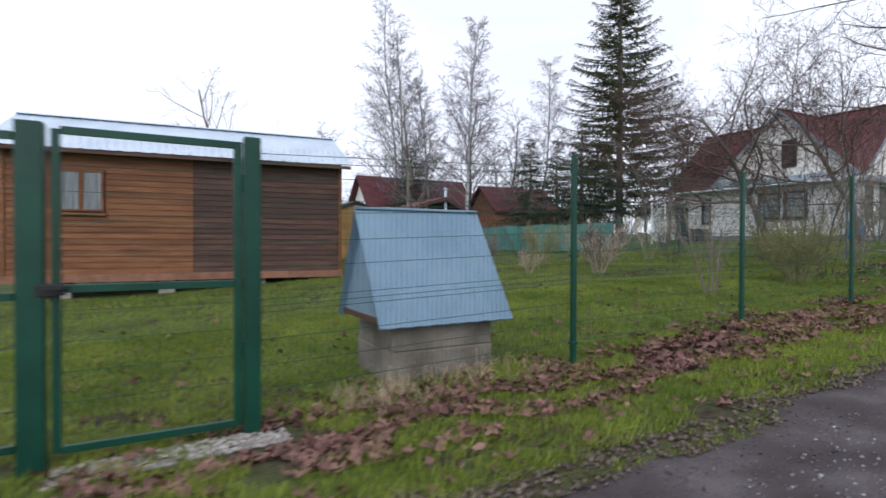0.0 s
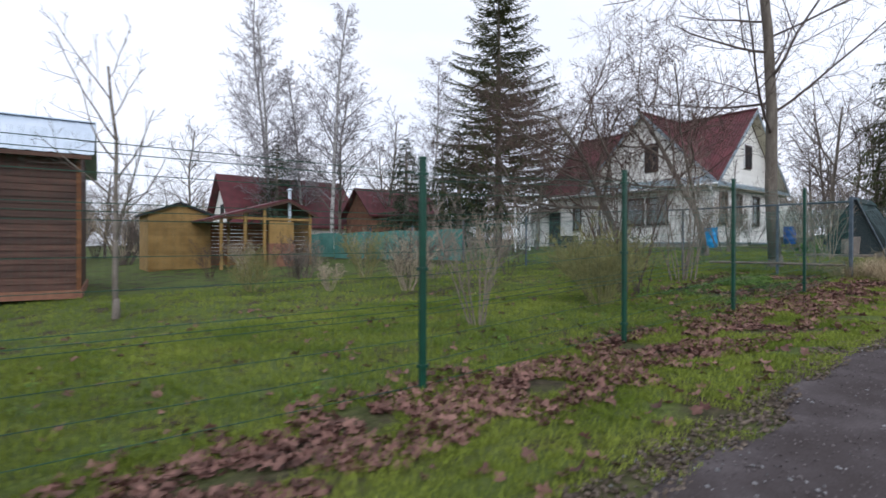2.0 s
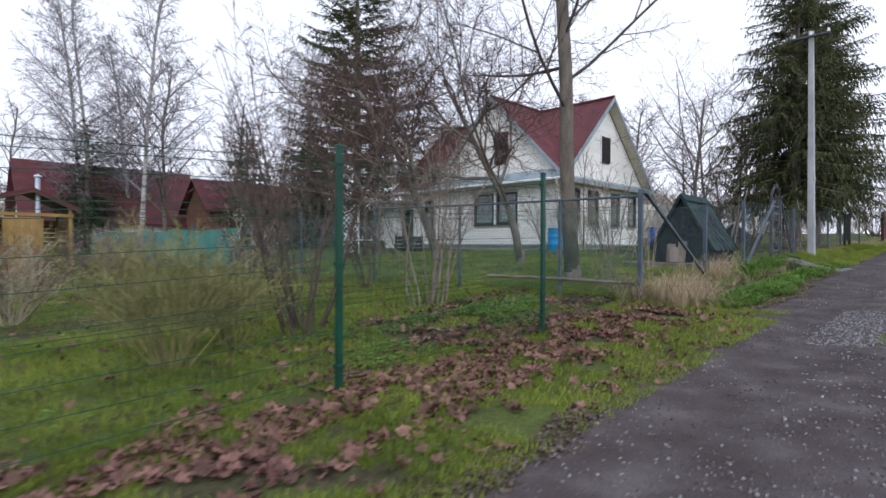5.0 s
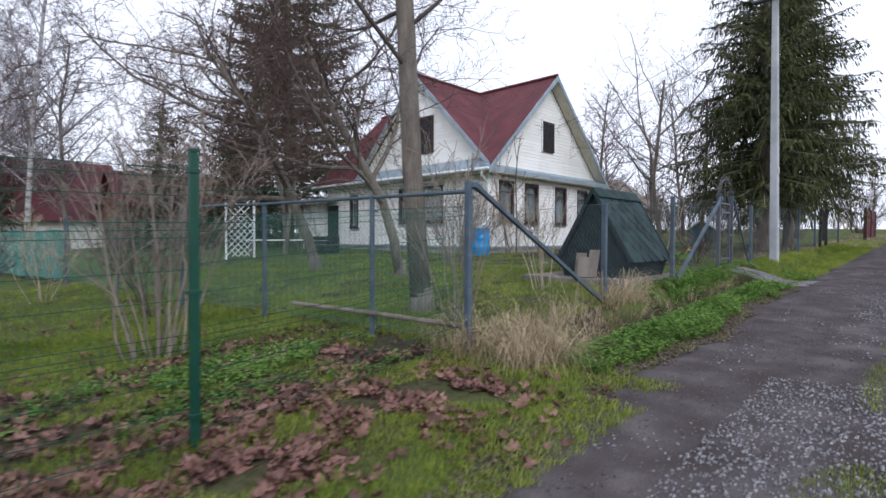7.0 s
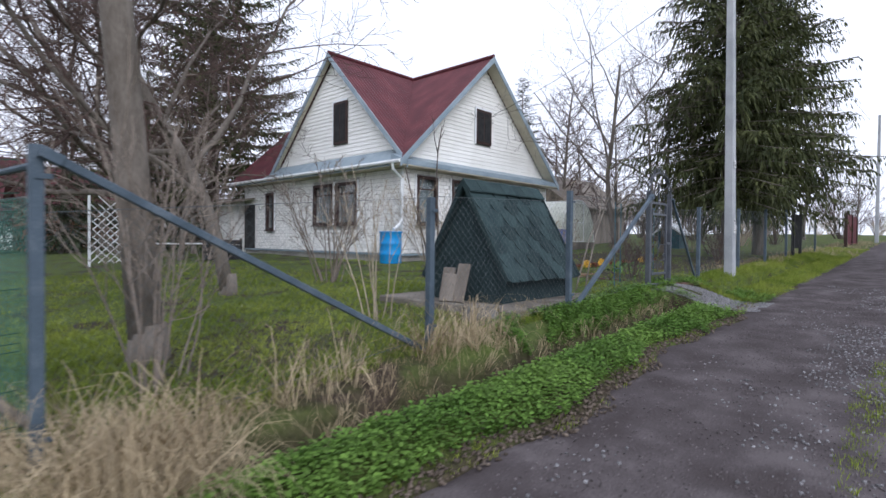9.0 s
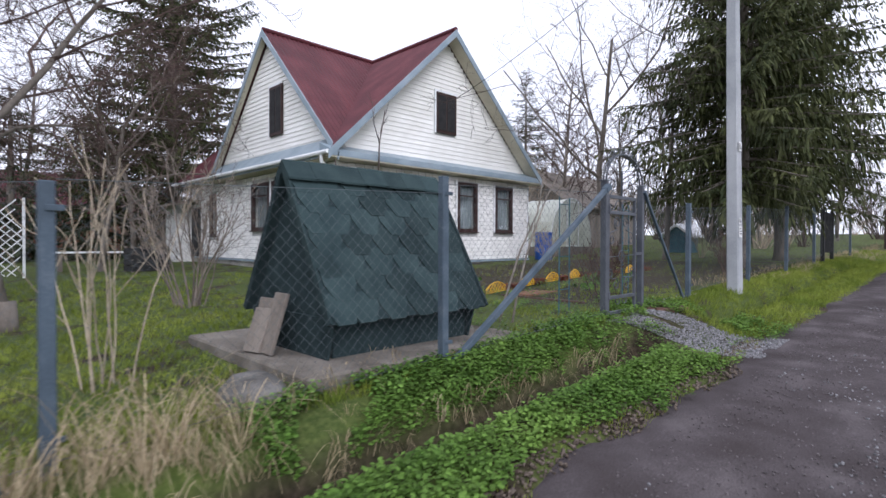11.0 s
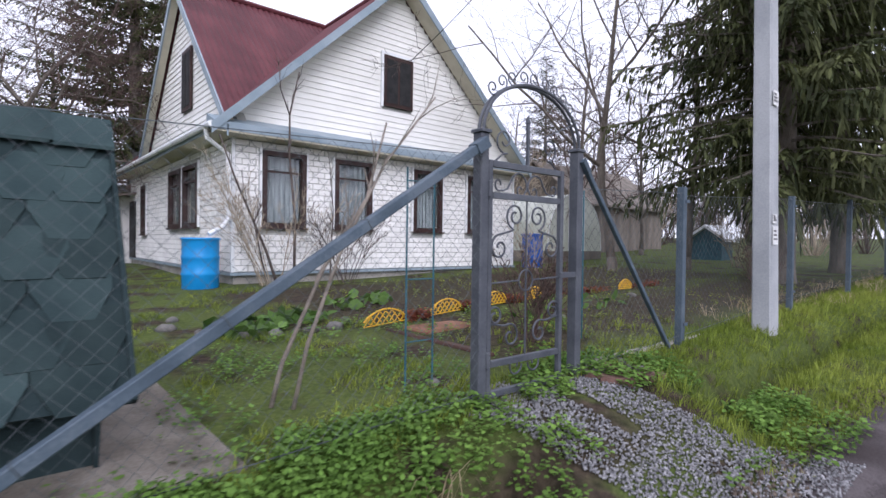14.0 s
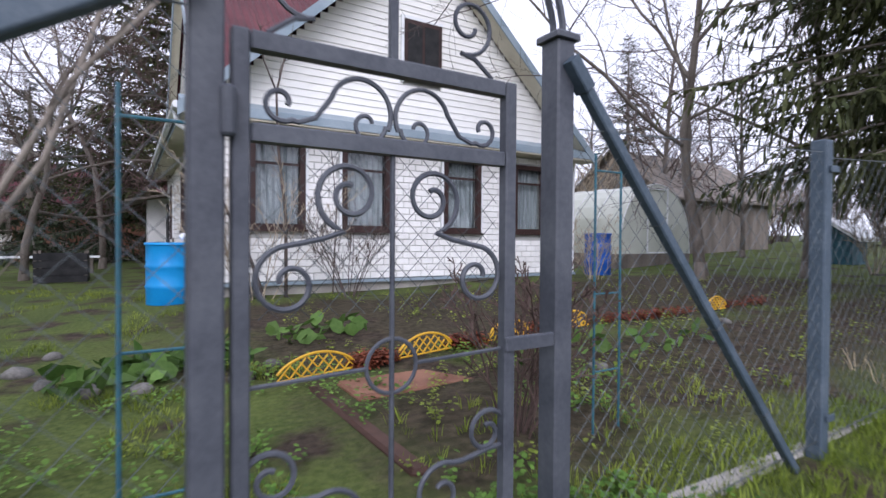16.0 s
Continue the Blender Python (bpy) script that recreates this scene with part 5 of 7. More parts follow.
def small_roofed(name, label, cat, x0, x1, y0, y1, z0, z1, zt, wall, roof, along="x", over=0.3, door=None):
    """A far building: walls, gable roof and a door or window."""
    t = thing(name, label, cat, "", ((x0 + x1) / 2, (y0 + y1) / 2, z0))
    b = Build()
    b.box(x0, x1, y0, y1, z0 - 0.3, z1)
    part("wall", b, wall, t)
    b = Build()
    if along == "x":
        ym = (y0 + y1) / 2
        tri = [(x0, y0, z1), (x0, y1, z1), (x0, ym, zt), (x1, y0, z1), (x1, y1, z1), (x1, ym, zt)]
        a = [(x0 - over, y0 - over, z1 - 0.1), (x1 + over, y0 - over, z1 - 0.1), (x1 + over, ym, zt + 0.1), (x0 - over, ym, zt + 0.1)]
        c = [(x0 - over, y1 + over, z1 - 0.1), (x1 + over, y1 + over, z1 - 0.1), (x1 + over, ym, zt + 0.1), (x0 - over, ym, zt + 0.1)]
    else:
        xm = (x0 + x1) / 2
        tri = [(x0, y0, z1), (x1, y0, z1), (xm, y0, zt), (x0, y1, z1), (x1, y1, z1), (xm, y1, zt)]
        a = [(x0 - over, y0 - over, z1 - 0.1), (x0 - over, y1 + over, z1 - 0.1), (xm, y1 + over, zt + 0.1), (xm, y0 - over, zt + 0.1)]
        c = [(x1 + over, y0 - over, z1 - 0.1), (x1 + over, y1 + over, z1 - 0.1), (xm, y1 + over, zt + 0.1), (xm, y0 - over, zt + 0.1)]
    for three in (tri[:3], tri[3:]):
        b = Build()
        b.add([Vector(p) for p in three], [(0, 1, 2)])
        part("gable", b, wall, t)
    for s in (a, c):
        b = Build()
        b.add([Vector(p) for p in s] + [Vector(p) + Vector((0, 0, -0.1)) for p in s], [(0, 1, 2, 3), (4, 7, 6, 5), (0, 4, 5, 1), (1, 5, 6, 2), (2, 6, 7, 3), (3, 7, 4, 0)])
        part("roof", b, roof, t)
    if door:
        b = Build()
        b.box(*door)
        part("door", b, M_DARK, t)
    return t


# ---- trees ----
def limb(rnd, p, d, length, seg, wobble, lift):
    pts = [p.copy()]
    q, d = p.copy(), d.normalized()
    for i in range(seg):
        d = (d + Vector((rnd.gauss(0, wobble), rnd.gauss(0, wobble), rnd.gauss(0, wobble) + lift))).normalized()
        q = q + d * (length / seg)
        pts.append(q.copy())
    return pts, d


def grow(bs, rnd, p, d, length, r, level, spec):
    """bs: one mesh for the boughs, one for the twigs. spec: per level (children, length share, angle, first share), wobble, lift, end level, twig radius."""
    seg = max(3, 7 - level)
    pts, dd = limb(rnd, p, d, length, seg, spec["wobble"] * (1 + 0.3 * level), spec["lift"] if level else 0.0)
    tip = r * 0.35 if level < spec["end"] else r * 0.4
    radii = [max(r + (tip - r) * i / seg, spec["thin"]) for i in range(seg + 1)]
    b = bs[0] if level < spec.get("wood", 2) else bs[1]
    b.tube(pts, radii, (9, 6, 4, 3, 3)[min(level, 4)], level == 0)
    if level >= spec["end"]:
        return
    kids, share, angle, first = spec["levels"][level]
    n = max(1, int(kids * rnd.uniform(0.8, 1.2)))
    turn = rnd.uniform(0, 6.28)
    for i in range(n):
        k = first + (1 - first) * ((i + rnd.random() * 0.7) / n)
        k = min(k, 0.999)
        j = int(k * seg)
        f = k * seg - j
        at = pts[j].lerp(pts[j + 1], f)
        ax = (pts[j + 1] - pts[j]).normalized()
        turn += 2.4 + rnd.uniform(-0.5, 0.5)
        side = Matrix.Rotation(turn, 3, ax) @ ax.orthogonal().normalized()
        a = radians(angle) * rnd.uniform(0.75, 1.25)
        nd = ax * math.cos(a) + side * math.sin(a)
        rr = (radii[j] + (radii[j + 1] - radii[j]) * f) * rnd.uniform(0.45, 0.65) * (spec.get("slim", 1.0) if level == 0 else 1.0)
        ll = length * share * rnd.uniform(0.6, 1.15) * (1.0 - spec.get("taper", 0.4) * (k - first) / (1 - first + 1e-6))
        grow(bs, rnd, at, nd, ll, max(rr, spec["thin"]), level + 1, spec)


APPLE = dict(levels=[(11, 0.85, 58, 0.28), (11, 0.55, 52, 0.18), (9, 0.5, 50, 0.12), (5, 0.5, 48, 0.1)], wobble=0.13, lift=0.02, end=4, thin=0.0045, taper=0.3)
DARKTREE = dict(levels=[(10, 0.85, 50, 0.28), (9, 0.55, 52, 0.18), (8, 0.5, 50, 0.12), (4, 0.5, 48, 0.1)], wobble=0.1, lift=0.03, end=4, thin=0.0035, taper=0.3)
BIRCH = dict(levels=[(48, 0.3, 46, 0.2), (14, 0.48, 48, 0.12), (12, 0.5, 45, 0.1)], wobble=0.04, lift=-0.02, end=3, thin=0.0065, taper=0.75, wood=1, slim=0.6)
ALDER = dict(wood=1, slim=0.5, levels=[(26, 0.34, 68, 0.24), (9, 0.5, 50, 0.2), (7, 0.5, 45, 0.15), (3, 0.5, 42, 0.2)], wobble=0.05, lift=0.03, end=4, thin=0.004, taper=0.5)
FAR = dict(levels=[(22, 0.4, 48, 0.2), (9, 0.5, 45, 0.15), (6, 0.5, 42, 0.15)], wobble=0.07, lift=0.02, end=3, thin=0.0085, taper=0.5)
YOUNG = dict(levels=[(9, 0.55, 45, 0.3), (6, 0.5, 45, 0.2), (3, 0.5, 40, 0.2)], wobble=0.06, lift=0.04, end=3, thin=0.004, taper=0.5)


def bare_tree(x, y, h, r, seed, spec, bark, twig, label, lean=(0, 0), group="", name="bare_tree", category="tree"):
    rnd = random.Random(seed)
    z = gz(x, y) - 0.05
    t = thing(name, label, category, group, (x, y, z + 0.05))
    bs = (Build(), Build())
    flare = Build()
    flare.tube([(x, y, z - 0.1), (x, y, z + 0.12), (x + lean[0] * 0.3, y + lean[1] * 0.3, z + 0.4)], [r * 1.45, r * 1.2, r * 0.99], 9)
    grow(bs, rnd, Vector((x, y, z)), Vector((lean[0], lean[1], 1)), h, r, 0, spec)
    bs[0].add(flare.v, flare.f)
    part("trunk", bs[0], bark, t, smooth=True)
    part("crown", bs[1], twig, t)
    return t


def shrub(x, y, h, stems, seed, material, label, spread=0.35, end=2, r=0.012, name="shrub", group="garden shrubs", kids=6):
    rnd = random.Random(seed)
    z = gz(x, y)
    t = thing(name, label, "shrub", group, (x, y, z))
    bs = (Build(), Build())
    spec = dict(levels=[(kids, 0.45, 30, 0.3), (4, 0.5, 35, 0.2), (3, 0.5, 35, 0.2)], wobble=0.07, lift=0.03, end=end, thin=0.0035, taper=0.4)
    for i in range(stems):
        a = rnd.uniform(0, 6.28)
        q = rnd.uniform(0, 0.22) * h * 0.5
        d = Vector((math.cos(a) * spread * rnd.uniform(0.2, 1), math.sin(a) * spread * rnd.uniform(0.2, 1), 1))
        px, py = x + math.cos(a) * q, y + math.sin(a) * q
        grow(bs, rnd, Vector((px, py, gz(px, py) - 0.05)), d, h * rnd.uniform(0.65, 1.05), r * rnd.uniform(0.7, 1.2), 0, spec)
    tagged(part("stem", bs[0], material, t), kind="stuff")
    if bs[1].v:
        tagged(part("crown", bs[1], material, t), kind="stuff")
    return t


def spruce(x, y, h, radius, seed, label, bare=0.1, material=None, dense=1.0, r=0.22, z=None, droop=0.35, hang=0.7, gap=1.0, fan=1.0):
    """Trunk, whorls of drooping boughs, and hanging needle sprays along them."""
    rnd = random.Random(seed)
    z = gz(x, y) if z is None else z
    t = thing("spruce_tree", label, "tree", "spruces", (x, y, z))
    tb, nb = Build(), Build()
    tb.tube([(x, y, z - 0.2), (x, y, z + 0.3), (x, y, z + h * 0.5), (x, y, z + h * 0.97)], [r * 1.3, r, r * 0.6, 0.02], 9)
    zz = h * bare
    bough = Build()
    while zz < h * 0.98:
        k = (zz / h - bare) / (1 - bare)
        reach = radius * (1 - k) ** 0.8 * (0.75 + 0.25 * min(1, k * 6 + 0.3)) + 0.15
        n = rnd.randint(5, 7)
        a0 = rnd.uniform(0, 6.28)
        for i in range(n):
            a = a0 + 6.283 * i / n + rnd.uniform(-0.45, 0.45)
            zb = zz + rnd.uniform(-0.4, 0.4)
            L = reach * rnd.uniform(0.45, 1.2)
            d = Vector((math.cos(a), math.sin(a), 0))
            s = Vector((-d.y, d.x, 0))
            rise = 0.25 * k
            pts = []
            for q in np.linspace(0, 1, 6):
                pts.append(Vector((x, y, z + zb)) + d * L * q + Vector((0, 0, L * (rise * q - droop * (1 - k * 0.7) * q * q + 0.14 * q ** 4))))
            bough.tube(pts, [0.035 * (1 - k) + 0.012] + [0.02 * (1 - k) + 0.006] * 4 + [0.004], 4, False)
            m = max(4, int(L / 0.062 * dense))
            for j in range(m):
                q = 0.14 + 0.86 * (j + rnd.random()) / m
                f = q * 5
                c = min(int(f), 4)
                p0 = pts[c].lerp(pts[c + 1], f - c)
                for sg in (-1, 1):
                    if rnd.random() < 0.12:
                        continue
                    # a side twig that sags, with needle fans along it
                    ln = (0.2 + 0.5 * (1 - abs(q - 0.45))) * min(1.0, 0.35 + L * 0.25) * rnd.uniform(0.35, 1.3)
                    out = (s * sg * rnd.uniform(0.3, 1.0) + d * rnd.uniform(0.2, 0.9)).normalized()
                    sag = hang * rnd.uniform(0.3, 1.5) * (1 - 0.6 * k)
                    q0 = p0
                    for g in range(3):
                        u = (g + 1) / 3
                        q1 = p0 + out * ln * u * (1 - 0.25 * u) + Vector((0, 0, -ln * sag * u * u))
                        w = Vector((rnd.gauss(0, 1), rnd.gauss(0, 1), rnd.gauss(0, 0.6))).normalized() * (0.014 + 0.028 * ln * (1.15 - u)) * fan * rnd.uniform(0.7, 1.3)
                        kk = len(nb.v)
                        nb.v += [q0, q0.lerp(q1, 0.6) + w, q1, q0.lerp(q1, 0.5) - w]
                        nb.f += [(kk, kk + 1, kk + 2, kk + 3)]
                        q0 = q1
        zz += gap * (0.33 - 0.12 * k) * rnd.uniform(0.45, 1.6) * (h / 14) ** 0.5
    part("trunk", tb, M_BARK, t, smooth=True)
    tagged(part("limb_work", bough, M_BARK, t), kind="stuff")
    tagged(part("crown", nb, material or M_NEEDLE, t), kind="stuff")
    return t


spruce(25.69, 22.62, 20.74, 5.4, 1, "tall dark green spruce behind the white house", bare=0.08, dense=0.95, r=0.3, droop=0.1, hang=0.5, gap=0.82, fan=2.6)
spruce(33.93, 1.40, 16.34, 3.6, 2, "large drooping spruce beside the lane fence", bare=0.14, dense=0.95, droop=0.36, hang=1.0, gap=0.66, fan=1.8)
spruce(37.91, 1.30, 15.55, 3.9, 3, "large drooping spruce beside the lane fence", bare=0.12, dense=0.9, droop=0.36, hang=1.0, gap=0.68, fan=1.8)
spruce(52.47, 22.49, 14.32, 3.6, 4, "narrow young spruce beyond the gardens", bare=0.05, dense=0.6, material=M_FARNEEDLE, fan=1.9)
spruce(13.63, 32.31, 7.58, 2.4, 5, "small broad spruce beside the red-roofed house", bare=0.04, dense=0.7, material=M_FARNEEDLE, fan=1.9)
spruce(27.85, 31.74, 8.99, 3.0, 6, "dark spruce at the back of the gardens", bare=0.05, dense=0.6, material=M_FARNEEDLE, fan=1.9)
spruce(-10.10, 57.60, 10.07, 2.8, 7, "distant spruce at the back of the gardens", bare=0.05, dense=0.45, material=M_FARNEEDLE, fan=1.9)
spruce(20.20, 25.89, 7.65, 2.8, 8, "dark spruce at the back of the gardens", bare=0.03, dense=0.7, material=M_FARNEEDLE, fan=1.9)

spruce(23.03, 23.67, 8.63, 2.6, 9, "dark spruce at the back of the gardens", bare=0.05, dense=0.6, material=M_FARNEEDLE, fan=1.9)

bare_tree(16.15, 1.98, 14.7, 0.165, 11, ALDER, M_BARK, M_TWIG, "tall bare tree with grey bark and open boughs", lean=(-0.015, 0.01))
bare_tree(18.28, 4.88, 5.85, 0.12, 12, APPLE, M_BARK, M_REDTWIG, "old bare apple tree with dense reddish twigs", group="apple trees", lean=(0.02, 0.02))
bare_tree(18.10, 7.94, 6.08, 0.15, 13, APPLE, M_BARK, M_REDTWIG, "old bare apple tree with dense reddish twigs", group="apple trees", lean=(-0.08, 0.02))
for k, (bx, by, bh) in enumerate(((21.37, 15.18, 6.34), (22.91, 18.00, 7.34))):
    bare_tree(bx, by, bh, 0.1, 140 + k, APPLE, M_BARK, M_REDTWIG, "dense brown leafless tree behind the house", group="yard trees", lean=(0.03, 0.0))
bare_tree(33.43, 5.10, 7.22, 0.12, 14, DARKTREE, M_BARK, M_TWIG, "bare dark garden tree behind the gate", lean=(-0.05, 0.05))
bare_tree(35.73, 4.23, 6.33, 0.1, 15, DARKTREE, M_BARK, M_TWIG, "bare dark garden tree behind the gate", lean=(0.1, 0.0))
bare_tree(1.51, 7.24, 4.55, 0.055, 16, YOUNG, M_BARK, M_TWIG, "young bare fruit tree on the lawn", lean=(0.03, 0.02))
bare_tree(-1.09, 16.71, 6.86, 0.07, 17, YOUNG, M_BARK, M_TWIG, "slender bare fruit tree behind the cabin", lean=(-0.05, 0.0))
for k, (bx, by, bh) in enumerate(((14.68, 37.03, 21.18), (14.69, 25.92, 15.83), (29.34, 35.74, 17.84), (13.62, 33.29, 15.70), (16.47, 34.14, 13.55))):
    bare_tree(bx, by, bh, 0.13, 30 + k, BIRCH, M_BIRCH, M_BIRCHTWIG, "tall leafless birch with a white trunk", group="birches", name="birch_tree")

FAR_SPOTS = [(16.7, 28.6), (20.7, 29.0), (25.2, 37.0), (29.5, 38.7), (0.4, 61.4), (-7.5, 67.2), (-15.7, 69.1), (-24.5, 74.9), (5.0, 49.9), (12.6, 52.8), (35.9, 33.3), (35.5, 24.5), (42.1, 27.8), (46.6, 20.4), (43.3, 13.2), (54.4, 11.5), (60.9, 7.7), (57.3, 19.2), (68.1, 13.4), (79.2, 5.8), (94.3, 4.8), (109.5, 3.8), (90.0, -9.0), (111.6, -10.0), (157.3, -9.0), (62.5, 25.0), (42.0, 9.0), (49.1, 6.7), (57.4, 4.3), (-37.5, 81.6), (19.9, 57.6), (29.6, 59.5), (98.4, 11.5), (65.5, 3.8)]
VARIANTS = [bare_tree(FAR_SPOTS[k][0], FAR_SPOTS[k][1], 10.5 - k, 0.12, 50 + k, FAR, M_BARK, (M_TWIG, M_BIRCHTWIG, M_REDTWIG)[k], "leafless tree in the far gardens", group="far trees") for k in range(3)]
for k, (fx, fy) in enumerate(FAR_SPOTS[3:]):
    rnd = random.Random(900 + k)
    c = copy_thing(VARIANTS[k % 3], pose(fx, fy, gz(fx, fy), 0, 0, rnd.uniform(0, 360)))
    c.scale = [rnd.uniform(0.7, 1.15)] * 3

for k in range(95):
    rnd = random.Random(2000 + k)
    fx = rnd.uniform(-45, 130)
    fy = rnd.uniform(62, 105) if fx < 60 else rnd.uniform(14, 90)
    c = copy_thing(VARIANTS[k % 3], pose(fx, fy, gz(fx, fy) - 0.3, 0, 0, rnd.uniform(0, 360)))
    c.scale = [rnd.uniform(0.6, 1.2)] * 3
BUSH = [shrub(6 + 3 * k, 33 + 2 * k, 3.0, 26, 60 + k, (M_TWIG, M_REDTWIG, M_PALETWIG)[k], "bare bush at the back of the gardens", spread=0.7, end=3, r=0.02, group="far bushes") for k in range(3)]
for k in range(150):
    rnd = random.Random(3000 + k)
    if k < 90:
        fx, fy = rnd.uniform(-12, 60), rnd.uniform(29, 58)
    elif k < 125:
        fx, fy = rnd.uniform(36, 75), rnd.uniform(9, 28)
    else:
        fx, fy = rnd.uniform(44, 120), rnd.choice((rnd.uniform(0.8, 6), rnd.uniform(-12, -6.5)))
    if 5 < fx < 14.5 and fy < 33:
        fy += 14
    c = copy_thing(BUSH[k % 3], pose(fx, fy, gz(fx, fy), 0, 0, rnd.uniform(0, 360)))
    c.scale = [rnd.uniform(0.7, 1.7)] * 3
shrub(5.54, 2.13, 1.85, 9, 70, M_GREYTWIG, "bare pale-stemmed shrub on the lawn", spread=0.42, r=0.013, end=3)
shrub(10.32, 2.83, 3.89, 14, 71, M_REDTWIG, "tall bare lilac with many upright stems", spread=0.4, r=0.018, end=3)
shrub(12.75, 2.80, 2.95, 15, 72, M_GREYTWIG, "tall bare shrub with a sheaf of pale stems", spread=0.3, r=0.016, end=3)
shrub(8.35, 2.0, 1.45, 46, 74, M_BUDTWIG, "broad budding currant bush on the lawn", spread=0.85, end=3, r=0.008)
shrub(9.2, 2.5, 1.2, 34, 75, M_BUDTWIG, "low budding currant bush", spread=0.8, end=3, r=0.008)
for k, (ux, uy, uh) in enumerate(((4.8, 10.2, 0.9), (6.4, 15.6, 1.4), (7.4, 12.6, 1.3), (8.3, 10.4, 1.5), (7.6, 7.0, 1.3), (9.6, 8.6, 1.6), (6.2, 13.4, 1.1))):
    shrub(ux, uy, uh, 22, 160 + k, (M_BUDTWIG, M_PALETWIG, M_GREYTWIG)[k % 3], "spreading leafless currant bush with pale twigs", spread=0.7, end=3, r=0.009)
shrub(10.14, 2.29, 2.19, 8, 76, M_TWIG, "bare dark shrub by the fence", spread=0.4, r=0.012)
shrub(20.51, 5.22, 2.39, 14, 77, M_GREYTWIG, "bare pale shrub beside the house", spread=0.5, r=0.016, end=3)
shrub(18.58, 1.40, 2.01, 9, 78, M_PALETWIG, "dry pale stems inside the chain-link fence", spread=0.3, r=0.009, end=1, kids=3)
shrub(15.88, 1.00, 2.51, 12, 79, M_GREYTWIG, "dry pale stems inside the chain-link fence", spread=0.4, r=0.011, end=2)
for k, (sx_, sy_, sh) in enumerate(((7.66, 7.12, 1.35), (8.65, 10.99, 1.41), (6.42, 16.07, 1.43), (6.85, 11.94, 0.89), (6.25, 8.60, 0.79), (8.86, 8.66, 1.43), (11.58, 7.59, 1.55), (10.18, 10.69, 1.56), (7.16, 13.22, 1.43), (13.57, 5.61, 1.84), (12.72, 9.42, 1.97), (5.15, 15.72, 1.33), (26.53, 6.66, 1.58), (25.16, 6.91, 2.40), (25.32, 1.06, 0.98), (10.55, 14.74, 1.76), (31.63, 6.29, 1.27), (31.01, 0.90, 1.06), (35.87, 2.40, 1.68), (38.18, 3.89, 1.86), (43.66, 2.40, 2.07))):
    shrub(sx_, sy_, sh, 9 + k % 5, 100 + k, (M_TWIG, M_PALETWIG, M_REDTWIG)[k % 3], "small bare garden bush", spread=0.6, end=3, r=0.009)


def leaning_stem(pts, r, label, material=None):
    b = Build()
    rnd = random.Random(len(pts) * 7 + int(pts[0][0] * 100))
    P = [Vector(p) for p in pts]
    b.tube(P, [r * (1 - 0.6 * i / (len(P) - 1)) for i in range(len(P))], 7)
    for i in range(9):
        k = rnd.uniform(0.35, 0.98) * (len(P) - 1)
        j = min(int(k), len(P) - 2)
        p = P[j].lerp(P[j + 1], k - j)
        d = (P[j + 1] - P[j]).normalized() + Vector((rnd.gauss(0, 0.6), rnd.gauss(0, 0.3), rnd.uniform(0, 0.6)))
        q, _ = limb(rnd, p, d, rnd.uniform(0.15, 0.5), 3, 0.15, 0.02)
        b.tube(q, [r * 0.35, r * 0.25, r * 0.2, 0.002], 4)
    solo("sapling", b, material or M_SAPLING, label, "sapling", "saplings by the gate", smooth=True)


leaning_stem([(22.73, 0.81, 1.00), (22.84, 0.78, 1.55), (23.06, 0.76, 2.14), (23.36, 0.71, 2.74), (23.79, 0.69, 3.28)], 0.016, "grey-brown leafless sapling leaning towards the gate")
leaning_stem([(22.64, 0.95, 0.99), (22.72, 0.89, 1.43), (22.99, 0.86, 2.03), (23.29, 0.81, 2.52), (23.45, 0.82, 3.06)], 0.018, "grey-brown leafless sapling leaning towards the gate")
leaning_stem([(25.38, 7.16, 1.25), (25.13, 7.17, 2.00), (24.83, 7.12, 2.63), (24.53, 7.08, 3.27), (24.24, 7.03, 4.01)], 0.03, "thin dark bare sapling beside the house wall", M_TWIG)
leaning_stem([(25.22, 7.20, 1.25), (25.03, 7.11, 1.79), (24.88, 7.12, 2.53), (25.04, 7.09, 2.95)], 0.022, "thin dark bare sapling beside the house wall", M_TWIG)
leaning_stem([(25.66, 7.12, 1.25), (25.65, 7.10, 2.63), (25.51, 7.06, 3.80), (25.47, 6.97, 4.54), (25.66, 6.99, 5.38)], 0.03, "slender dark bare sapling beside the house wall", M_TWIG)
leaning_stem([(25.47, 6.97, 4.54), (25.27, 6.92, 4.96), (25.22, 6.93, 5.49)], 0.014, "forked top of a dark bare sapling", M_TWIG)
leaning_stem([(26.44, 7.18, 1.25), (26.50, 7.17, 2.84), (26.40, 7.18, 3.89)], 0.014, "thin dark bare sapling beside the house wall", M_TWIG)


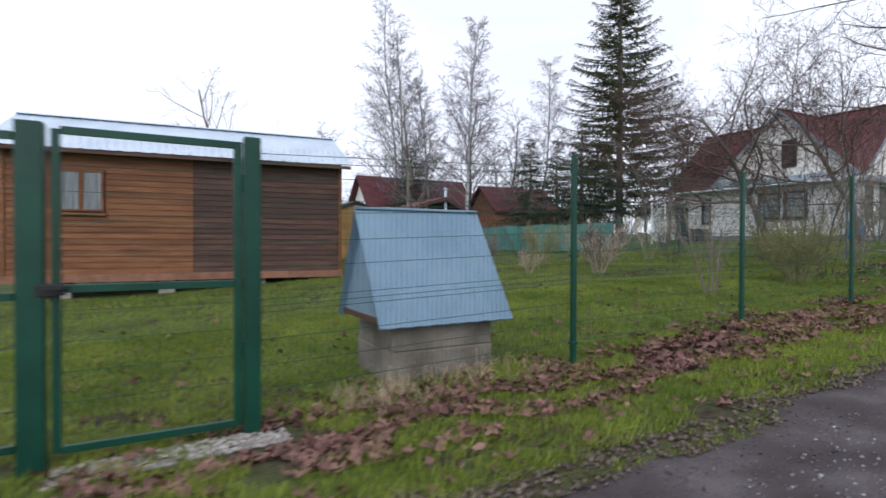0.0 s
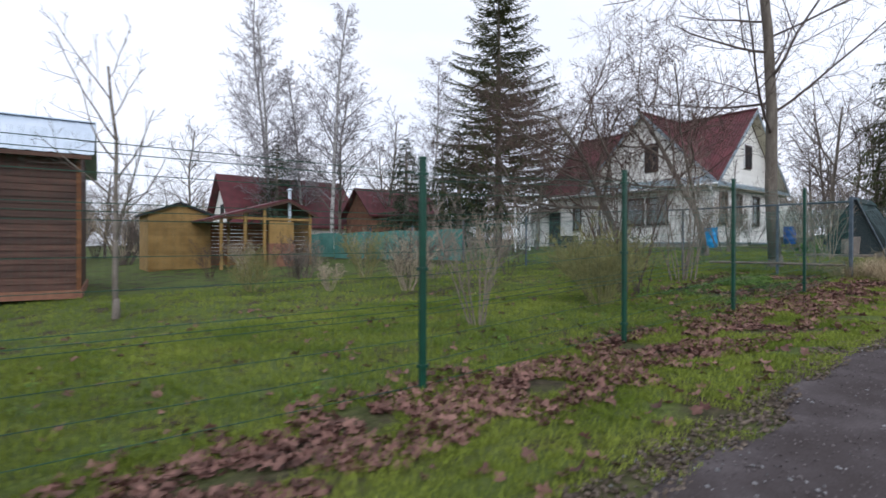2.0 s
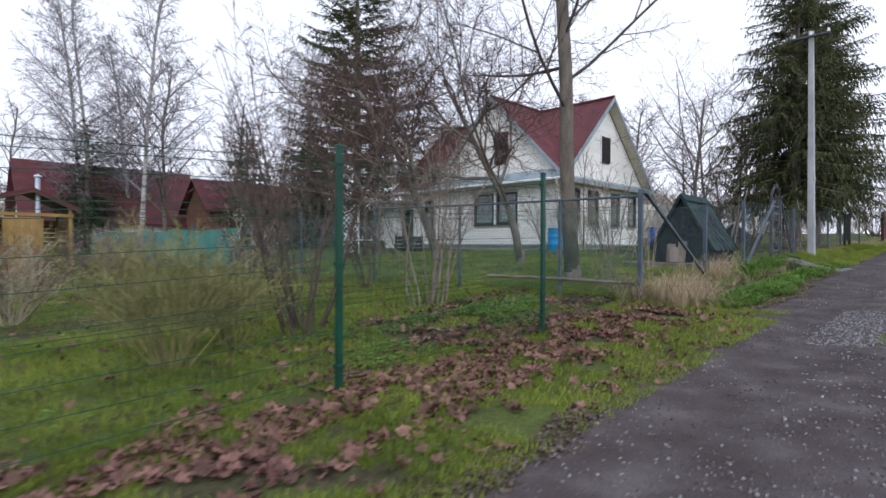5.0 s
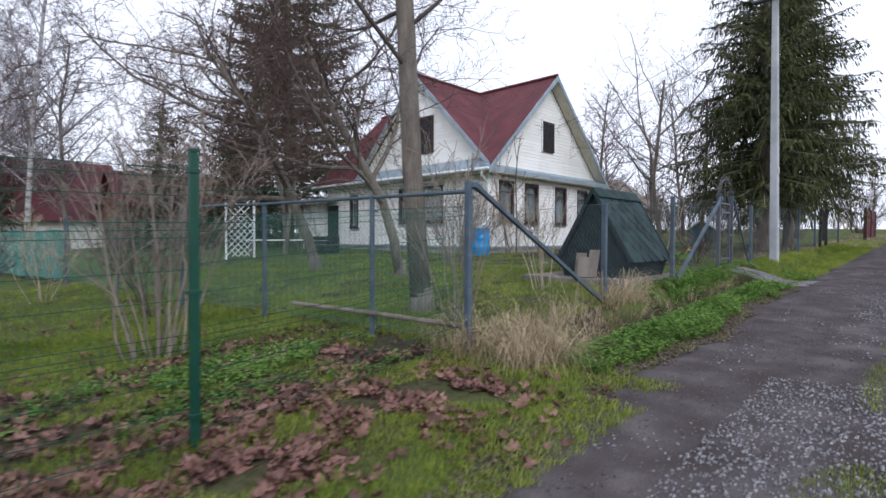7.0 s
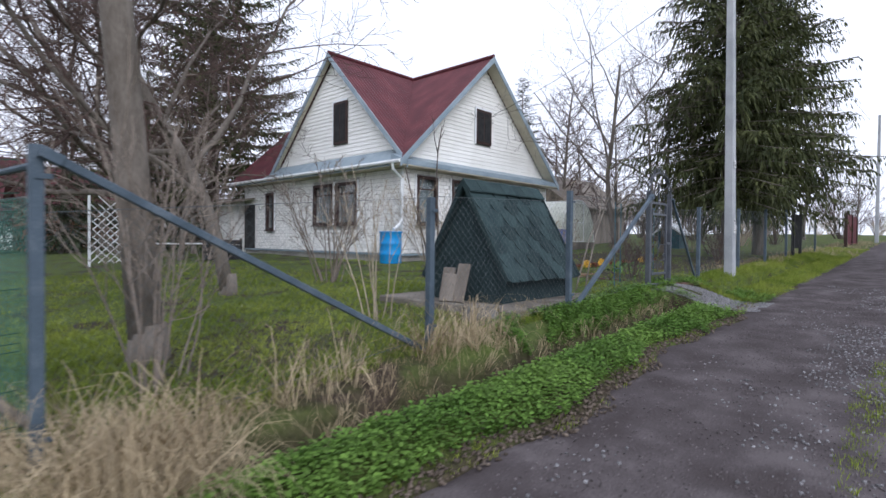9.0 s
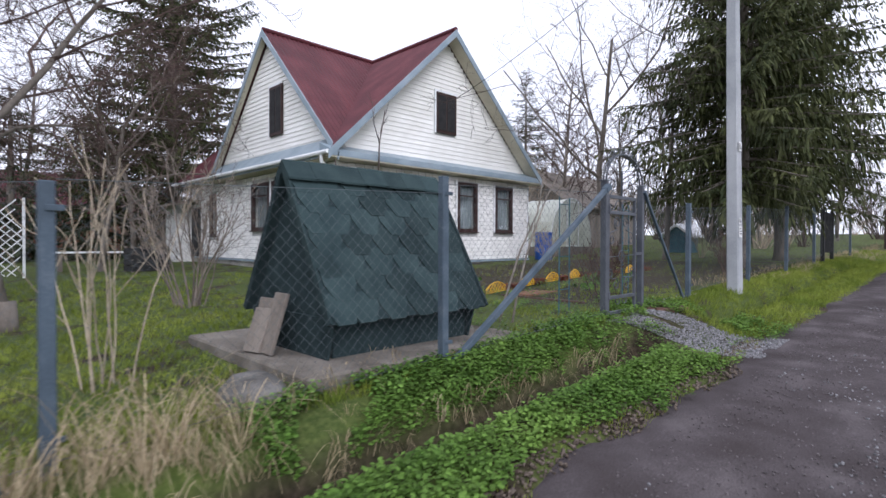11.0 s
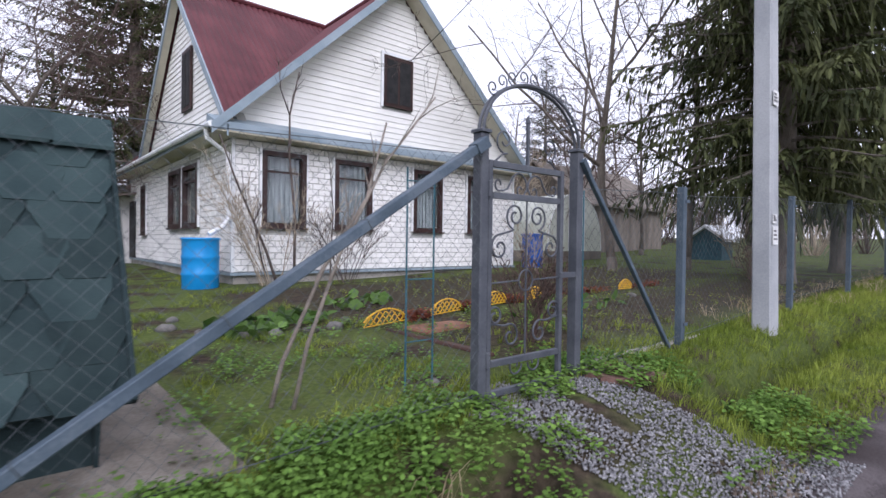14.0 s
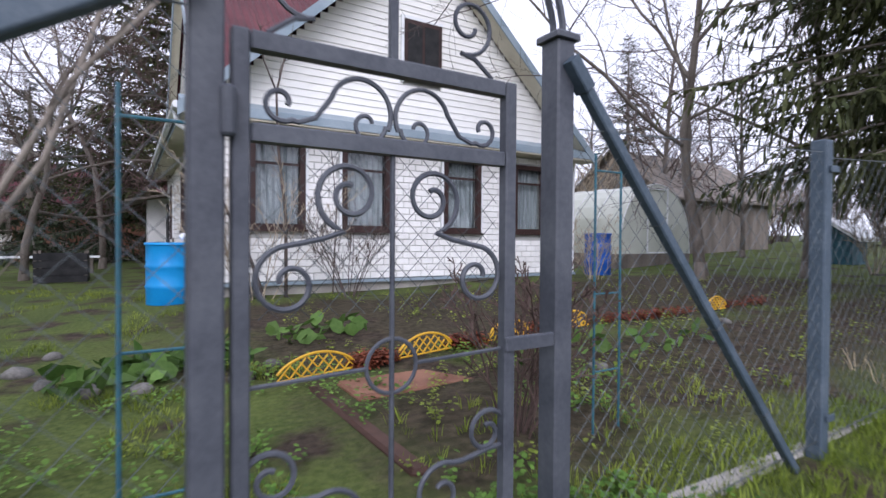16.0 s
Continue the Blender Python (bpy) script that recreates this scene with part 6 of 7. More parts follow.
# ---- scattered ground cover ----
def scatter(name, bv, bf, P, yaw, tx, ty, scale, material, label, category):
    bv = np.array(bv, float)
    N, n = len(P), len(bv)
    cz, sz = np.cos(yaw), np.sin(yaw)
    cx, sx2 = np.cos(tx), np.sin(tx)
    cy, sy2 = np.cos(ty), np.sin(ty)
    v = np.repeat(bv[None], N, 0) * np.asarray(scale).reshape(N, -1, 1 if np.ndim(scale) == 1 else 3)
    x, y, z = v[..., 0], v[..., 1], v[..., 2]
    y, z = y * cx[:, None] - z * sx2[:, None], y * sx2[:, None] + z * cx[:, None]
    x, z = x * cy[:, None] + z * sy2[:, None], -x * sy2[:, None] + z * cy[:, None]
    x, y = x * cz[:, None] - y * sz[:, None], x * sz[:, None] + y * cz[:, None]
    V = np.stack([x, y, z], -1) + P[:, None, :]
    me = bpy.data.meshes.new(name)
    size = len(bf[0])
    F = (np.array(bf)[None] + (np.arange(N) * n)[:, None, None]).reshape(-1, size)
    me.vertices.add(N * n)
    me.vertices.foreach_set("co", V.reshape(-1))
    me.loops.add(F.size)
    me.loops.foreach_set("vertex_index", F.reshape(-1).astype(np.int32))
    me.polygons.add(len(F))
    me.polygons.foreach_set("loop_start", np.arange(0, F.size, size, dtype=np.int32))
    me.update(calc_edges=True)
    me.materials.append(material)
    return tagged(new(name, me), label, category, kind="stuff")


RNG = np.random.RandomState(4)


def spots(n, x0, x1, y0, y1, keep=None):
    x, y = RNG.uniform(x0, x1, n), RNG.uniform(y0, y1, n)
    if keep is not None:
        k = keep(x, y)
        x, y = x[k], y[k]
    return np.stack([x, y, ground_z(x, y) - 0.004], -1)


def blob(n, cx, cy, rx, ry):
    a, r = RNG.uniform(0, 6.28, n), np.sqrt(RNG.uniform(0, 1, n))
    x, y = cx + rx * r * np.cos(a), cy + ry * r * np.sin(a)
    return np.stack([x, y, ground_z(x, y) - 0.01], -1)


def patchy(x, y, f=1.3, cut=0.0, seed=0.0):
    v = np.array([noise.noise((a * f, b * f, seed)) for a, b in zip(x, y)])
    return v > cut


def tuft(blades, h, w, spread, seed):
    rnd = random.Random(seed)
    vs, fs = [], []
    for i in range(blades):
        a = rnd.uniform(0, 6.28)
        q = rnd.uniform(0, spread)
        bx, by = q * math.cos(a), q * math.sin(a)
        lean = rnd.uniform(0.1, 0.75)
        hh = h * rnd.uniform(0.5, 1.1)
        dx, dy = math.cos(a) * lean * hh, math.sin(a) * lean * hh
        nx, ny = -math.sin(a + 0.7) * w, math.cos(a + 0.7) * w
        k = len(vs)
        vs += [(bx - nx, by - ny, 0), (bx + nx, by + ny, 0), (bx + dx * 0.4 + nx * 0.7, by + dy * 0.4 + ny * 0.7, hh * 0.6), (bx + dx * 0.4 - nx * 0.7, by + dy * 0.4 - ny * 0.7, hh * 0.6), (bx + dx, by + dy, hh * 0.95)]
        fs += [(k, k + 1, k + 2), (k, k + 2, k + 3), (k + 3, k + 2, k + 4)]
    return vs, fs


def lay(name, base, P, smin, smax, material, label, category, tilt=0.15):
    n = len(P)
    return scatter(name, base[0], base[1], P, RNG.uniform(0, 6.28, n), RNG.normal(0, tilt, n), RNG.normal(0, tilt, n), RNG.uniform(smin, smax, n), material, label, category)


ON_LAWN = lambda x, y: ~((x > 21.5) & (y > 0.5) & patchy(x, y, 1.5, -0.18, 91)) & ~((x > 10.6) & (x < 14.9) & (y < 2.4) & patchy(x, y, 1.2, -0.1, 44)) & ~((x > 19.5) & (x < 22.35) & (y > 0.1) & (y < 2.7)) & ~((x > 24.7) & (y > 0.45)) & ~((x < 2.9) & (y > 11.8))
lay("lawn_grass", tuft(6, 0.075, 0.0032, 0.05, 1), np.concatenate([spots(34000, -8, 16, 0.2, 5, ON_LAWN), spots(26000, -8, 26, 3, 12, ON_LAWN), spots(9000, 15, 26, 0.0, 4, ON_LAWN)]), 0.6, 1.35, M_GRASS, "short mossy spring grass of the lawns", "grass")
lay("verge_grass", tuft(6, 0.07, 0.0032, 0.05, 2), np.concatenate([spots(30000, -8, 15.5, -2.0, 0.3, lambda x, y: patchy(x, y, 1.1, -0.25, 2)), spots(2600, -10, 30, -9, -5.3), spots(6000, 26, 48, -1.5, 0.3)]), 0.6, 1.3, M_GRASS, "short grass on the lane verge", "grass")
lay("tall_grass", tuft(8, 0.105, 0.0036, 0.08, 3), np.concatenate([spots(5200, 24.9, 40, -1.4, 0.15), spots(1100, 15.6, 24, -0.12, 0.6, ON_LAWN), spots(120, 24.8, 27.5, 0.2, 1.6)]), 0.5, 1.2, M_GRASS, "long fresh grass along the fence and ditch", "grass")

LEAFLET = ([(0, 0, 0), (0.22, 0.16, 0.03), (0.3, 0.45, 0.02), (0, 0.75, -0.06), (-0.3, 0.45, 0.02), (-0.22, 0.16, 0.03)], [(0, 1, 2), (0, 2, 3), (0, 3, 4), (0, 4, 5)])


def sprig(seed):
    """A ground-elder sprig: leaflets round a short stalk."""
    rnd = random.Random(seed)
    vs, fs = [], []
    for i in range(7):
        a = 6.283 * i / 7 + rnd.uniform(-0.3, 0.3)
        m = Matrix.Rotation(a, 3, "Z") @ Matrix.Rotation(rnd.uniform(-0.5, 0.4), 3, "X")
        k = len(vs)
        s = rnd.uniform(0.5, 1.0) * 0.07
        for p in LEAFLET[0]:
            q = m @ (Vector(p) * s + Vector((0, 0.015, 0)))
            vs.append((q.x, q.y, q.z + 0.05 + 0.04 * rnd.random() * 0 + 0.03 * (i % 3)))
        fs += [tuple(j + k for j in f) for f in LEAFLET[1]]
    return vs, fs


def strip(x, y):
    e = edge_y(x)
    return (y > e + 0.05) & (y < -0.8 + 0.14 * smoothstep(19, 22, x)) & ~((x > 23.3) & (x < 25.3) & (y > -1.2))


lay("ground_elder", sprig(1), np.concatenate([spots(9000, 15.3, 26, -1.75, -0.76, strip), spots(3600, 19.0, 23.2, -0.44, 0.22, lambda x, y: patchy(x, y, 1.7, -0.22, 8) & ON_LAWN(x, y)), spots(2600, 20.4, 25.5, -0.4, 0.7, lambda x, y: patchy(x, y, 1.5, -0.05, 7) & ON_LAWN(x, y)), spots(2500, 9.5, 14.6, 0.3, 2.6, lambda x, y: patchy(x, y, 0.9, 0.1, 3)), blob(700, 13.2, 1.6, 0.9, 0.5), spots(900, 22, 26.5, 0.5, 3.2, lambda x, y: patchy(x, y, 1.2, 0.0, 5)), spots(900, -3, 9, 0.3, 5, lambda x, y: patchy(x, y, 1.6, 0.3, 9)), spots(2200, 21.5, 25.9, -1.5, 0.35, lambda x, y: patchy(x, y, 1.3, -0.02, 61) & ~(np.abs(x - 24.1 + 0.3 * y) < 0.38))]), 0.55, 1.1, M_HERB, "bright green ground elder along the ditch", "ground cover")
lay("lawn_weeds", sprig(2), spots(9000, 13, 27, 0.2, 7.2, lambda x, y: patchy(x, y, 1.0, 0.05, 13) & ON_LAWN(x, y)), 0.3, 0.75, M_GRASS, "low green weeds in the lawn", "ground cover")


def star_leaf(seed):
    """A curled, five-lobed dead leaf."""
    rnd = random.Random(seed)
    vs = [(0, 0, 0.0)]
    n = 14
    for i in range(n):
        a = 6.283 * i / n
        r = (1.0 if i % 3 else 0.62) * rnd.uniform(0.75, 1.1) * 0.085
        vs.append((r * math.cos(a), r * math.sin(a) * 0.85, 0.55 * (r * math.cos(a + 0.6)) ** 2 / 0.085 + rnd.uniform(-0.012, 0.022)))
    return vs, [(0, i + 1, (i + 1) % n + 1) for i in range(n)]


def litter(x, y):
    d = 0.85 * np.exp(-((y + 0.55 - 0.015 * x) / 0.7) ** 2) * (1 - smoothstep(10, 15, x) * 0.8) * (1 - smoothstep(14.4, 15, x))
    d = np.maximum(d, 0.8 * ((y > -1.0) & (y < 2.6)) * smoothstep(8.5, 11.5, x) * (1 - smoothstep(14, 15, x)))
    d = np.maximum(d, 0.045 * (y > 0.2))
    d = np.maximum(d, 0.2 * ((y < -0.9) & (y > -1.95)))
    return (RNG.uniform(0, 1, len(x)) < d) & (patchy(x, y, 1.9, -0.12, 21))


leaf_spots = spots(30000, -5, 15, -1.95, 6, litter)
near_spots = spots(15000, -3.5, 14.5, -1.3, 0.6, litter)
leaf_spots = np.concatenate([leaf_spots, near_spots])
leaf_spots[:, 2] += RNG.uniform(0.005, 0.045, len(leaf_spots))
for k in range(3):
    P = leaf_spots[k::3]
    lay("fallen_leaves", star_leaf(40 + k), P, 0.32, 0.8, M_LEAF, "brown curled maple leaves lying along the fence", "leaf litter", tilt=0.35)

# dry reed grass round the ditch head
def straw(seed, h):
    rnd = random.Random(seed)
    vs, fs = [], []
    for i in range(9):
        a = rnd.uniform(0, 6.28)
        ca, sa = math.cos(a), math.sin(a)
        w = 0.0045
        hh = h * rnd.uniform(0.6, 1.1)
        out = rnd.uniform(0.3, 1.05)
        bend = rnd.uniform(0.7, 1.12)
        k = len(vs)
        q = rnd.uniform(0, 0.1)
        for s in range(5):
            f = s / 4
            rad = q + out * hh * f * 1.15
            zz = hh * 0.62 * math.sin(math.pi * f * bend)
            ww = w * (1 - 0.8 * f)
            vs += [(ca * rad - sa * ww, sa * rad + ca * ww, zz), (ca * rad + sa * ww, sa * rad - ca * ww, zz)]
        for s in range(4):
            fs.append((k + 2 * s, k + 2 * s + 1, k + 2 * s + 3, k + 2 * s + 2))
    return vs, fs


lay("dry_reed_grass", straw(1, 0.72), np.concatenate([blob(130, 15.35, -0.55, 0.42, 0.3), blob(14, 16.4, -0.2, 0.8, 0.14), blob(22, 15.0, 0.1, 0.35, 0.3), blob(26, 18.3, -0.2, 0.7, 0.12)]), 0.55, 1.15, M_DRY, "straw-coloured dry reed grass by the ditch", "dry grass")
lay("dry_grass", straw(2, 0.34), np.concatenate([spots(60, 15.2, 20.2, -0.35, 0.2), spots(70, 16.5, 23.0, -0.5, -0.36), spots(60, -2.5, -0.4, -0.2, 0.6), spots(80, 28, 45, -0.3, 0.6), blob(10, 20.0, 0.4, 0.9, 0.25), spots(160, 40, 60, -1.5, 0.6)]), 0.35, 0.95, M_DRY, "straw-coloured dry grass tufts along the fence foot", "dry grass")

# gravel on the lane and at the gate
PEB = ([(1, 0, 0), (0.1, 0.9, 0.1), (-0.9, 0.1, 0), (0, -1, 0.05), (0.1, 0.1, 0.7), (0, 0, -0.6)], [(0, 1, 4), (1, 2, 4), (2, 3, 4), (3, 0, 4), (1, 0, 5), (2, 1, 5), (3, 2, 5), (0, 3, 5)])


def gravel_spots(n, x0, x1, y0, y1, keep=None):
    P = spots(n, x0, x1, y0, y1, keep)
    P[:, 2] += 0.014
    return P


lay("lane_gravel", PEB, np.concatenate([gravel_spots(9000, -3, 30, -5.3, -1.9, lambda x, y: patchy(x, y, 0.8, 0.08, 31)), gravel_spots(2600, 13.4, 16.4, -3.7, -2.5), gravel_spots(9000, 14, 28, -5.2, -2.7, lambda x, y: patchy(x, y, 1.1, 0.0, 37)), gravel_spots(1500, -1, 12, -3.9, -2.7)]), 0.005, 0.019, M_GRAVEL, "loose grey gravel on the lane", "gravel", tilt=0.5)
EDGE = lambda x, y: np.abs(y - edge_y(x) + 0.05 * np.sin(x * 9)) < 0.16
lay("lane_crumbs", PEB, gravel_spots(30000, -4, 27, -5.2, -1.7, lambda x, y: y < edge_y(x)), 0.004, 0.013, M_CRUMB, "fine dark ash and grit on the lane", "gravel", tilt=0.5)
lay("edge_stones", PEB, gravel_spots(26000, -4, 27, -2.3, -1.2, EDGE), 0.006, 0.026, M_DIRT, "brown crumbs of soil and small stones along the lane edge", "gravel", tilt=0.5)
lay("edge_grass", tuft(5, 0.06, 0.0032, 0.05, 12), spots(9000, -6, 27, -2.3, -1.2, lambda x, y: (np.abs(y - edge_y(x)) < 0.15) & patchy(x, y, 2.4, 0.0, 71)), 0.4, 1.1, M_GRASS, "grass tufts creeping into the lane", "grass")
lay("gate_gravel", PEB, gravel_spots(16000, 23.2, 25.6, -1.6, 0.3, lambda x, y: (np.abs(x - 24.1 + 0.3 * y) < 0.62) & patchy(x, y, 2.2, -0.5, 51)), 0.005, 0.016, M_GRAVEL, "pale grey gravel crossing the ditch to the gate", "gravel", tilt=0.5)
lay("white_chippings", PEB, gravel_spots(900, -4.5, -3.05, -0.32, 0.02), 0.012, 0.034, M_CHIP, "pale stone chippings under the garden gate", "gravel", tilt=0.4)
lay("lane_grass_patch", tuft(6, 0.05, 0.0032, 0.05, 9), np.concatenate([blob(420, 14.0, -3.35, 0.55, 0.25), blob(300, 16.6, -3.3, 0.9, 0.14), blob(350, 19.5, -3.3, 1.8, 0.12)]), 0.5, 1.2, M_GRASS, "thin grass patch in the middle of the lane", "grass")


# ---- flower bed behind the gate ----
def edging(x0, y0, x1, y1):
    """A low arched lattice of yellow plastic."""
    b = Build()
    p, q = Vector((x0, y0, gz(x0, y0))), Vector((x1, y1, gz(x1, y1)))
    L = (q - p).length
    d = (q - p) / L

    def at(u, w):
        return p + d * u + Vector((0, 0, w))

    arch = lambda u: 0.08 + 0.12 * max(0.0, math.sin(math.pi * u / L)) ** 0.7
    b.tube([at(u, arch(u)) for u in np.linspace(0, L, 14)], 0.011, 6)
    b.tube([at(u, 0.03) for u in np.linspace(0, L, 4)], 0.009, 6)
    for sg in (1, -1):
        for i in range(-4, 11):
            pts = []
            for w in np.linspace(0.03, 0.26, 9):
                u = i * L / 7 + sg * (w - 0.03) * 0.9 + (0 if sg > 0 else 0.1)
                if 0 <= u <= L and w <= arch(u):
                    pts.append(at(u, w))
            if len(pts) > 1:
                b.tube(pts, 0.0075, 4)
    solo("bed_edging", b, M_YELLOW, "yellow plastic lattice edging along the flower bed", "garden edging", "bed edgings")


for x0, y0, x1, y1 in ((24.43, 2.66, 25.04, 2.71), (25.44, 2.73, 25.99, 2.77), (26.41, 2.79, 26.94, 2.83), (27.36, 2.84, 27.82, 2.87), (30.03, 2.89, 30.47, 2.88)):
    edging(x0, y0, x1, y1)
lay("russet_border", sprig(3), np.concatenate([blob(150, 25.22, 2.77, 0.22, 0.12), blob(150, 26.19, 2.84, 0.24, 0.12), blob(150, 27.13, 2.89, 0.25, 0.12), blob(160, 28.88, 2.97, 1.0, 0.12), blob(80, 31.11, 3.01, 0.7, 0.15)]), 0.6, 1.1, M_RUSSET, "russet perennials between the bed edgings", "flower bed")
lay("broad_leaves", LEAFLET, np.concatenate([blob(90, 23.98, 3.65, 0.5, 0.4), blob(40, 25.14, 4.00, 0.5, 0.35), blob(50, 23.44, 3.43, 0.4, 0.4), blob(30, 27.21, 2.00, 1.2, 0.3)]) + np.array([0, 0, 0.08]), 0.12, 0.3, M_BURGENIA, "broad green and yellowing leaves in the bed", "flower bed", tilt=0.7)
lay("bed_weeds", sprig(4), spots(2600, 25, 35, 0.6, 6.9, lambda x, y: patchy(x, y, 1.6, 0.05, 17)), 0.4, 1.0, M_GRASS, "green weeds over the dug beds", "ground cover")
lay("spring_flowers", sprig(6), np.concatenate([blob(90, 13.0, 1.5, 0.8, 0.45), blob(70, 13.5, 1.7, 0.7, 0.4), blob(40, 13.0, 2.3, 0.8, 0.4), spots(60, 4, 22, 2, 8)]) + np.array([0, 0, 0.06]), 0.14, 0.3, M_FLOWER, "small pale yellow spring flowers in the grass", "flowers")


def stone(x, y, s, seed):
    rnd = random.Random(seed)
    bm = bmesh.new()
    bmesh.ops.create_icosphere(bm, subdivisions=2, radius=s)
    sc = (rnd.uniform(0.8, 1.4), rnd.uniform(0.7, 1.1), rnd.uniform(0.45, 0.75))
    for v in bm.verts:
        k = 1 + 0.22 * noise.noise(v.co * (1.6 / s) + Vector((seed, 0, 0)))
        v.co = Vector((v.co.x * sc[0] * k, v.co.y * sc[1] * k, v.co.z * sc[2] * k))
    me = bpy.data.meshes.new("stone")
    bm.to_mesh(me)
    bm.free()
    me.materials.append(M_STONE)
    me.shade_smooth()
    ob = tagged(new("stone", me), "grey weathered field stone edging the bed", "stone", "bed stones")
    ob.matrix_world = pose(x, y, gz(x, y) + s * 0.2, 0, 0, rnd.uniform(0, 360))


for k, (x, y, s) in enumerate(((23.26, 3.22, 0.13), (23.60, 3.08, 0.1), (23.98, 3.00, 0.12), (24.25, 2.97, 0.15), (22.99, 3.60, 0.11), (22.77, 4.09, 0.12), (24.53, 3.23, 0.1), (22.95, 4.59, 0.1), (23.65, 3.44, 0.08), (26.68, 1.70, 0.1), (29.44, 2.30, 0.1), (23.74, 0.61, 0.07), (19.22, 0.3, 0.34))):
    stone(x, y, s * 0.75, k)
rnd = random.Random(77)
for k in range(9):
    bx_, by_ = 24.75 + rnd.uniform(0, 0.5), -0.3 + rnd.uniform(0, 0.36)
    b = Build()
    b.chamfer(-0.12, 0.12, -0.057, 0.057, -0.03, 0.035, 0.008)
    q = part("old_brick", b, M_OLDBRICK if k % 3 else M_STONE)
    q.matrix_world = pose(bx_, by_, gz(bx_, by_) + 0.01, rnd.uniform(-14, 14), rnd.uniform(-14, 14), rnd.uniform(0, 180))
    tagged(q, "weathered loose brick lying beside the gate post", "brick", "loose bricks")
b = Build()
b.chamfer(24.6, 24.7, 0.9, 2.5, 1.08, 1.25, 0.02)
solo("bed_board", b, M_PLANKD, "dark rotting board edging the garden path", "board", "path boards")
b = Build()
b.chamfer(25.0, 34.0, 0.06, 0.14, 0.95, 1.29, 0.02)
solo("fence_kerb", b, M_CONC, "grey concrete kerb under the chain-link fence", "kerb")
b = Build()
b.chamfer(24.8, 30.3, 2.0, 2.45, 1.1, 1.27, 0.02)
solo("brick_path", b, M_BRICKRED, "reddish brick path beside the flower bed", "path")


# ---- far buildings ----
small_roofed("far_house", "far house with a maroon gable roof and pale gable", "house", 11.0, 20.0, 33.0, 39.0, 0.5, 2.9, 6.5, M_CREAM, M_REDROOF, "x", 0.5, (10.95, 11.0, 35.6, 36.4, 3.4, 4.4))
def garden_pavilion():
    """Open shelter on posts: a long roof slope over the seat, the ridge over a brick stove."""
    t = thing("garden_pavilion", "open brown wooden garden pavilion with a stove", "pavilion", "", (8.6, 21.0, 0.4))
    z = gz(8.6, 21.0)
    y0, y1 = 19.5, 22.6
    ridge = Vector((9.5, 0, 3.55))
    for name, eave in (("roof", Vector((5.9, 0, 2.5))), ("roof", Vector((10.9, 0, 2.85)))):
        b = Build()
        vs = [Vector((p.x, yy, p.z + o)) for o in (0.0, -0.07) for p, yy in ((eave, y0), (ridge, y0), (ridge, y1), (eave, y1))]
        b.add(vs, [(0, 1, 2, 3), (4, 7, 6, 5), (0, 4, 5, 1), (1, 5, 6, 2), (2, 6, 7, 3), (3, 7, 4, 0)])
        part(name, b, M_REDROOF, t, "dull red-brown sheet roof")
        b = Build()
        b.tube([eave + Vector((0, y0 + 0.05, -0.12)), ridge + Vector((0, y0 + 0.05, -0.12))], 0.06, 4)
        part("rafter", b, M_PLANKD, t)
    for px, top in ((6.6, 2.62), (7.6, 2.9), (8.45, 3.1), (10.6, 2.95)):
        for py in (19.75, 22.3):
            b = Build()
            b.chamfer(px - 0.06, px + 0.06, py - 0.06, py + 0.06, z - 0.1, top, 0.01)
            part("pavilion_post", b, M_OCHRE, t)
    for px in (7.1, 8.05):
        b = Build()
        b.tube([(px - 0.4, 19.75, 2.25), (px, 19.75, 2.62)], 0.04, 4)
        part("knee_brace", b, M_PLANKD, t)
    b = Build()
    b.chamfer(6.5, 10.7, 19.7, 19.8, 2.55, 2.66, 0.01)
    part("tie_beam", b, M_OCHRE, t)
    b = Build()
    b.chamfer(8.6, 9.85, 19.62, 19.95, z, 1.5, 0.02)
    part("brick_stove", b, M_BRICKRED, t, "red brick stove")
    b = Build()
    b.chamfer(8.65, 9.8, 19.68, 19.9, 1.505, 2.5, 0.02)
    part("stove_breast", b, M_OCHRE, t, "ochre rendered stove breast")
    b = Build()
    b.tube([(9.65, 19.85, 2.5), (9.65, 19.85, 3.95)], 0.08, 10)
    b.lathe([(0.03, 0), (0.15, 0.02), (0.02, 0.12)], 10, (9.65, 19.85, 3.95))
    part("chimney_pipe", b, M_ZINC, t, "zinc chimney pipe")
    for k in range(12):
        b = Build()
        b.box(6.55, 10.65, 22.3, 22.34, z + 0.05 + k * 0.17, z + 0.2 + k * 0.17)
        part("back_board", b, M_PLANK, t)
    for k in range(11):
        b = Build()
        b.box(10.62, 10.66, 19.85, 22.25, z + 0.05 + k * 0.2, z + 0.23 + k * 0.2)
        part("side_board", b, M_OCHRE, t)
    rnd = random.Random(8)
    for k in range(16):
        b = Build()
        lx, lz = 10.0 + 0.15 * (k % 4), z + 0.1 + 0.14 * (k // 4)
        b.tube([(lx, 19.7 + rnd.uniform(-0.04, 0.04), lz), (lx, 20.1, lz)], rnd.uniform(0.055, 0.07), 7)
        part("firewood_log", b, M_GREYWOOD, t)


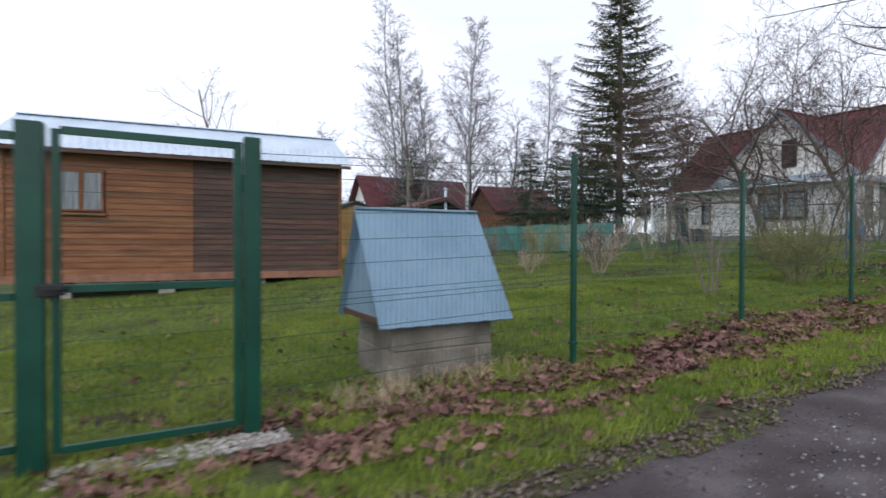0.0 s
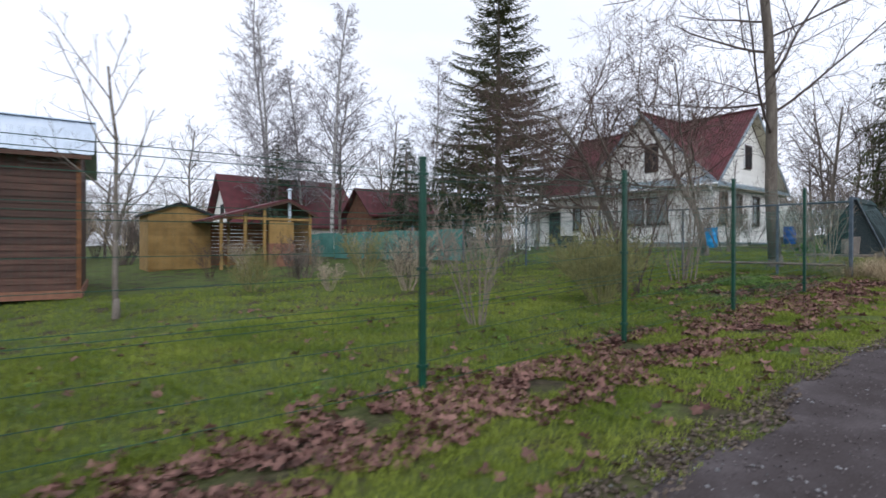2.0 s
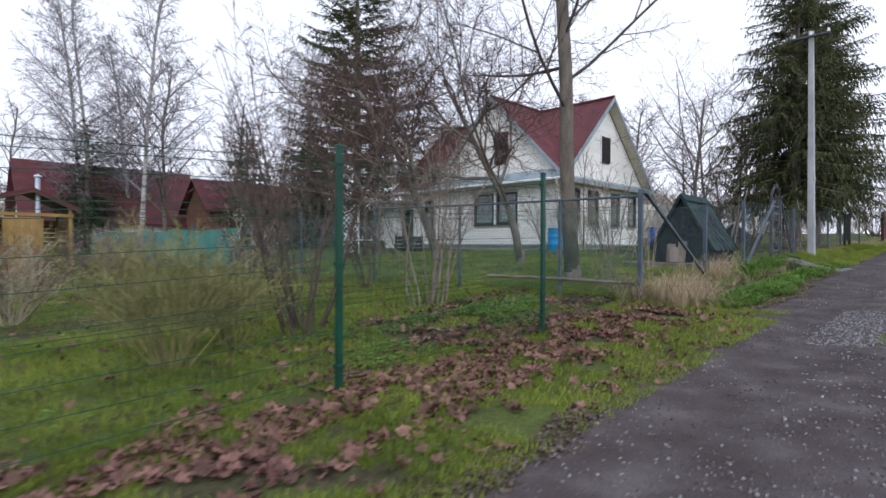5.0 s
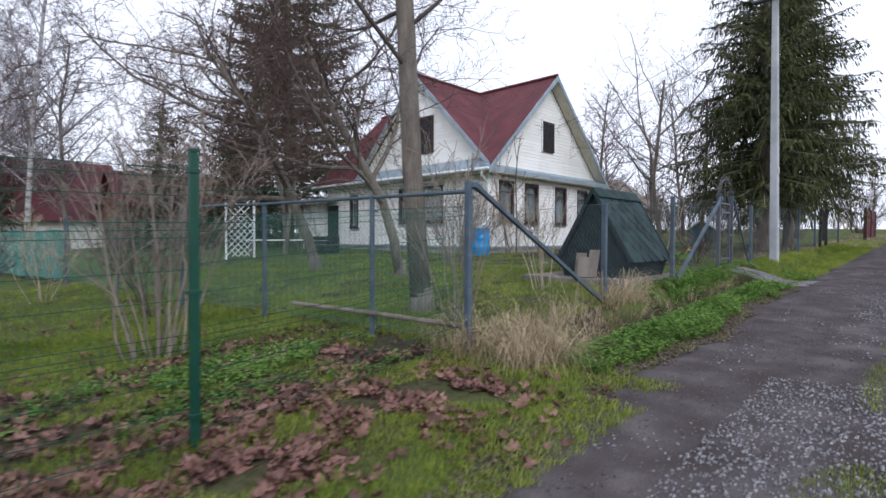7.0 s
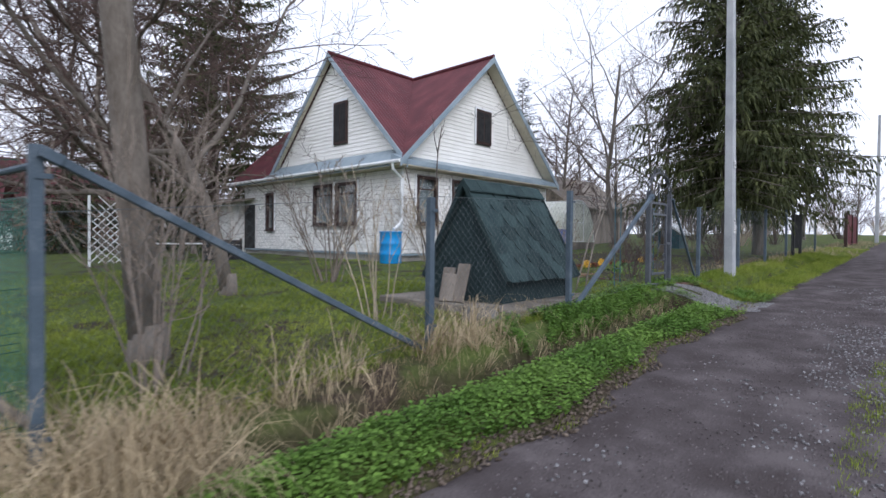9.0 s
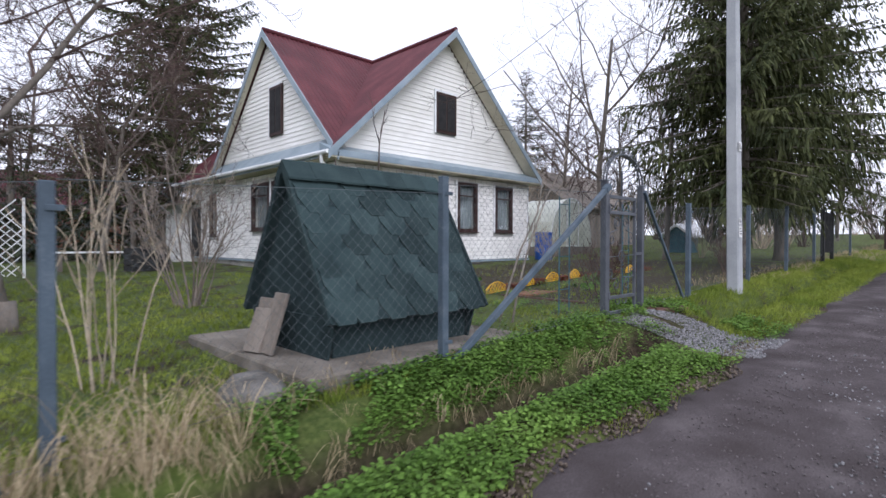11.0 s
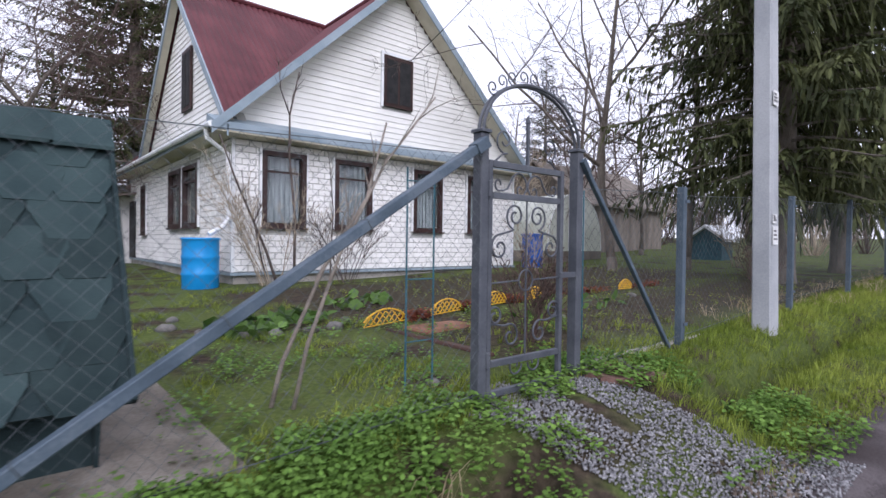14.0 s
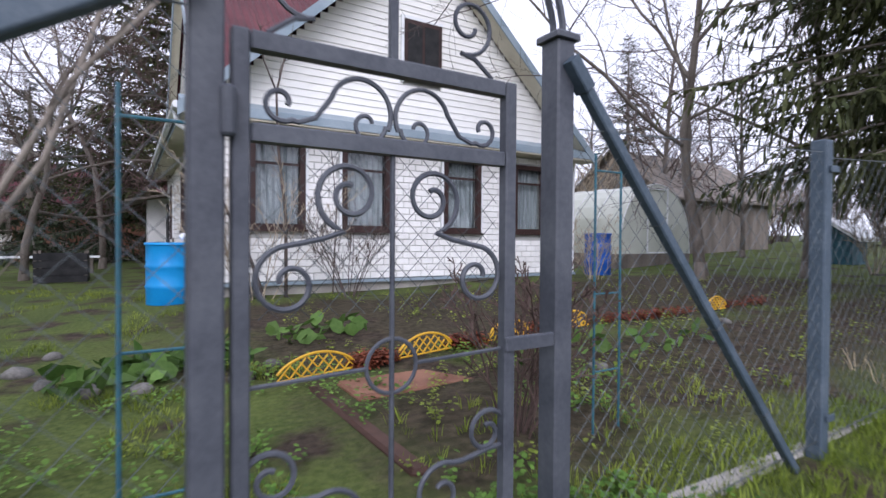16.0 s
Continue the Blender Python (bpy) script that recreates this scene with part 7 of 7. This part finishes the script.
garden_pavilion()
s = small_roofed("wooden_shed", "small ochre plank garden shed", "shed", 4.2, 6.7, 22.0, 24.5, 0.3, 2.9, 3.25, M_OCHRE, M_RUBBER, "y", 0.2)
for k in range(14):
    b = Build()
    b.box(4.17, 6.72, 21.96, 21.995, 0.35 + k * 0.165, 0.5 + k * 0.165)
    part("plank", b, M_OCHRE, s)
small_roofed("grey_outbuilding", "low grey outbuilding at the back of the gardens", "outbuilding", -3.2, 0.8, 35, 38, 0, 2.1, 3.1, M_GREYWOOD, M_GREYWOOD, "x", 0.3)
small_roofed("red_outbuilding", "dark red timber outbuilding behind the house", "outbuilding", 19.2, 25.0, 28.8, 32.6, 1.3, 3.7, 5.6, M_BRICKRED, M_REDROOF, "x", 0.4)
small_roofed("brown_house", "low brown house beyond the beds", "house", 41.8, 49.5, 11.9, 17, 1.7, 4.2, 6.2, M_GREYWOOD, M_GREYWOOD, "x", 0.4)
small_roofed("garden_hut", "small teal hut with a pale roof beyond the fence", "hut", 40.0, 40.9, 5.0, 6.0, 1.6, 2.55, 2.85, M_TURQ, M_WHITEPL, "x", 0.2)
gt = thing("metal_gate", "dark red sheet-metal gate far along the lane", "gate", "", (53, -0.3, 2.1))
for px in (50.2, 53.0, 55.8):
    b = Build()
    b.chamfer(px - 0.08, px + 0.08, -0.4, -0.24, 1.6, 3.75, 0.01)
    part("gate_post", b, M_BROWN, gt)
for px in (50.3, 53.1):
    b = Build()
    n = 30
    for i in range(n + 1):
        x = px + 2.6 * i / n
        for o in (0, 0.01):
            for zz in (2.0, 3.7):
                b.v.append(Vector((x, -0.34 + (0.03 if i % 4 < 2 else 0) + o, zz)))
    for i in range(n):
        a = 4 * i
        b.f += [(a, a + 4, a + 5, a + 1), (a + 2, a + 3, a + 7, a + 6), (a + 1, a + 5, a + 7, a + 3)]
    part("sheet_leaf", b, M_REDROOF, gt)


# white lattice and yard odds
def lattice(x, y, w, h):
    z = gz(x, y)
    t = thing("lattice_trellis", "white wooden lattice trellis by the house", "trellis", "", (x, y, z))
    for i in range(-5, 9):
        for sg in (1, -1):
            pts = []
            for q in np.linspace(0, h, 9):
                u = i * 0.22 + sg * q + (0 if sg > 0 else 0.4)
                if 0 <= u <= w:
                    pts.append((x + u, y + (0.012 if sg > 0 else 0), z + 0.1 + q))
            if len(pts) > 1:
                b = Build()
                b.tube([pts[0], pts[-1]], 0.018, 4)
                part("slat", b, M_WHITEPL, t)
    for u in (0, w):
        b = Build()
        b.chamfer(x + u - 0.03, x + u + 0.03, y - 0.03, y + 0.03, z - 0.1, z + h + 0.15, 0.005)
        part("upright", b, M_WHITEPL, t)


lattice(18.4, 13.9, 1.0, 1.95)
def compost_bin(x, y):
    z = gz(x, y)
    t = thing("compost_bin", "dark slatted compost bin standing in the yard", "compost bin", "", (x, y, z))
    for sg in (-1, 1):
        for k in range(4):
            b = Build()
            b.chamfer(x - 0.5, x + 0.5, y + sg * 0.4 - 0.012, y + sg * 0.4 + 0.012, z + 0.02 + 0.17 * k, z + 0.17 + 0.17 * k, 0.004)
            part("slat", b, M_RUBBER, t)
            b = Build()
            b.chamfer(x + sg * 0.5 - 0.012, x + sg * 0.5 + 0.012, y - 0.385, y + 0.385, z + 0.02 + 0.17 * k, z + 0.17 + 0.17 * k, 0.004)
            part("slat", b, M_RUBBER, t)
    for a in (-0.47, 0.47):
        for c in (-0.37, 0.37):
            b = Build()
            b.chamfer(x + a - 0.03, x + a + 0.03, y + c - 0.03, y + c + 0.03, z - 0.1, z + 0.74, 0.005)
            part("corner_post", b, M_GREYWOOD, t)


def plank_bench(x, y, length):
    z = gz(x, y)
    t = thing("plank_bench", "long pale plank bench in the yard", "bench", "", (x, y, z))
    for k in range(2):
        b = Build()
        b.chamfer(x - length / 2, x + length / 2, y - 0.2 + 0.21 * k, y + 0.2 * k, z + 0.5, z + 0.55, 0.006)
        part("plank", b, M_WHITEPL, t)
    for a in (-0.42, 0.42):
        b = Build()
        b.chamfer(x + a * length - 0.05, x + a * length + 0.05, y - 0.16, y + 0.16, z - 0.1, z + 0.499, 0.006)
        part("trestle", b, M_GREYWOOD, t)


compost_bin(22.25, 13.95)
plank_bench(21.6, 16.4, 2.6)

# overhead wires along the lane
for k, (y, z) in enumerate(((-0.9, 9.0), (-0.1, 9.0))):
    b = Build()
    pts = []
    for i in range(25):
        q = i / 24
        pts.append((27.46 + 31.1 * q, y + 0.22, 8.6 + 1.6 * q - 1.2 * q * (1 - q)))
    b.tube(pts, 0.009, 4)
    solo("overhead_wire", b, M_RUBBER, "black overhead power wire along the lane", "power line", "power lines")
b = Build()
b.tube([Vector((27.46, -0.2, 8.5)).lerp(Vector((28.3, 7.1, 6.2)), q / 12) - Vector((0, 0, 0.9 * (q / 12) * (1 - q / 12))) for q in range(13)], 0.008, 4)
solo("service_wire", b, M_RUBBER, "black service wire from the pole to the house", "power line", "power lines")


# ---- cladding of the white house, piece by piece ----
def brick_mesh(name, w, h, material, axis_):
    q = Build()
    d, c = 0.02, 0.006
    pts = []
    for dd, cc in ((0.0, 0.0), (-d, c)):
        for u, v in ((cc, cc), (w - cc, cc), (w - cc, h - cc), (cc, h - cc)):
            pts.append(Vector((u, dd, v)) if axis_ == "y" else Vector((dd, w - u, v)))
    q.add(pts, [(4, 5, 6, 7), (0, 1, 5, 4), (1, 2, 6, 5), (2, 3, 7, 6), (3, 0, 4, 7)])
    return q


def clad(plane, at, u0, u1, z0, z1, holes, limit):
    w, h = 0.252, 0.108
    me = {}
    rest = Build()
    count = 0
    rows_ = int((z1 - z0) / (h + 0.01))
    for r in range(rows_):
        z = z0 + r * (h + 0.01)
        u = u0 - (0.13 if r % 2 else 0.0)
        while u < u1:
            a, c = max(u, u0), min(u + w, u1)
            for hh in holes:
                if z + h > hh[2] - 0.05 and z < hh[3] + 0.03:
                    if a < hh[0] - 0.05 < c:
                        c = hh[0] - 0.055
                    elif a < hh[1] + 0.05 < c:
                        a = hh[1] + 0.055
                    elif hh[0] - 0.05 <= a and c <= hh[1] + 0.05:
                        c = a
            if c - a > 0.04:
                key = round(c - a, 2)
                q = brick_mesh("siding_brick", key - 0.002, h, M_WHITE, plane)
                jut = 0.004 * ((int(a * 71) + r * 13) % 3)
                m = Matrix.Translation((a, at - jut, z) if plane == "y" else (at - jut, a, z))
                if count < limit and z > 1.9:
                    if key not in me:
                        me[key] = q.mesh("siding_brick", M_WHITE)
                    piece("siding_brick", me[key], m, HOUSE)
                    count += 1
                else:
                    rest.add([m @ v for v in q.v], q.f)
            u += w + 0.009
    tagged(part("siding_bricks", rest, M_WHITE_I, HOUSE), kind="stuff")


clad("y", HY0 + 0.018, HX0 + 0.05, HX1 - 0.06, HZ + 0.01, 4.15, FRONT, 300)
clad("x", HX0 + 0.018, HY0 + 0.06, HY1, HZ + 0.01, 4.15, SIDE, 0)


def clapboards(plane):
    h = 0.125
    if plane == "y":
        half, mid, at, hole = 3.84, RX + 0.04, HY0 + 0.028, GABLE["y"]
    else:
        half, mid, at, hole = 3.56, CY, HX0 + 0.028, GABLE["x"]
    z = 4.45
    while z < RZ - 0.3:
        hw = half * (RZ - 0.1 - z - h) / (RZ - 0.1 - 4.5)
        runs = [(mid - hw, mid + hw)]
        if z + h > hole[2] and z < hole[3]:
            runs = [(mid - hw, hole[0] - 0.002), (hole[1] + 0.002, mid + hw)]
        for a, c in runs:
            q = Build()
            if plane == "y":
                vs = [(a, at, z), (c, at, z), (c, at - 0.026, z), (a, at - 0.026, z), (a, at, z + h), (c, at, z + h), (c, at - 0.008, z + h), (a, at - 0.008, z + h)]
            else:
                vs = [(at, c, z), (at, a, z), (at - 0.026, a, z), (at - 0.026, c, z), (at, c, z + h), (at, a, z + h), (at - 0.008, a, z + h), (at - 0.008, c, z + h)]
            q.add([Vector(v) for v in vs], [(0, 1, 2, 3), (3, 2, 6, 7), (7, 6, 5, 4), (0, 3, 7, 4), (1, 5, 6, 2)])
            part("clapboard", q, M_CREAM, HOUSE)
        z += h


clapboards("y")
clapboards("x")
